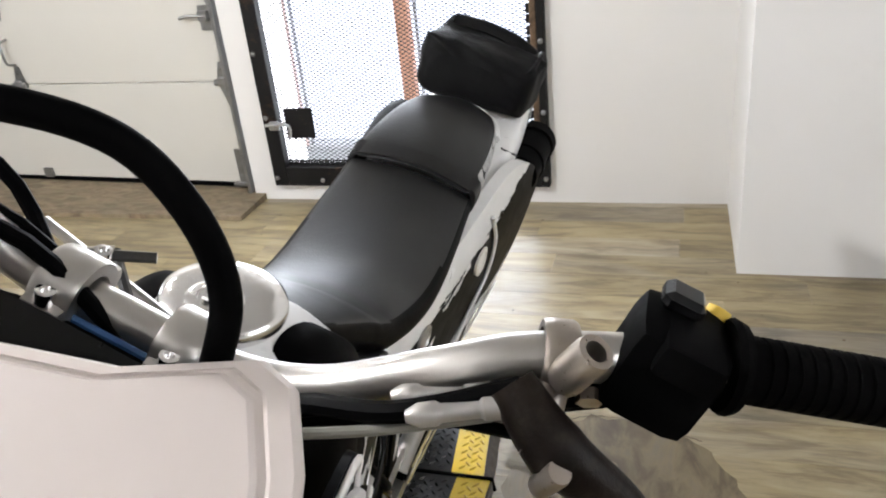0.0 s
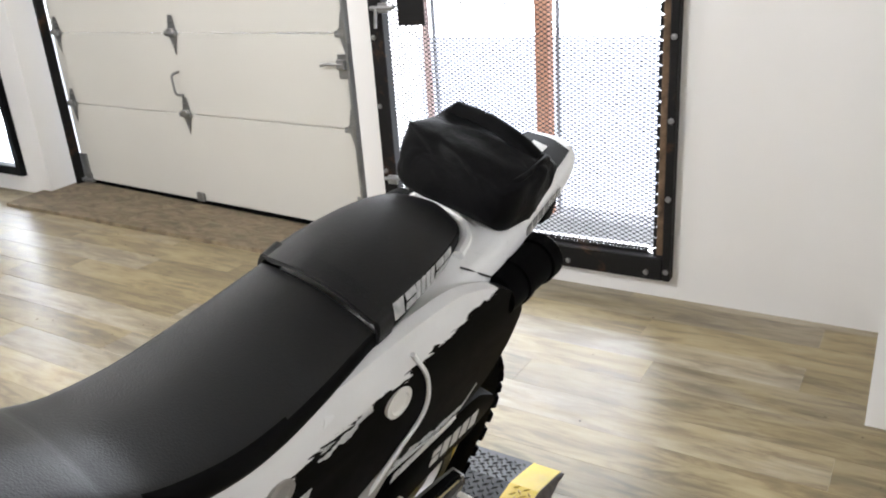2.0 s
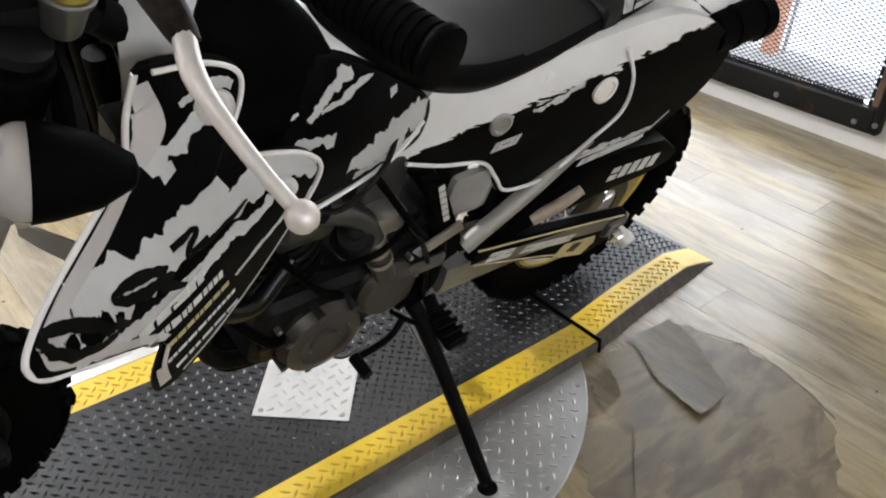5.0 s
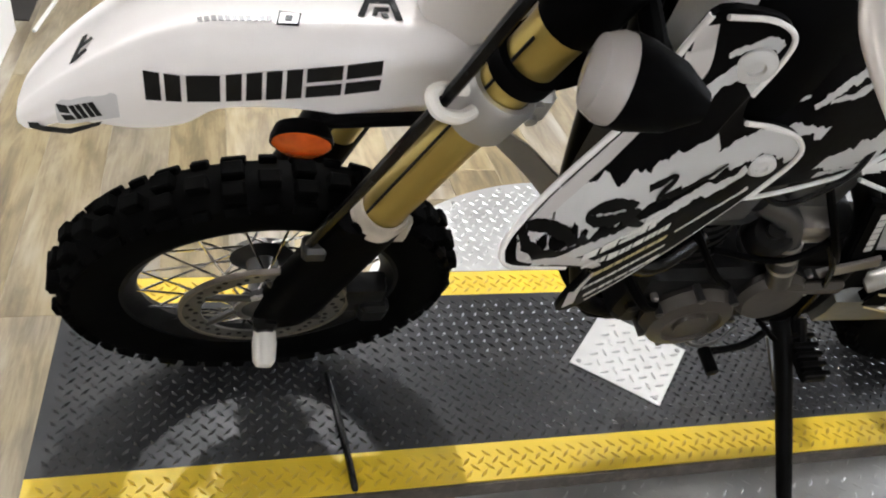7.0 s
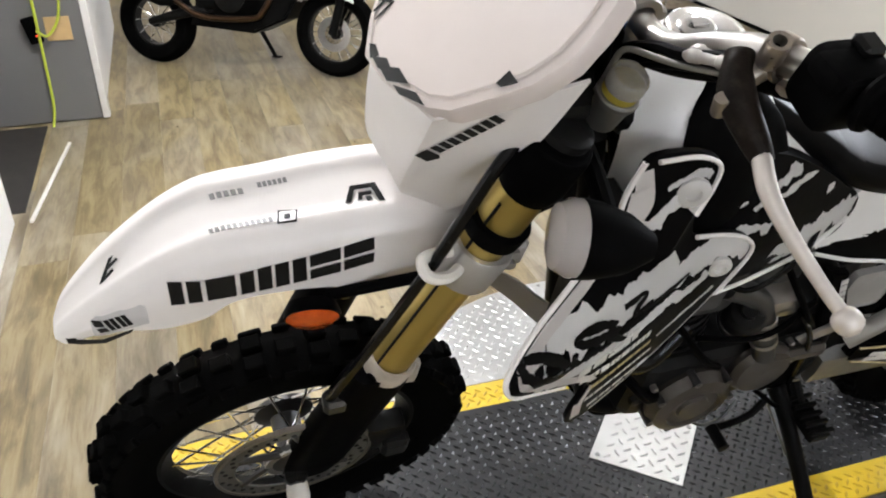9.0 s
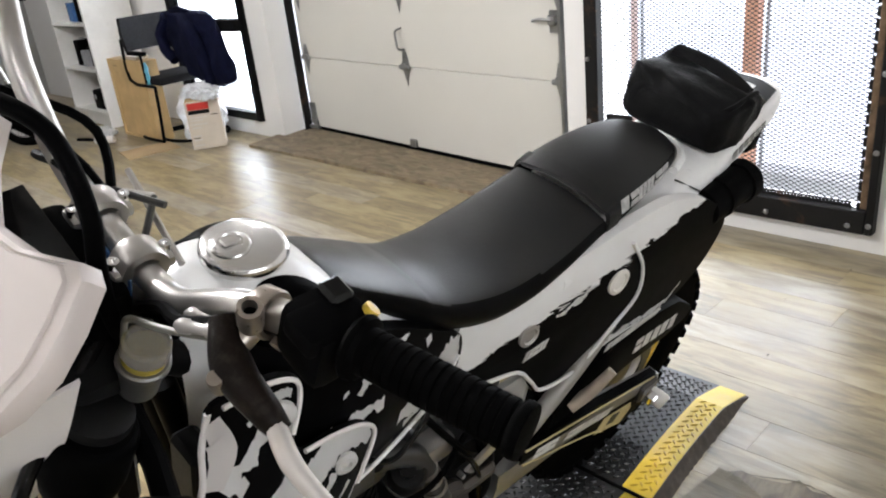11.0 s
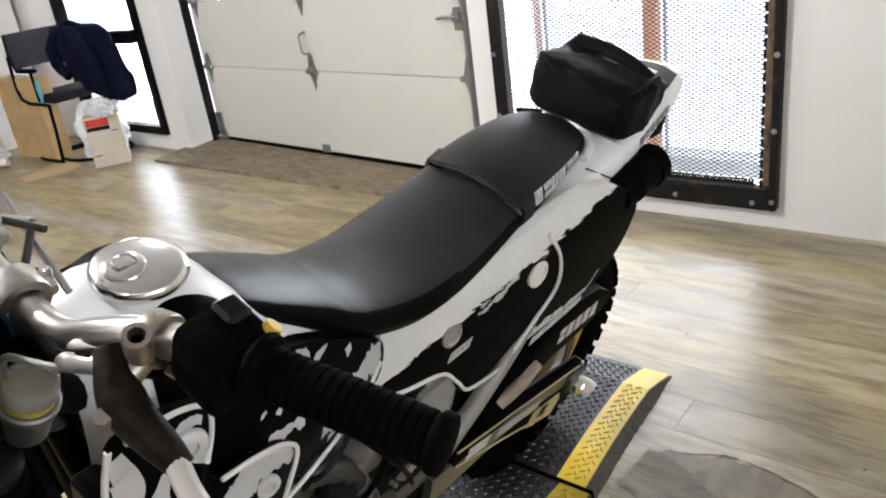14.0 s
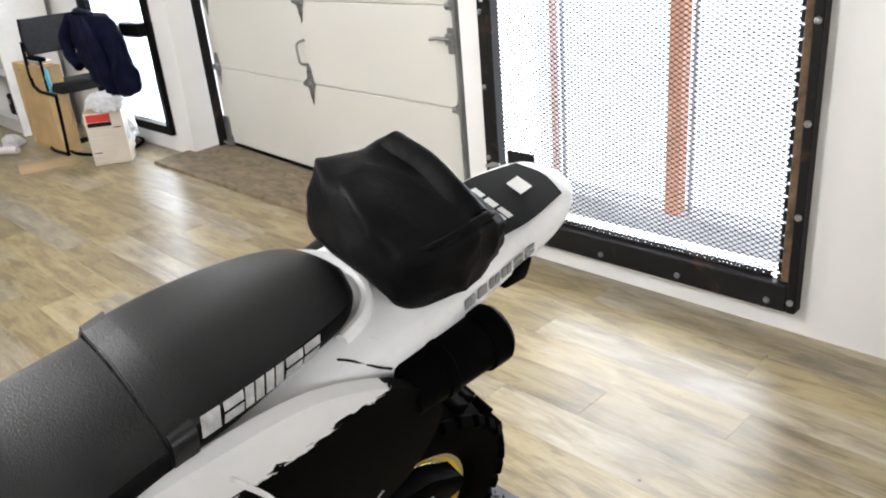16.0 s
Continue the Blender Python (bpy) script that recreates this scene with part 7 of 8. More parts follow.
bp("spark_lead", tube([(0.09, 0.6, 0.74), (0.118, 0.64, 0.74), (0.112, 0.7, 0.79), (0.08, 0.74, 0.82)], 0.0042, 8), BLACK_GLOSS)
bp("vent_hose", tube([(0.1, 0.8, 0.62), (0.118, 0.83, 0.58), (0.115, 0.87, 0.5), (0.112, 0.9, 0.38)], 0.005, 8), BLACK_GLOSS)
bp("vent_hose", tube([(0.11, 0.68, 0.36), (0.13, 0.72, 0.335), (0.125, 0.77, 0.33), (0.11, 0.8, 0.36)], 0.0032, 8), CAST)
bp("engine_bracket", slab([(0.83, 0.545), (0.92, 0.585), (0.935, 0.56), (0.85, 0.525)], 0.006, basis((0.106, 0, 0), (0, 1, 0), (0, 0, 1)), 0.001), ALU, label="bare alloy engine bracket")
bp("float_bowl", box((0.055, 0.06, 0.045), (0.075, 0.765, 0.635), 0.01, 2), ALU, label="alloy carburettor bowl")
bp("drain_bolt", lathe([(0.0, 0), (0.012, 0), (0.012, 0.01), (0.0, 0.012)], (0.095, 0.572, 0.43), (1, 0, 0), 6), DARK_CAST)
shift = tube([(0.12, 0.86, 0.36), (0.135, 0.82, 0.335), (0.14, 0.75, 0.325)], 0.007, 10)
lathe([(0.0, 0), (0.0115, 0), (0.0115, 0.045), (0.0, 0.046)], (0.135, 0.745, 0.325), (1, 0, 0.05), 14, shift)
bp("shift_lever", shift, STEEL, label="black shift lever with a rubber peg")
for s in (1, -1):
    peg = box((0.09, 0.045, 0.02), (0.165 * s, 0.93, 0.335), 0.004)
    tube([(0.1 * s, 0.93, 0.36), (0.14 * s, 0.93, 0.335)], 0.014, 10, peg)
    peg_ob = bp("footpeg", peg, STEEL, label="black toothed footpeg")
    for k in range(5):
        bp("peg_tooth", box((0.008, 0.05, 0.01), ((0.13 + k * 0.018) * s, 0.93, 0.349), 0.001), STEEL, peg_ob)
    passenger = tube([(0.112 * s, 1.13, 0.5), (0.128 * s, 1.165, 0.535), (0.14 * s, 1.2, 0.58)], [0.014, 0.013, 0.01], 12)
    bp("folded_passenger_peg", passenger, TAN_CAST, label="folded alloy passenger peg")
stand = tube([(0.1, 0.89, 0.36), (0.15, 0.9, 0.325), (0.29, 0.915, 0.215), (0.41, 0.925, 0.121)], [0.018, 0.016, 0.0145, 0.0135], 12)
lathe([(0.0, -0.006), (0.019, -0.006), (0.022, -0.002), (0.019, 0.004), (0.0, 0.005)], (0.416, 0.926, 0.1135), (-0.342, 0, 0.94), 18, stand)
bp("side_stand", stand, STEEL, label="black steel side stand")
bp("stand_spring", tube([(0.12, 0.88, 0.33), (0.2, 0.9, 0.27)], 0.006, 8), CAST)

# swingarm and chain
for s in (1, -1):
    arm = bmesh.new()
    loops = []
    for y, z, h in ((0.93, 0.42, 0.035), (1.1, 0.41, 0.033), (1.3, 0.385, 0.028), (1.46, 0.345, 0.026), (1.53, 0.325, 0.024)):
        loops.append([(s * 0.105 + 0.014, y, z - h), (s * 0.105 + 0.017, y, z), (s * 0.105 + 0.014, y, z + h), (s * 0.105 - 0.014, y, z + h), (s * 0.105 - 0.014, y, z - h)])
    rings(arm, loops)
    bp("swingarm", arm, DULL_ALU, label="bare aluminium swingarm")
bp("axle_block", box((0.02, 0.07, 0.05), (0.122, 1.475, 0.335), 0.006), CAST)
bp("rear_axle_nut", lathe([(0.0, 0), (0.02, 0), (0.02, 0.016), (0.012, 0.026), (0.0, 0.026)], (0.13, 1.475, RR_), (1, 0, 0), 6), CHROME)
bp("swingarm_bobbin", lathe([(0.0, 0), (0.012, 0), (0.014, 0.006), (0.02, 0.03), (0.021, 0.045), (0.018, 0.052), (0.0, 0.053)], (0.12, 1.49, 0.325), (1, 0.1, -0.25), 20), WHITE_NYLON, label="white nylon swingarm bobbin")
guard = bmesh.new()
rings(guard, [[(0.07, y, z - h), (0.108, y, z - h), (0.112, y, z + h * 0.6), (0.105, y, z + h), (0.07, y, z + h)] for y, z, h in ((1.08, 0.49, 0.03), (1.2, 0.52, 0.05), (1.35, 0.54, 0.06), (1.5, 0.53, 0.05), (1.575, 0.515, 0.018))])
guard_ob = bp("chain_guard", guard, BLACK_PLASTIC, label="black chain guard with pale marks")
bp("guard_mark", blocks(5, 0.034, 0.034, 0.1, 0.66, 0.001, basis((0.1128, 1.335, 0.524), (0, 1, -0.06), (-0.05, 0.05, 1)), 14), GREY_INK, guard_ob)
cgd = slab([(0.985, 0.44), (0.985, 0.49), (1.25, 0.43), (1.51, 0.365), (1.555, 0.31), (1.5, 0.27), (1.42, 0.25), (1.3, 0.3), (1.25, 0.335), (1.04, 0.415)], 0.02, basis((0.1, 0, 0), (0, 1, 0), (0, 0, 1)), 0.004)
cg_ob = bp("chain_guide", cgd, BLACK_PLASTIC, label="black chain guide with pale decals")
bp("guide_edge", tube([(0.124, 0.99, 0.485), (0.125, 1.25, 0.426), (0.124, 1.49, 0.366)], 0.0022, 8), YELLOW_INK, cg_ob)
bp("guide_edge", tube([(0.124, 0.995, 0.44), (0.124, 1.05, 0.42), (0.124, 1.25, 0.342), (0.124, 1.31, 0.306)], 0.0018, 8), YELLOW_INK, cg_ob)
bp("guide_mark", blocks(3, 0.026, 0.026, 0.15, 0.76, 0.001, basis((0.1215, 1.03, 0.428), (0, 1, -0.25), (0, 0.22, 1)), 4), WHITE_INK, cg_ob)
bp("guide_mark", blocks(7, 0.022, 0.026, 0.4, 0.78, 0.001, basis((0.1215, 1.135, 0.402), (0, 1, -0.25), (0, 0.22, 1)), 8), GREY_INK, cg_ob)
bp("guide_patch", slab([(1.28, 0.315), (1.4, 0.268), (1.43, 0.3), (1.42, 0.325), (1.3, 0.352)], 0.001, basis((0.121, 0, 0), (0, 1, 0), (0, 0, 1))), YELLOW_INK, cg_ob)
bp("guide_patch_mark", slab([(1.325, 0.315), (1.355, 0.302), (1.375, 0.325), (1.34, 0.337)], 0.0016, basis((0.121, 0, 0), (0, 1, 0), (0, 0, 1))), BLACK_INK, cg_ob)
chain = bmesh.new()
for (ya, za), (yb, zb) in (((0.8, 0.5), (1.47, 0.428)), ((0.8, 0.44), (1.47, 0.222))):
    n = 44
    for k in range(n):
        y, z = ya + (yb - ya) * k / n, za + (zb - za) * k / n
        box((0.018, 0.0125, 0.011), (0.066, y, z), 0.0, bm=chain)
bp("chain", chain, GREASE, label="oily drive chain", smooth=0)
bp("rear_shock", tube([(0, 0.95, 0.75), (0, 1.0, 0.5), (0, 1.02, 0.4)], 0.03, 14), CAST)
bp("inner_fender", loft([half_loop(0.075, 0.66, 0.6, 1.12), half_loop(0.08, 0.74, 0.68, 1.22), half_loop(0.08, 0.82, 0.77, 1.36), half_loop(0.078, 0.9, 0.86, 1.5)], 4, 4, thick=0.003), BLACK_PLASTIC)

# ---------- tail bag ----------
bag = bmesh.new()
rows = []
for y, xl, xr, zb, zl, zm, zr in ((1.386, -0.092, 0.058, 0.985, 1.04, 1.036, 1.018), (1.394, -0.11, 0.078, 0.972, 1.056, 1.052, 1.034), (1.42, -0.118, 0.09, 0.964, 1.066, 1.062, 1.044), (1.47, -0.116, 0.093, 0.965, 1.07, 1.062, 1.052), (1.512, -0.11, 0.093, 0.968, 1.08, 1.064, 1.056), (1.522, -0.104, 0.092, 0.97, 1.08, 1.062, 1.055), (1.538, -0.098, 0.088, 0.972, 1.058, 1.05, 1.046), (1.552, -0.09, 0.08, 0.978, 1.024, 1.022, 1.016)):
    rows.append([(xr - 0.006, y, zb), (xr + 0.002, y, (zb + zr) / 2 - 0.01), (xr - 0.001, y, zr - 0.012), (xr - 0.008, y, zr), (xr * 0.5, y, (zr + zm) / 2 + 0.004), (-0.01, y, zm + 0.004), (xl * 0.6, y, (zl + zm) / 2 + 0.003), (xl + 0.01, y, zl), (xl, y, zl - 0.012), (xl - 0.004, y, (zb + zl) / 2), (xl + 0.006, y, zb), (-0.01, y, zb - 0.006)])
loft(rows, 5, 6, bag, closed=True)
for v in bag.verts:
    p = v.co.copy()
    fold = 1 - abs(noise.noise(Vector((p.x * 9 + p.z * 16, p.y * 11, p.z * 7)))) * 3.2
    n = noise.noise(p * 14) * 0.004 + max(0, fold) ** 2 * 0.0045 + noise.noise(p * 38 + Vector((3, 1, 2))) * 0.0018
    v.co += Vector((n if p.x > 0 else -n, -n if p.y < 1.45 else n * 0.5, n if p.z > 1.0 else -n * 0.3))
bag_ob = thing("tail_bag", "slumped black coated-cloth tail bag strapped on the tail", "bag", BIKE)
part("body", bag, BAG, bag_ob, smooth=70)
rim = [(xr - 0.012, y, zr + 0.004) for y, xr, zr in ((1.4, 0.076, 1.034), (1.43, 0.09, 1.045), (1.47, 0.092, 1.053), (1.51, 0.091, 1.057), (1.53, 0.086, 1.052))]
part("rolled_edge", tube(rim, [0.003, 0.0055, 0.0045, 0.006, 0.0035], 8), BAG, bag_ob, "rolled cloth edge")
part("closing_flap", loft([[(-0.095, y, zl + 0.002), (-0.03, y + 0.004, zm + 0.011), (0.03, y - 0.003, zm + 0.005), (0.07, y, zr + 0.003)] for y, zl, zm, zr in ((1.488, 1.07, 1.062, 1.053), (1.5, 1.082, 1.073, 1.061), (1.513, 1.085, 1.077, 1.063), (1.524, 1.08, 1.068, 1.056))], 5, 4, thick=0.003), BAG, bag_ob, "folded closing flap")


# ---------- clutter by the window ----------
def quad_pose(a, b):
    """A pose at a with x towards b on the floor."""
    d = Vector((b[0] - a[0], b[1] - a[1], 0))
    return basis((a[0], a[1], 0.0046), d, (-d.y, d.x, 0))


carton = thing("carton", "upright printed carton with a red band, beside the window", "box", quad_pose((-4.705, 2.848), (-4.577, 3.05)))
part("body", box((0.239, 0.155, 0.35), (0.1195, 0.0775, 0.176), 0.003), BOX_PRINT, carton)
part("red_band", box((0.15, 0.002, 0.05), (0.09, -0.0006, 0.315), 0.0), RED_PRINT, carton, "red printed band", 0)
part("dark_band", box((0.15, 0.002, 0.028), (0.09, -0.0007, 0.273), 0.0), BLACK_INK, carton, "black printed band", 0)
for w_, x_, z_ in ((0.13, 0.085, 0.235), (0.09, 0.07, 0.215), (0.12, 0.08, 0.185), (0.07, 0.06, 0.16), (0.06, 0.05, 0.1), (0.05, 0.045, 0.085), (0.06, 0.05, 0.07), (0.07, 0.055, 0.03), (0.05, 0.2, 0.245)):
    part("text_bar", box((w_, 0.002, 0.006), (x_ - 0.005, -0.0006, z_), 0.0), GREY_INK if w_ != 0.05 else BLACK_INK, carton, smooth=0)
part("side_picture", box((0.002, 0.09, 0.14), (0.2396, 0.08, 0.21), 0.0), GREY_PLASTIC, carton, "grey printed side picture", 0)
part("flap", box((0.115, 0.15, 0.003), (0.06, 0.078, 0.3535), 0.0, m=pose(0, 0, 0, 0, 0, 0)), CARD, carton, smooth=0)

cabinet = thing("wooden_cabinet", "bare pine cabinet carcass with a recessed front panel", "cabinet", pose(-5.86, 2.845, 0.0046))
for nm, sz, at in (("side", (0.018, 0.13, 0.62), (0.009, 0.065, 0.31)), ("side", (0.018, 0.13, 0.62), (0.601, 0.065, 0.31)), ("top", (0.57, 0.13, 0.018), (0.305, 0.065, 0.611)), ("bottom", (0.57, 0.13, 0.018), (0.305, 0.065, 0.01)),
                   ("top_rail", (0.57, 0.016, 0.07), (0.305, 0.01, 0.566)), ("front_panel", (0.57, 0.008, 0.51), (0.305, 0.014, 0.275)), ("back_panel", (0.57, 0.006, 0.58), (0.305, 0.125, 0.31))):
    part(nm, box(sz, at, 0.0015), PINE, cabinet)
part("label_bar", box((0.07, 0.002, 0.012), (0.13, 0.0015, 0.57)), CARD, cabinet, smooth=0)
papers = thing("paper_stack", "small stack of white papers on the pine cabinet", "papers", pose(-5.5, 2.91, 0.6256))
for k in range(4):
    part("sheet", box((0.3 - 0.01 * k, 0.1, 0.006), (0.006 * k, 0.002 * k, 0.0031 + 0.0066 * k), 0.0), SATIN_WHITE if k % 2 else CARD, papers, smooth=0)
glove_bm = loft([[(0.02, 0, 0.005), (0.0, 0.018, 0.008), (-0.02, 0, 0.005), (0.0, -0.018, 0.004)], [(0.034, 0.0, -0.04), (0.002, 0.022, -0.04), (-0.03, 0, -0.042), (0.0, -0.022, -0.04)], [(0.045, 0, -0.1), (0.004, 0.02, -0.1), (-0.035, 0, -0.1), (0.0, -0.02, -0.1)], [(0.02, 0, -0.17), (0.004, 0.012, -0.175), (-0.012, 0, -0.168), (0.0, -0.012, -0.17)]], 3, 4, closed=True)
for v in glove_bm.verts:
    v.co.x += noise.noise(v.co * 30) * 0.012
    v.co.y += noise.noise(v.co * 26 + Vector((4, 2, 1))) * 0.01
solid("rubber_glove", glove_bm, CYAN_GLOVE, "light blue rubber glove hanging on the pine cabinet", "glove", pose(-5.228, 2.86, 0.61))
solid("cardboard_sheet", slab([(-5.25, 2.52), (-4.95, 2.458), (-4.9, 2.84), (-5.2, 2.9)], 0.006, pose(0, 0, 0.0047)), CARD, "flat piece of brown cardboard on the floor", "cardboard", smooth=0)
roll = lathe([(0.012, 0), (0.028, 0), (0.028, 0.16), (0.012, 0.16), (0.012, 0)], (-5.77, 2.56, 0.033), (0.8, 0.6, 0), 20)
solid("paper_roll", roll, SATIN_WHITE, "small white paper roll lying on the floor", "roll")
tool_bm = tube([(-6.05, 2.52, 0.018), (-5.95, 2.56, 0.02), (-5.85, 2.6, 0.016)], [0.012, 0.014, 0.009], 10)
solid("hand_tool", tool_bm, BLACK_PLASTIC, "black hand tool lying on the floor", "tool")


def crumple(rx, ry, rz, seed, amount=0.3):
    """A crumpled lump that stands on z = 0."""
    bm = bmesh.new()
    bmesh.ops.create_icosphere(bm, subdivisions=4, radius=1.0)
    off = Vector((seed * 3.1, seed * 1.7, seed))
    for v in bm.verts:
        p = v.co.normalized()
        k = 1 + amount * (abs(noise.noise(p * 2.3 + off)) * 1.6 - 0.4) + amount * 0.5 * abs(noise.noise(p * 6 + off))
        v.co = Vector((p.x * rx * k, p.y * ry * k, max(0.0, rz * 0.75 + p.z * rz * k)))
    return bm


solid("plastic_bag", crumple(0.15, 0.09, 0.07, 3), PLASTIC_BAG, "crumpled clear plastic bag on top of the carton", "plastic bag", pose(-4.68, 3.0, 0.36), smooth=20)
solid("plastic_bag", crumple(0.22, 0.15, 0.24, 5), PLASTIC_BAG, "big crumpled clear plastic bag on the floor behind the carton", "plastic bag", pose(-5.0, 3.12, 0.0048), smooth=20)
solid("plastic_bag", crumple(0.09, 0.07, 0.05, 8), PLASTIC_BAG, "small crumpled clear plastic bag on the floor", "plastic bag", pose(-5.95, 2.72, 0.0048), smooth=20)

chair = thing("office_chair", "black cantilever office chair by the window, jacket over it", "chair", pose(-5.3, 3.08, 0.0046))
part("backrest", loft([[(-0.2, -0.22, 0.68), (-0.23, 0, 0.68), (-0.2, 0.22, 0.68)], [(-0.21, -0.23, 0.8), (-0.24, 0, 0.8), (-0.21, 0.23, 0.8)], [(-0.22, -0.22, 0.93), (-0.25, 0, 0.93), (-0.22, 0.22, 0.93)]], 4, 4, thick=0.035), BLACK_CLOTH, chair)
part("seat", box((0.42, 0.42, 0.06), (0.03, 0, 0.47), 0.022, 2), BLACK_CLOTH, chair)
part("frame", tube([(-0.2, -0.235, 0.78), (-0.2, -0.235, 0.47), (0.16, -0.235, 0.44), (0.2, -0.235, 0.4), (0.14, -0.235, 0.03), (0.1, -0.235, 0.014), (-0.2, -0.235, 0.014), (-0.24, -0.1, 0.014), (-0.24, 0.1, 0.014), (-0.2, 0.235, 0.014), (0.1, 0.235, 0.014), (0.14, 0.235, 0.03), (0.2, 0.235, 0.4), (0.16, 0.235, 0.44), (-0.2, 0.235, 0.47), (-0.2, 0.235, 0.78)], 0.012, 10, smooth=True, steps=3), STEEL, chair)
part("floor_ring", tube([(0.12 + 0.3 * math.cos(a), 0.05 + 0.24 * math.sin(a), 0.014) for a in [2 * math.pi * k / 16 for k in range(17)]], 0.012, 8, steps=2), STEEL, chair)
for s in (1, -1):
    part("armrest", box((0.26, 0.045, 0.03), (0.02, 0.235 * s, 0.68), 0.012, 2), BLACK_PLASTIC, chair)
    part("arm_post", tube([(0.08, 0.235 * s, 0.46), (0.08, 0.235 * s, 0.67)], 0.011, 8), STEEL, chair)

coat = bmesh.new()
rows = []
for z, xl, xr, th in ((0.955, -0.1, 0.28, 0.03), (0.94, -0.24, 0.42, 0.06), (0.85, -0.3, 0.5, 0.08), (0.74, -0.26, 0.56, 0.09), (0.62, -0.14, 0.6, 0.09), (0.52, 0.0, 0.6, 0.08), (0.45, 0.2, 0.56, 0.05), (0.42, 0.3, 0.46, 0.02)):
    n = 16
    rows.append([((xl + xr) / 2 + (xr - xl) / 2 * math.cos(a), th * math.sin(a), z) for a in [2 * math.pi * k / n for k in range(n)]])
loft(rows, 3, 5, coat, closed=True)
for v in coat.verts:
    p = v.co.copy()
    f = math.sin(p.x * 34 + 4 * noise.noise(p * 5)) * 0.5 + noise.noise(p * 11)
    v.co.y += f * 0.024
    v.co.x += noise.noise(p * 9 + Vector((5, 0, 2))) * 0.03
    v.co.z += noise.noise(p * 8 + Vector((1, 7, 2))) * 0.02
jacket = thing("navy_jacket", "dark navy blue jacket draped over the office chair", "jacket", pose(-5.06, 3.14, 0.0))
part("body", coat, NAVY, jacket, smooth=60)
for run_, wide in (([(0.16, -0.075, 0.93), (0.3, -0.1, 0.84), (0.4, -0.105, 0.68), (0.45, -0.1, 0.53), (0.44, -0.085, 0.44)], [0.03, 0.052, 0.05, 0.044, 0.036]), ([(-0.1, -0.06, 0.92), (-0.17, -0.085, 0.8), (-0.14, -0.09, 0.68), (-0.05, -0.085, 0.6)], [0.03, 0.045, 0.042, 0.034])):
    sleeve = tube(run_, wide, 14)
    for v in sleeve.verts:
        q = v.co.copy()
        v.co += Vector((noise.noise(q * 16), noise.noise(q * 13 + Vector((4, 1, 0))), noise.noise(q * 15 + Vector((0, 3, 9))))) * 0.014
    part("sleeve", sleeve, NAVY, jacket, smooth=60)
part("collar", tube([(-0.08, -0.03, 0.945), (0.08, -0.05, 0.972), (0.24, -0.03, 0.945)], [0.016, 0.024, 0.016], 10), NAVY, jacket, smooth=60)

shelf = thing("shelf_unit", "white open shelf unit holding black cases", "shelf", pose(-6.95, 2.88, 0.0046))
part("side_panel", box((0.03, 0.42, 1.9), (0.735, 0.21, 0.95), 0.002), TRIM, shelf)
part("side_panel", box((0.03, 0.42, 1.9), (0.015, 0.21, 0.95), 0.002), TRIM, shelf)
part("back_panel", box((0.69, 0.01, 1.88), (0.375, 0.41, 0.95)), TRIM, shelf, smooth=0)
for z in (0.12, 0.49, 0.87, 1.25, 1.88):
    part("shelf_board", box((0.688, 0.4, 0.024), (0.375, 0.2, z), 0.002), TRIM, shelf)
part("kick_board", box((0.688, 0.016, 0.1), (0.375, 0.03, 0.055), 0.002), TRIM, shelf)
case = thing("tool_case", "black plastic tool case on the lowest shelf", "case", pose(-6.42, 3.03, 0.1368), group="tool cases")
part("body", box((0.32, 0.2, 0.17), (0, 0, 0.086), 0.02, 2), BLACK_PLASTIC, case)
part("handle", tube([(-0.06, -0.02, 0.165), (-0.05, -0.02, 0.195), (0.05, -0.02, 0.195), (0.06, -0.02, 0.165)], 0.008, 8), BLACK_PLASTIC, case)
for dx in (-0.1, 0.1):
    part("latch", box((0.03, 0.008, 0.04), (dx, -0.102, 0.11), 0.002), GREY_PLASTIC, case)
for bx, by, bz, w_, h_, mt, lb in ((-6.4, 3.02, 0.507, 0.12, 0.2, BLACK_PLASTIC, "black plastic container on the shelf"), (-6.56, 3.0, 0.507, 0.1, 0.14, GREY_PLASTIC, "grey plastic container on the shelf"), (-6.72, 3.02, 0.507, 0.11, 0.22, BLACK_PLASTIC, "tall black container on the shelf"), (-6.42, 3.0, 0.887, 0.1, 0.2, BLACK_PLASTIC, "black container on the upper shelf"), (-6.6, 3.0, 0.887, 0.12, 0.16, BLUE_TINT, "blue container on the upper shelf")):
    tub = thing("container", lb, "container", pose(bx, by, bz), group="shelf containers")
    part("body", box((w_, 0.13, h_), (0, 0, h_ / 2), 0.012, 2), mt, tub)
    part("cap", lathe([(0.0, 0), (0.022, 0), (0.022, 0.02), (0.0, 0.022)], (0.0, 0.0, h_ - 0.001), (0, 0, 1), 16), GREY_PLASTIC if mt is not GREY_PLASTIC else BLACK_PLASTIC, tub)


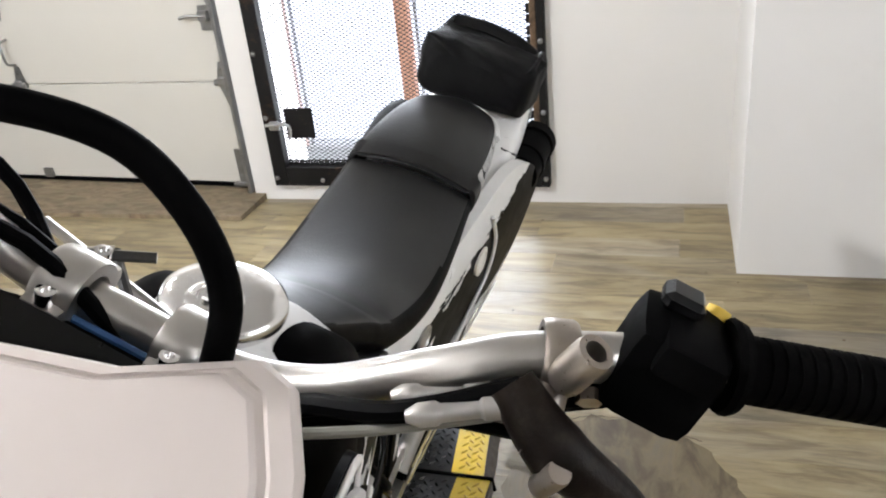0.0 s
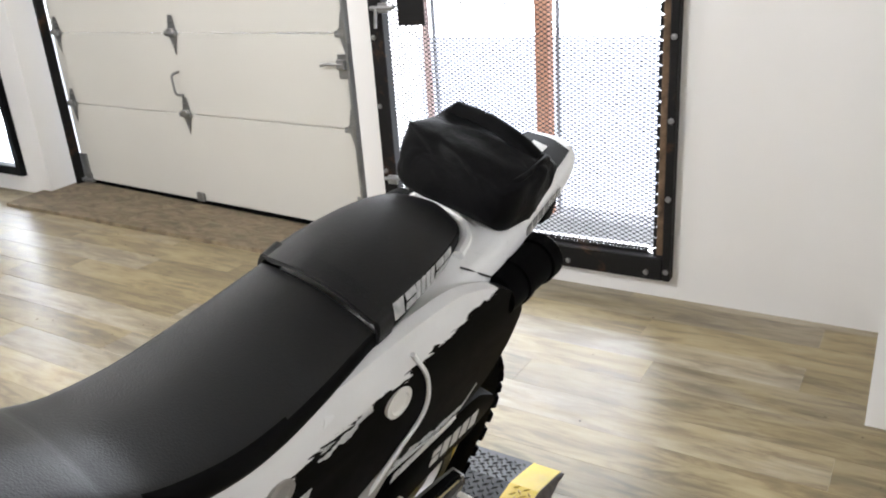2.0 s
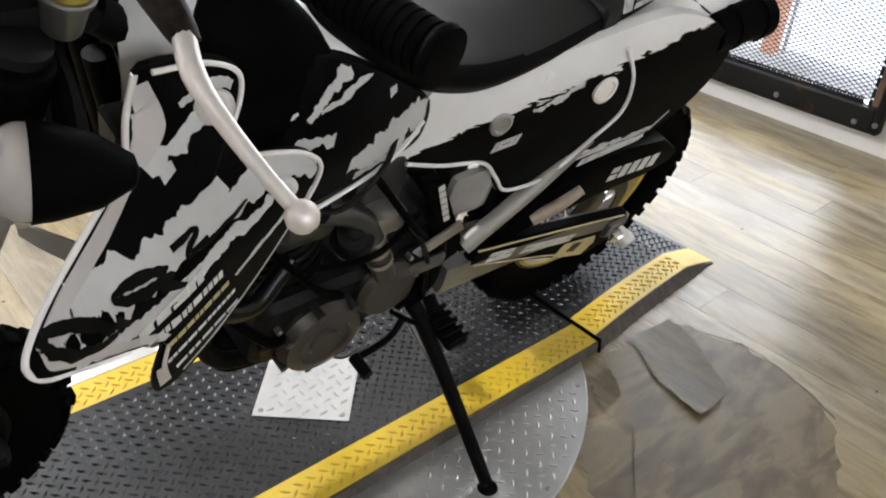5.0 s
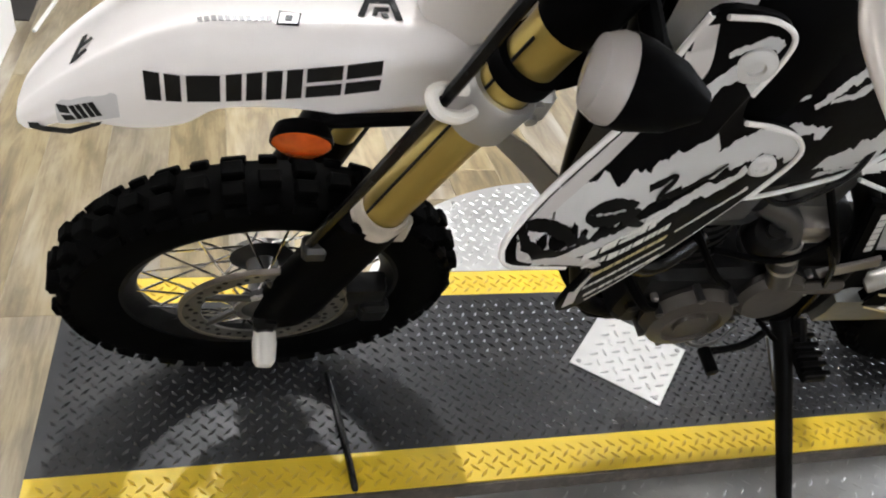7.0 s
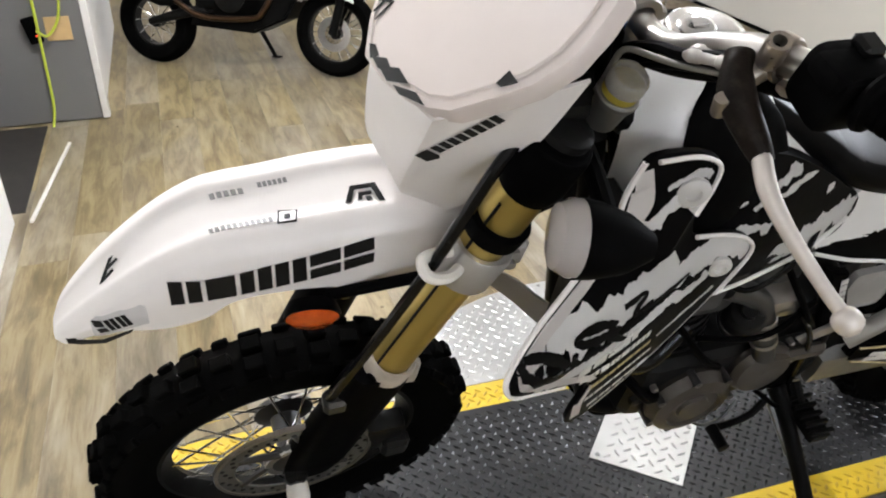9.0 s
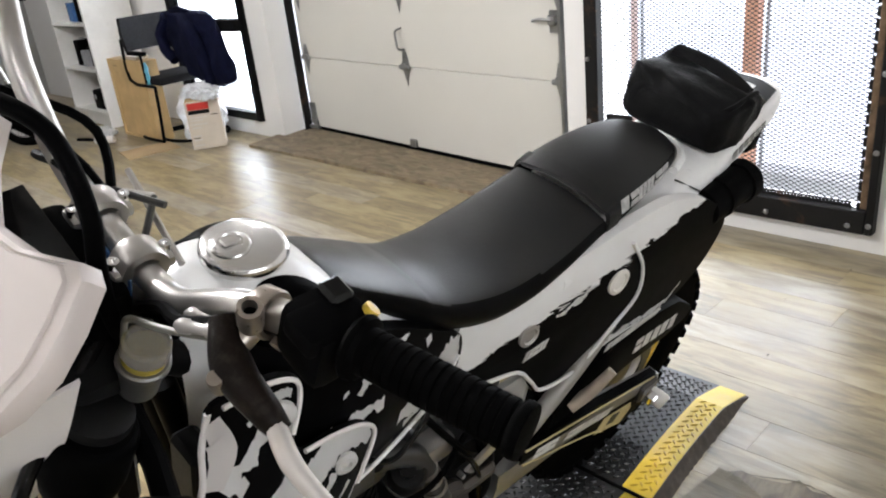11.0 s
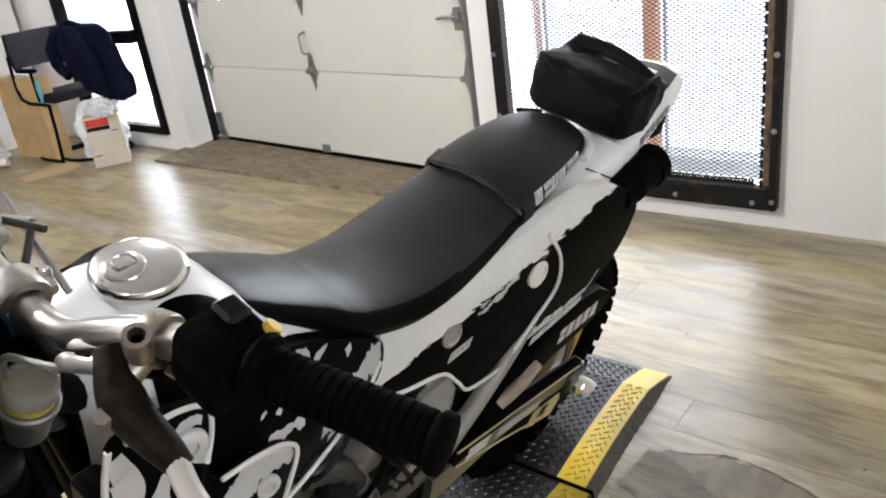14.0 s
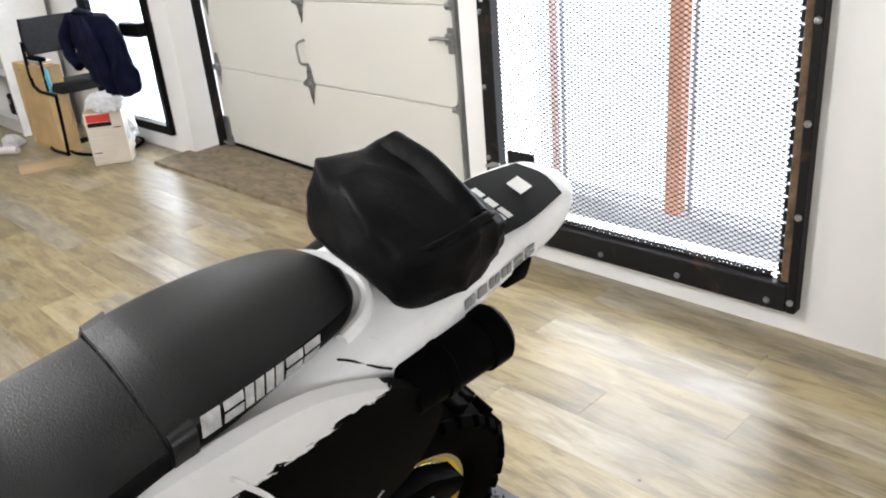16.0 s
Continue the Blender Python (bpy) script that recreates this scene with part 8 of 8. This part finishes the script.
# ---------- other motorcycles ----------
def road_wheel(owner, name, at, r, rim, width, spokes, rim_mat, disc_side=None):
    """A road wheel round the y axis of its own bike (x ahead)."""
    hub = part(name, lathe([(0.0, -0.03), (0.03, -0.03), (0.03, 0.03), (0.0, 0.03)], axis=(0, 1, 0), sides=18), DARK_CAST, owner)
    hub.location = at
    w = width / 2
    part("tyre", lathe([(rim - 0.004, -w * 0.6), (rim + 0.02, -w * 0.95), (r - 0.03, -w), (r - 0.008, -w * 0.6), (r, 0), (r - 0.008, w * 0.6), (r - 0.03, w), (rim + 0.02, w * 0.95), (rim - 0.004, w * 0.6), (rim - 0.004, -w * 0.6)], axis=(0, 1, 0), sides=44), RUBBER, hub)
    part("rim", lathe([(rim - 0.014, -w * 0.55), (rim, -w * 0.6), (rim, w * 0.6), (rim - 0.014, w * 0.55), (rim - 0.014, -w * 0.55)], axis=(0, 1, 0), sides=44), rim_mat, hub)
    mesh = finish("spoke", tube([(0, 0, 0), (0, 0, 1)], 0.0028, 5), CHROME)
    for k in range(spokes):
        a = 2 * math.pi * k / spokes
        s = 1 if k % 2 else -1
        p = Vector((0.026 * math.cos(a + 0.5 * s), s * 0.028, 0.026 * math.sin(a + 0.5 * s)))
        q = Vector(((rim - 0.012) * math.cos(a), s * w * 0.45, (rim - 0.012) * math.sin(a)))
        o = new("spoke", mesh)
        o.parent = hub
        o.matrix_local = Matrix.Translation(p) @ (q - p).to_track_quat("Z", "Y").to_matrix().to_4x4() @ Matrix.Diagonal((1, 1, (q - p).length, 1))
    if disc_side:
        part("brake_disc", lathe([(0.05, disc_side - 0.002), (0.088, disc_side - 0.002), (0.088, disc_side + 0.002), (0.05, disc_side + 0.002), (0.05, disc_side - 0.002)], axis=(0, 1, 0), sides=36), CHROME, hub)
    return hub


def plate_of(points, y0, y1, bevel=0.006):
    """A side-view outline (x, z) with thickness across."""
    return slab(points, abs(y1 - y0), basis((0, max(y0, y1), 0), (1, 0, 0), (0, 0, 1)), bevel)


ADV = pose(-3.93, -0.1, 0.0046, 0, 0, math.degrees(math.atan2(0.848, 0.53))) @ pose(0, 0, 0, -9, 0, 0)
adv = thing("adventure_motorcycle", "white and black adventure motorcycle with crash bars, on its side stand", "motorcycle", ADV)
road_wheel(adv, "rear_wheel", (0.12, 0, 0.218), 0.218, 0.135, 0.11, 20, DARK_CAST)
road_wheel(adv, "front_wheel", (1.14, 0, 0.222), 0.222, 0.155, 0.085, 28, DARK_CAST, -0.045)
part("swingarm", tube([(0.12, -0.07, 0.22), (0.3, -0.08, 0.27), (0.48, -0.07, 0.31)], [0.02, 0.026, 0.03], 12), DARK_CAST, adv)
part("engine", box((0.42, 0.2, 0.34), (0.6, 0, 0.42), 0.04, 2), STEEL, adv, "dark engine block")
part("engine_cover", lathe([(0.0, 0), (0.08, 0), (0.085, 0.012), (0.06, 0.03), (0.0, 0.034)], (0.6, -0.1, 0.38), (0, -1, 0), 24), DARK_CAST, adv)
part("cylinder", box((0.12, 0.17, 0.16), (0.74, 0, 0.56), 0.025, 2, m=pose(0, 0, 0)), CAST, adv)
part("belly_pan", plate_of([(0.36, 0.22), (0.72, 0.2), (0.9, 0.28), (0.97, 0.4), (0.9, 0.46), (0.72, 0.36), (0.4, 0.32)], -0.1, 0.1, 0.012), STEEL, adv, "black belly pan")
for s in (1, -1):
    part("frame_bar", tube([(0.45, 0.1 * s, 0.62), (0.62, 0.12 * s, 0.6), (0.8, 0.12 * s, 0.62), (1.0, 0.06 * s, 0.74)], 0.018, 10), STEEL, adv)
    part("side_tank", plate_of([(0.7, 0.84), (0.76, 0.9), (1.12, 0.87), (1.13, 0.8), (0.95, 0.79), (0.92, 0.73), (0.94, 0.62), (0.9, 0.53), (0.8, 0.56), (0.72, 0.68)], -0.16 * s, -0.09 * s, 0.016), WHITE_PLASTIC, adv, "white side tank with a red line")
    part("red_line", plate_of([(0.79, 0.812), (0.92, 0.775), (0.921, 0.781), (0.79, 0.82)], -0.1612 * s, -0.1596 * s, 0.0), RED_DARK, adv)
    part("tank_mark", plate_of([(0.86, 0.83), (0.94, 0.815), (0.96, 0.85), (0.9, 0.862)], -0.1612 * s, -0.1596 * s, 0.0), GREY_INK, adv)
    part("fairing", plate_of([(0.93, 0.78), (1.14, 0.8), (1.17, 0.7), (1.15, 0.58), (1.02, 0.5), (0.96, 0.39), (0.84, 0.43), (0.9, 0.53), (0.95, 0.62), (0.92, 0.72)], -0.15 * s, -0.07 * s, 0.015), BLACK_PLASTIC, adv, "black side fairing")
    part("crash_bar", tube([(0.72, -0.11 * s, 0.5), (0.76, -0.17 * s, 0.54), (0.81, -0.19 * s, 0.63), (0.86, -0.19 * s, 0.655), (1.02, -0.17 * s, 0.65), (1.05, -0.1 * s, 0.6)], 0.0125, 12), STEEL, adv, "black tubular crash bar")
    part("fork_leg", tube([(1.14, -0.07 * s, 0.22), (1.19, -0.075 * s, 0.45), (1.16, -0.075 * s, 0.78)], [0.024, 0.022, 0.02], 14), STEEL, adv)
    part("fork_guard", plate_of([(1.1, 0.44), (1.19, 0.6), (1.24, 0.6), (1.26, 0.38), (1.2, 0.4)], -0.1 * s, -0.092 * s, 0.002), WHITE_PLASTIC, adv)
    part("side_reflector", plate_of([(1.172, 0.55), (1.196, 0.556), (1.225, 0.468), (1.2, 0.462)], -0.108 * s, -0.1 * s, 0.002), AMBER, adv, "orange side reflector")
    part("indicator", lathe([(0.0, 0), (0.03, 0), (0.032, 0.02), (0.02, 0.04), (0.0, 0.045)], (0.93, -0.15 * s, 0.735), (0.6, -0.6 * s, 0), 16), CLEAR_LENS, adv, "clear front indicator")
    part("footpeg", box((0.03, 0.08, 0.012), (0.5, -0.15 * s, 0.3), 0.003), STEEL, adv)
part("fuel_tank", loft([[(0.7, -0.12, 0.78), (0.7, -0.08, 0.88), (0.7, 0, 0.9), (0.7, 0.08, 0.88), (0.7, 0.12, 0.78)], [(0.9, -0.13, 0.8), (0.9, -0.09, 0.93), (0.9, 0, 0.95), (0.9, 0.09, 0.93), (0.9, 0.13, 0.8)], [(1.1, -0.1, 0.8), (1.1, -0.06, 0.9), (1.1, 0, 0.92), (1.1, 0.06, 0.9), (1.1, 0.1, 0.8)]], 3, 4, thick=0.004), WHITE_PLASTIC, adv)
part("front_fender", loft([[(0.96, -0.05, 0.37), (0.955, 0, 0.38), (0.96, 0.05, 0.37)], [(1.02, -0.06, 0.45), (1.015, 0, 0.465), (1.02, 0.06, 0.45)], [(1.12, -0.065, 0.49), (1.12, 0, 0.505), (1.12, 0.065, 0.49)], [(1.24, -0.06, 0.475), (1.24, 0, 0.49), (1.24, 0.06, 0.475)], [(1.36, -0.03, 0.42), (1.36, 0, 0.43), (1.36, 0.03, 0.42)]], 4, 4, thick=0.006), WHITE_PLASTIC, adv, "white front fender")
part("front_fender_side", plate_of([(0.95, 0.37), (1.02, 0.45), (1.19, 0.58), (1.2, 0.55), (1.07, 0.455), (1.22, 0.42), (1.24, 0.385), (1.05, 0.415)], -0.075, -0.062, 0.002), WHITE_PLASTIC, adv)
part("front_cowl", loft([[(1.16, -0.12, 0.72), (1.2, -0.1, 0.86), (1.2, 0, 0.9), (1.2, 0.1, 0.86), (1.16, 0.12, 0.72)], [(1.28, -0.07, 0.68), (1.3, -0.06, 0.76), (1.31, 0, 0.78), (1.3, 0.06, 0.76), (1.28, 0.07, 0.68)], [(1.4, -0.02, 0.68), (1.41, -0.015, 0.7), (1.41, 0, 0.705), (1.41, 0.015, 0.7), (1.4, 0.02, 0.68)]], 3, 4, thick=0.005), BLACK_PLASTIC, adv, "black front cowl")
part("headlight", lathe([(0.0, 0), (0.06, 0), (0.055, 0.03), (0.0, 0.045)], (1.25, 0, 0.7), (1, 0, -0.2), 20), CLEAR_LENS, adv)
part("windscreen", loft([[(1.14, -0.12, 0.9), (1.2, 0, 0.92), (1.14, 0.12, 0.9)], [(1.05, -0.1, 1.1), (1.1, 0, 1.12), (1.05, 0.1, 1.1)]], 4, 4, thick=0.004), GLASS, adv)
part("handlebar", tube([(0.98, -0.36, 0.98), (1.02, -0.15, 1.0), (1.06, 0, 0.96), (1.02, 0.15, 1.0), (0.98, 0.36, 0.98)], 0.011, 10), STEEL, adv)
part("seat", loft([[(0.72, -0.09, 0.79), (0.72, 0, 0.82), (0.72, 0.09, 0.79)], [(0.5, -0.13, 0.75), (0.5, 0, 0.77), (0.5, 0.13, 0.75)], [(0.3, -0.12, 0.79), (0.3, 0, 0.81), (0.3, 0.12, 0.79)], [(0.02, -0.08, 0.8), (0.02, 0, 0.82), (0.02, 0.08, 0.8)]], 4, 4, thick=0.07), SEAT, adv, "black seat")
part("tail", plate_of([(0.36, 0.72), (0.02, 0.78), (-0.16, 0.77), (-0.12, 0.7), (0.1, 0.62), (0.36, 0.6)], -0.1, 0.1, 0.015), BLACK_PLASTIC, adv)
part("pannier", box((0.34, 0.14, 0.26), (0.02, -0.19, 0.58), 0.02, 2), BLACK_PLASTIC, adv, "black side case")
part("airbox_cover", plate_of([(0.42, 0.7), (0.7, 0.72), (0.72, 0.6), (0.6, 0.5), (0.44, 0.52)], -0.11, 0.11, 0.012), BLACK_PLASTIC, adv)
part("exhaust_header", tube([(0.86, -0.05, 0.5), (0.84, -0.1, 0.42), (0.79, -0.115, 0.32), (0.72, -0.115, 0.275), (0.45, -0.115, 0.27), (0.3, -0.12, 0.34)], 0.015, 12), RUSTY_PIPE, adv, "heat-browned exhaust header")
part("muffler", lathe([(0.0, 0), (0.028, 0), (0.05, 0.05), (0.052, 0.3), (0.04, 0.33), (0.0, 0.33)], (0.3, -0.14, 0.34), (-1, -0.1, 0.35), 20), STEEL, adv)
part("side_stand", tube([(0.62, 0.1, 0.28), (0.66, 0.18, 0.14), (0.69, 0.235, 0.042)], [0.013, 0.012, 0.011], 10), STEEL, adv)
part("stand_foot", box((0.05, 0.04, 0.008), (0.695, 0.24, 0.043), 0.002, m=pose(0, 0, 0)), STEEL, adv)


def cruiser(m, label, tank_mat):
    """A dark road motorcycle, x ahead, origin under the rear axle."""
    o = thing("parked_motorcycle", label, "motorcycle", m, "parked motorcycles")
    road_wheel(o, "rear_wheel", (0, 0, 0.24), 0.24, 0.15, 0.12, 16, CHROME)
    road_wheel(o, "front_wheel", (1.2, 0, 0.24), 0.24, 0.17, 0.1, 20, CHROME, -0.045)
    for s in (1, -1):
        part("fork_leg", tube([(1.2, 0.07 * s, 0.24), (1.04, 0.075 * s, 0.78)], 0.02, 12), CHROME, o)
        part("shock", tube([(0.02, 0.08 * s, 0.27), (0.14, 0.08 * s, 0.55)], 0.022, 10), CHROME, o)
    part("engine", box((0.36, 0.2, 0.28), (0.55, 0, 0.33), 0.04, 2), DARK_CAST, o)
    part("cylinder", lathe([(0.0, 0), (0.08, 0), (0.08, 0.16), (0.06, 0.18), (0.0, 0.18)], (0.6, 0, 0.44), (0.25, 0, 1), 20), CAST, o)
    part("exhaust_pipe", tube([(0.72, -0.06, 0.48), (0.8, -0.1, 0.36), (0.7, -0.13, 0.24), (0.3, -0.14, 0.2), (-0.25, -0.15, 0.22)], [0.018, 0.018, 0.02, 0.034, 0.034], 14), CHROME, o)
    part("fuel_tank", loft([[(0.42, -0.07, 0.66), (0.42, 0, 0.72), (0.42, 0.07, 0.66)], [(0.7, -0.13, 0.66), (0.7, 0, 0.78), (0.7, 0.13, 0.66)], [(0.92, -0.07, 0.7), (0.92, 0, 0.78), (0.92, 0.07, 0.7)]], 5, 5, thick=0.01), tank_mat, o)
    part("seat", loft([[(0.44, -0.1, 0.62), (0.44, 0, 0.66), (0.44, 0.1, 0.62)], [(0.22, -0.13, 0.58), (0.22, 0, 0.61), (0.22, 0.13, 0.58)], [(-0.1, -0.08, 0.62), (-0.1, 0, 0.66), (-0.1, 0.08, 0.62)]], 4, 4, thick=0.05), SEAT, o)
    part("rear_fender", loft([[(0.2, -0.07, 0.46), (0.2, 0, 0.5), (0.2, 0.07, 0.46)], [(0.0, -0.07, 0.5), (0.0, 0, 0.54), (0.0, 0.07, 0.5)], [(-0.24, -0.07, 0.36), (-0.26, 0, 0.38), (-0.24, 0.07, 0.36)]], 4, 4, thick=0.006), tank_mat, o)
    part("front_fender", loft([[(1.0, -0.06, 0.42), (0.98, 0, 0.44), (1.0, 0.06, 0.42)], [(1.2, -0.06, 0.5), (1.2, 0, 0.52), (1.2, 0.06, 0.5)], [(1.4, -0.06, 0.38), (1.42, 0, 0.4), (1.4, 0.06, 0.38)]], 4, 4, thick=0.006), tank_mat, o)
    part("frame", tube([(1.0, 0, 0.74), (0.8, 0, 0.4), (0.72, 0, 0.2), (0.3, 0, 0.2), (0.16, 0, 0.5), (0.5, 0, 0.62), (1.0, 0, 0.74)], 0.02, 10, steps=4), STEEL, o)
    part("handlebar", tube([(0.86, -0.34, 0.9), (1.0, -0.12, 0.92), (1.02, 0, 0.84), (1.0, 0.12, 0.92), (0.86, 0.34, 0.9)], 0.012, 10), CHROME, o)
    part("headlight", lathe([(0.0, 0), (0.07, 0), (0.075, 0.06), (0.05, 0.11), (0.0, 0.12)], (1.18, 0, 0.76), (-1, 0, 0.1), 20), CHROME, o)
    part("side_stand", tube([(0.5, 0.09, 0.22), (0.53, 0.2, 0.02)], 0.012, 8), STEEL, o)
    return o


cruiser(pose(-7.9, 1.35, 0.0046, 0, 0, 38), "black road motorcycle with chrome spoked wheels, parked", BLACK_GLOSS)
cruiser(pose(-7.25, 1.45, 0.0046, 0, 0, 42), "black road motorcycle with chrome pipes, parked beside another", BLACK_GLOSS)


# ---------- floor ----------
floor = solid("floor", box((12.2, 7.62, 0.03), (-2.9, -0.19, -0.021)), JOINT, "worn wood-look vinyl plank floor in tan and grey", "floor", kind="structure", smooth=0)
PW, PL = 0.152, 1.22
rnd = random.Random(11)


def plank_mesh(length):
    bm = bmesh.new()
    g = 0.0002
    a, b, h = length - 2 * g, PW - 2 * g, 0.0045
    c = 0.0005
    rings(bm, [[(g, g, -0.004), (g + a, g, -0.004), (g + a, g + b, -0.004), (g, g + b, -0.004)],
               [(g, g, h - c), (g + a, g, h - c), (g + a, g + b, h - c), (g, g + b, h - c)],
               [(g + c, g + c, h), (g + a - c, g + c, h), (g + a - c, g + b - c, h), (g + c, g + b - c, h)]])
    return finish("plank", bm, PLANK, 0)


whole = plank_mesh(PL)
near, far = [], []
y = -3.98
while y < 3.5:
    x = -9.0 - rnd.uniform(0, PL)
    while x < 3.2:
        inside = -4.6 < x + PL / 2 < 1.6 and -0.75 < y < 3.4
        if x + PL > -9.0:
            (near if inside else far).append((x, y))
        x += PL
    y += PW
near = near[:300]
for px_, py_ in near:
    o = new("plank", whole)
    o.location, o.parent = (px_, py_, 0.0), floor
verts, faces = [], []
for px_, py_ in far:
    k = len(verts)
    g = 0.0005
    x1_ = min(px_ + PL, 3.2) - g
    px_ = max(px_, -9.0)
    for zz in (-0.004, 0.0045):
        verts += [(px_ + g, py_ + g, zz), (x1_, py_ + g, zz), (x1_, py_ + PW - g, zz), (px_ + g, py_ + PW - g, zz)]
    faces += [(k + 4, k + 5, k + 6, k + 7), (k, k + 1, k + 5, k + 4), (k + 1, k + 2, k + 6, k + 5), (k + 2, k + 3, k + 7, k + 6), (k + 3, k, k + 4, k + 7)]
rest = bpy.data.meshes.new("plank_rest")
rest.from_pydata(verts, [], faces)
rest.materials.append(PLANK)
tagged(new("plank_rest", rest), kind="stuff").parent = floor
# small dirt
bm = bmesh.new()
for k in range(150):
    cx, cy, r = rnd.uniform(-3.5, 1.2), rnd.uniform(-0.3, 3.3), rnd.uniform(0.0015, 0.006)
    slab([(cx + r * rnd.uniform(0.6, 1.2) * math.cos(a), cy + r * rnd.uniform(0.5, 1.2) * math.sin(a)) for a in (0.2, 1.4, 2.6, 3.9, 5.1)], 0.0012, pose(0, 0, 0.0046), bm=bm)
part("floor_specks", bm, JOINT, floor, smooth=0)["kind"] = "stuff"
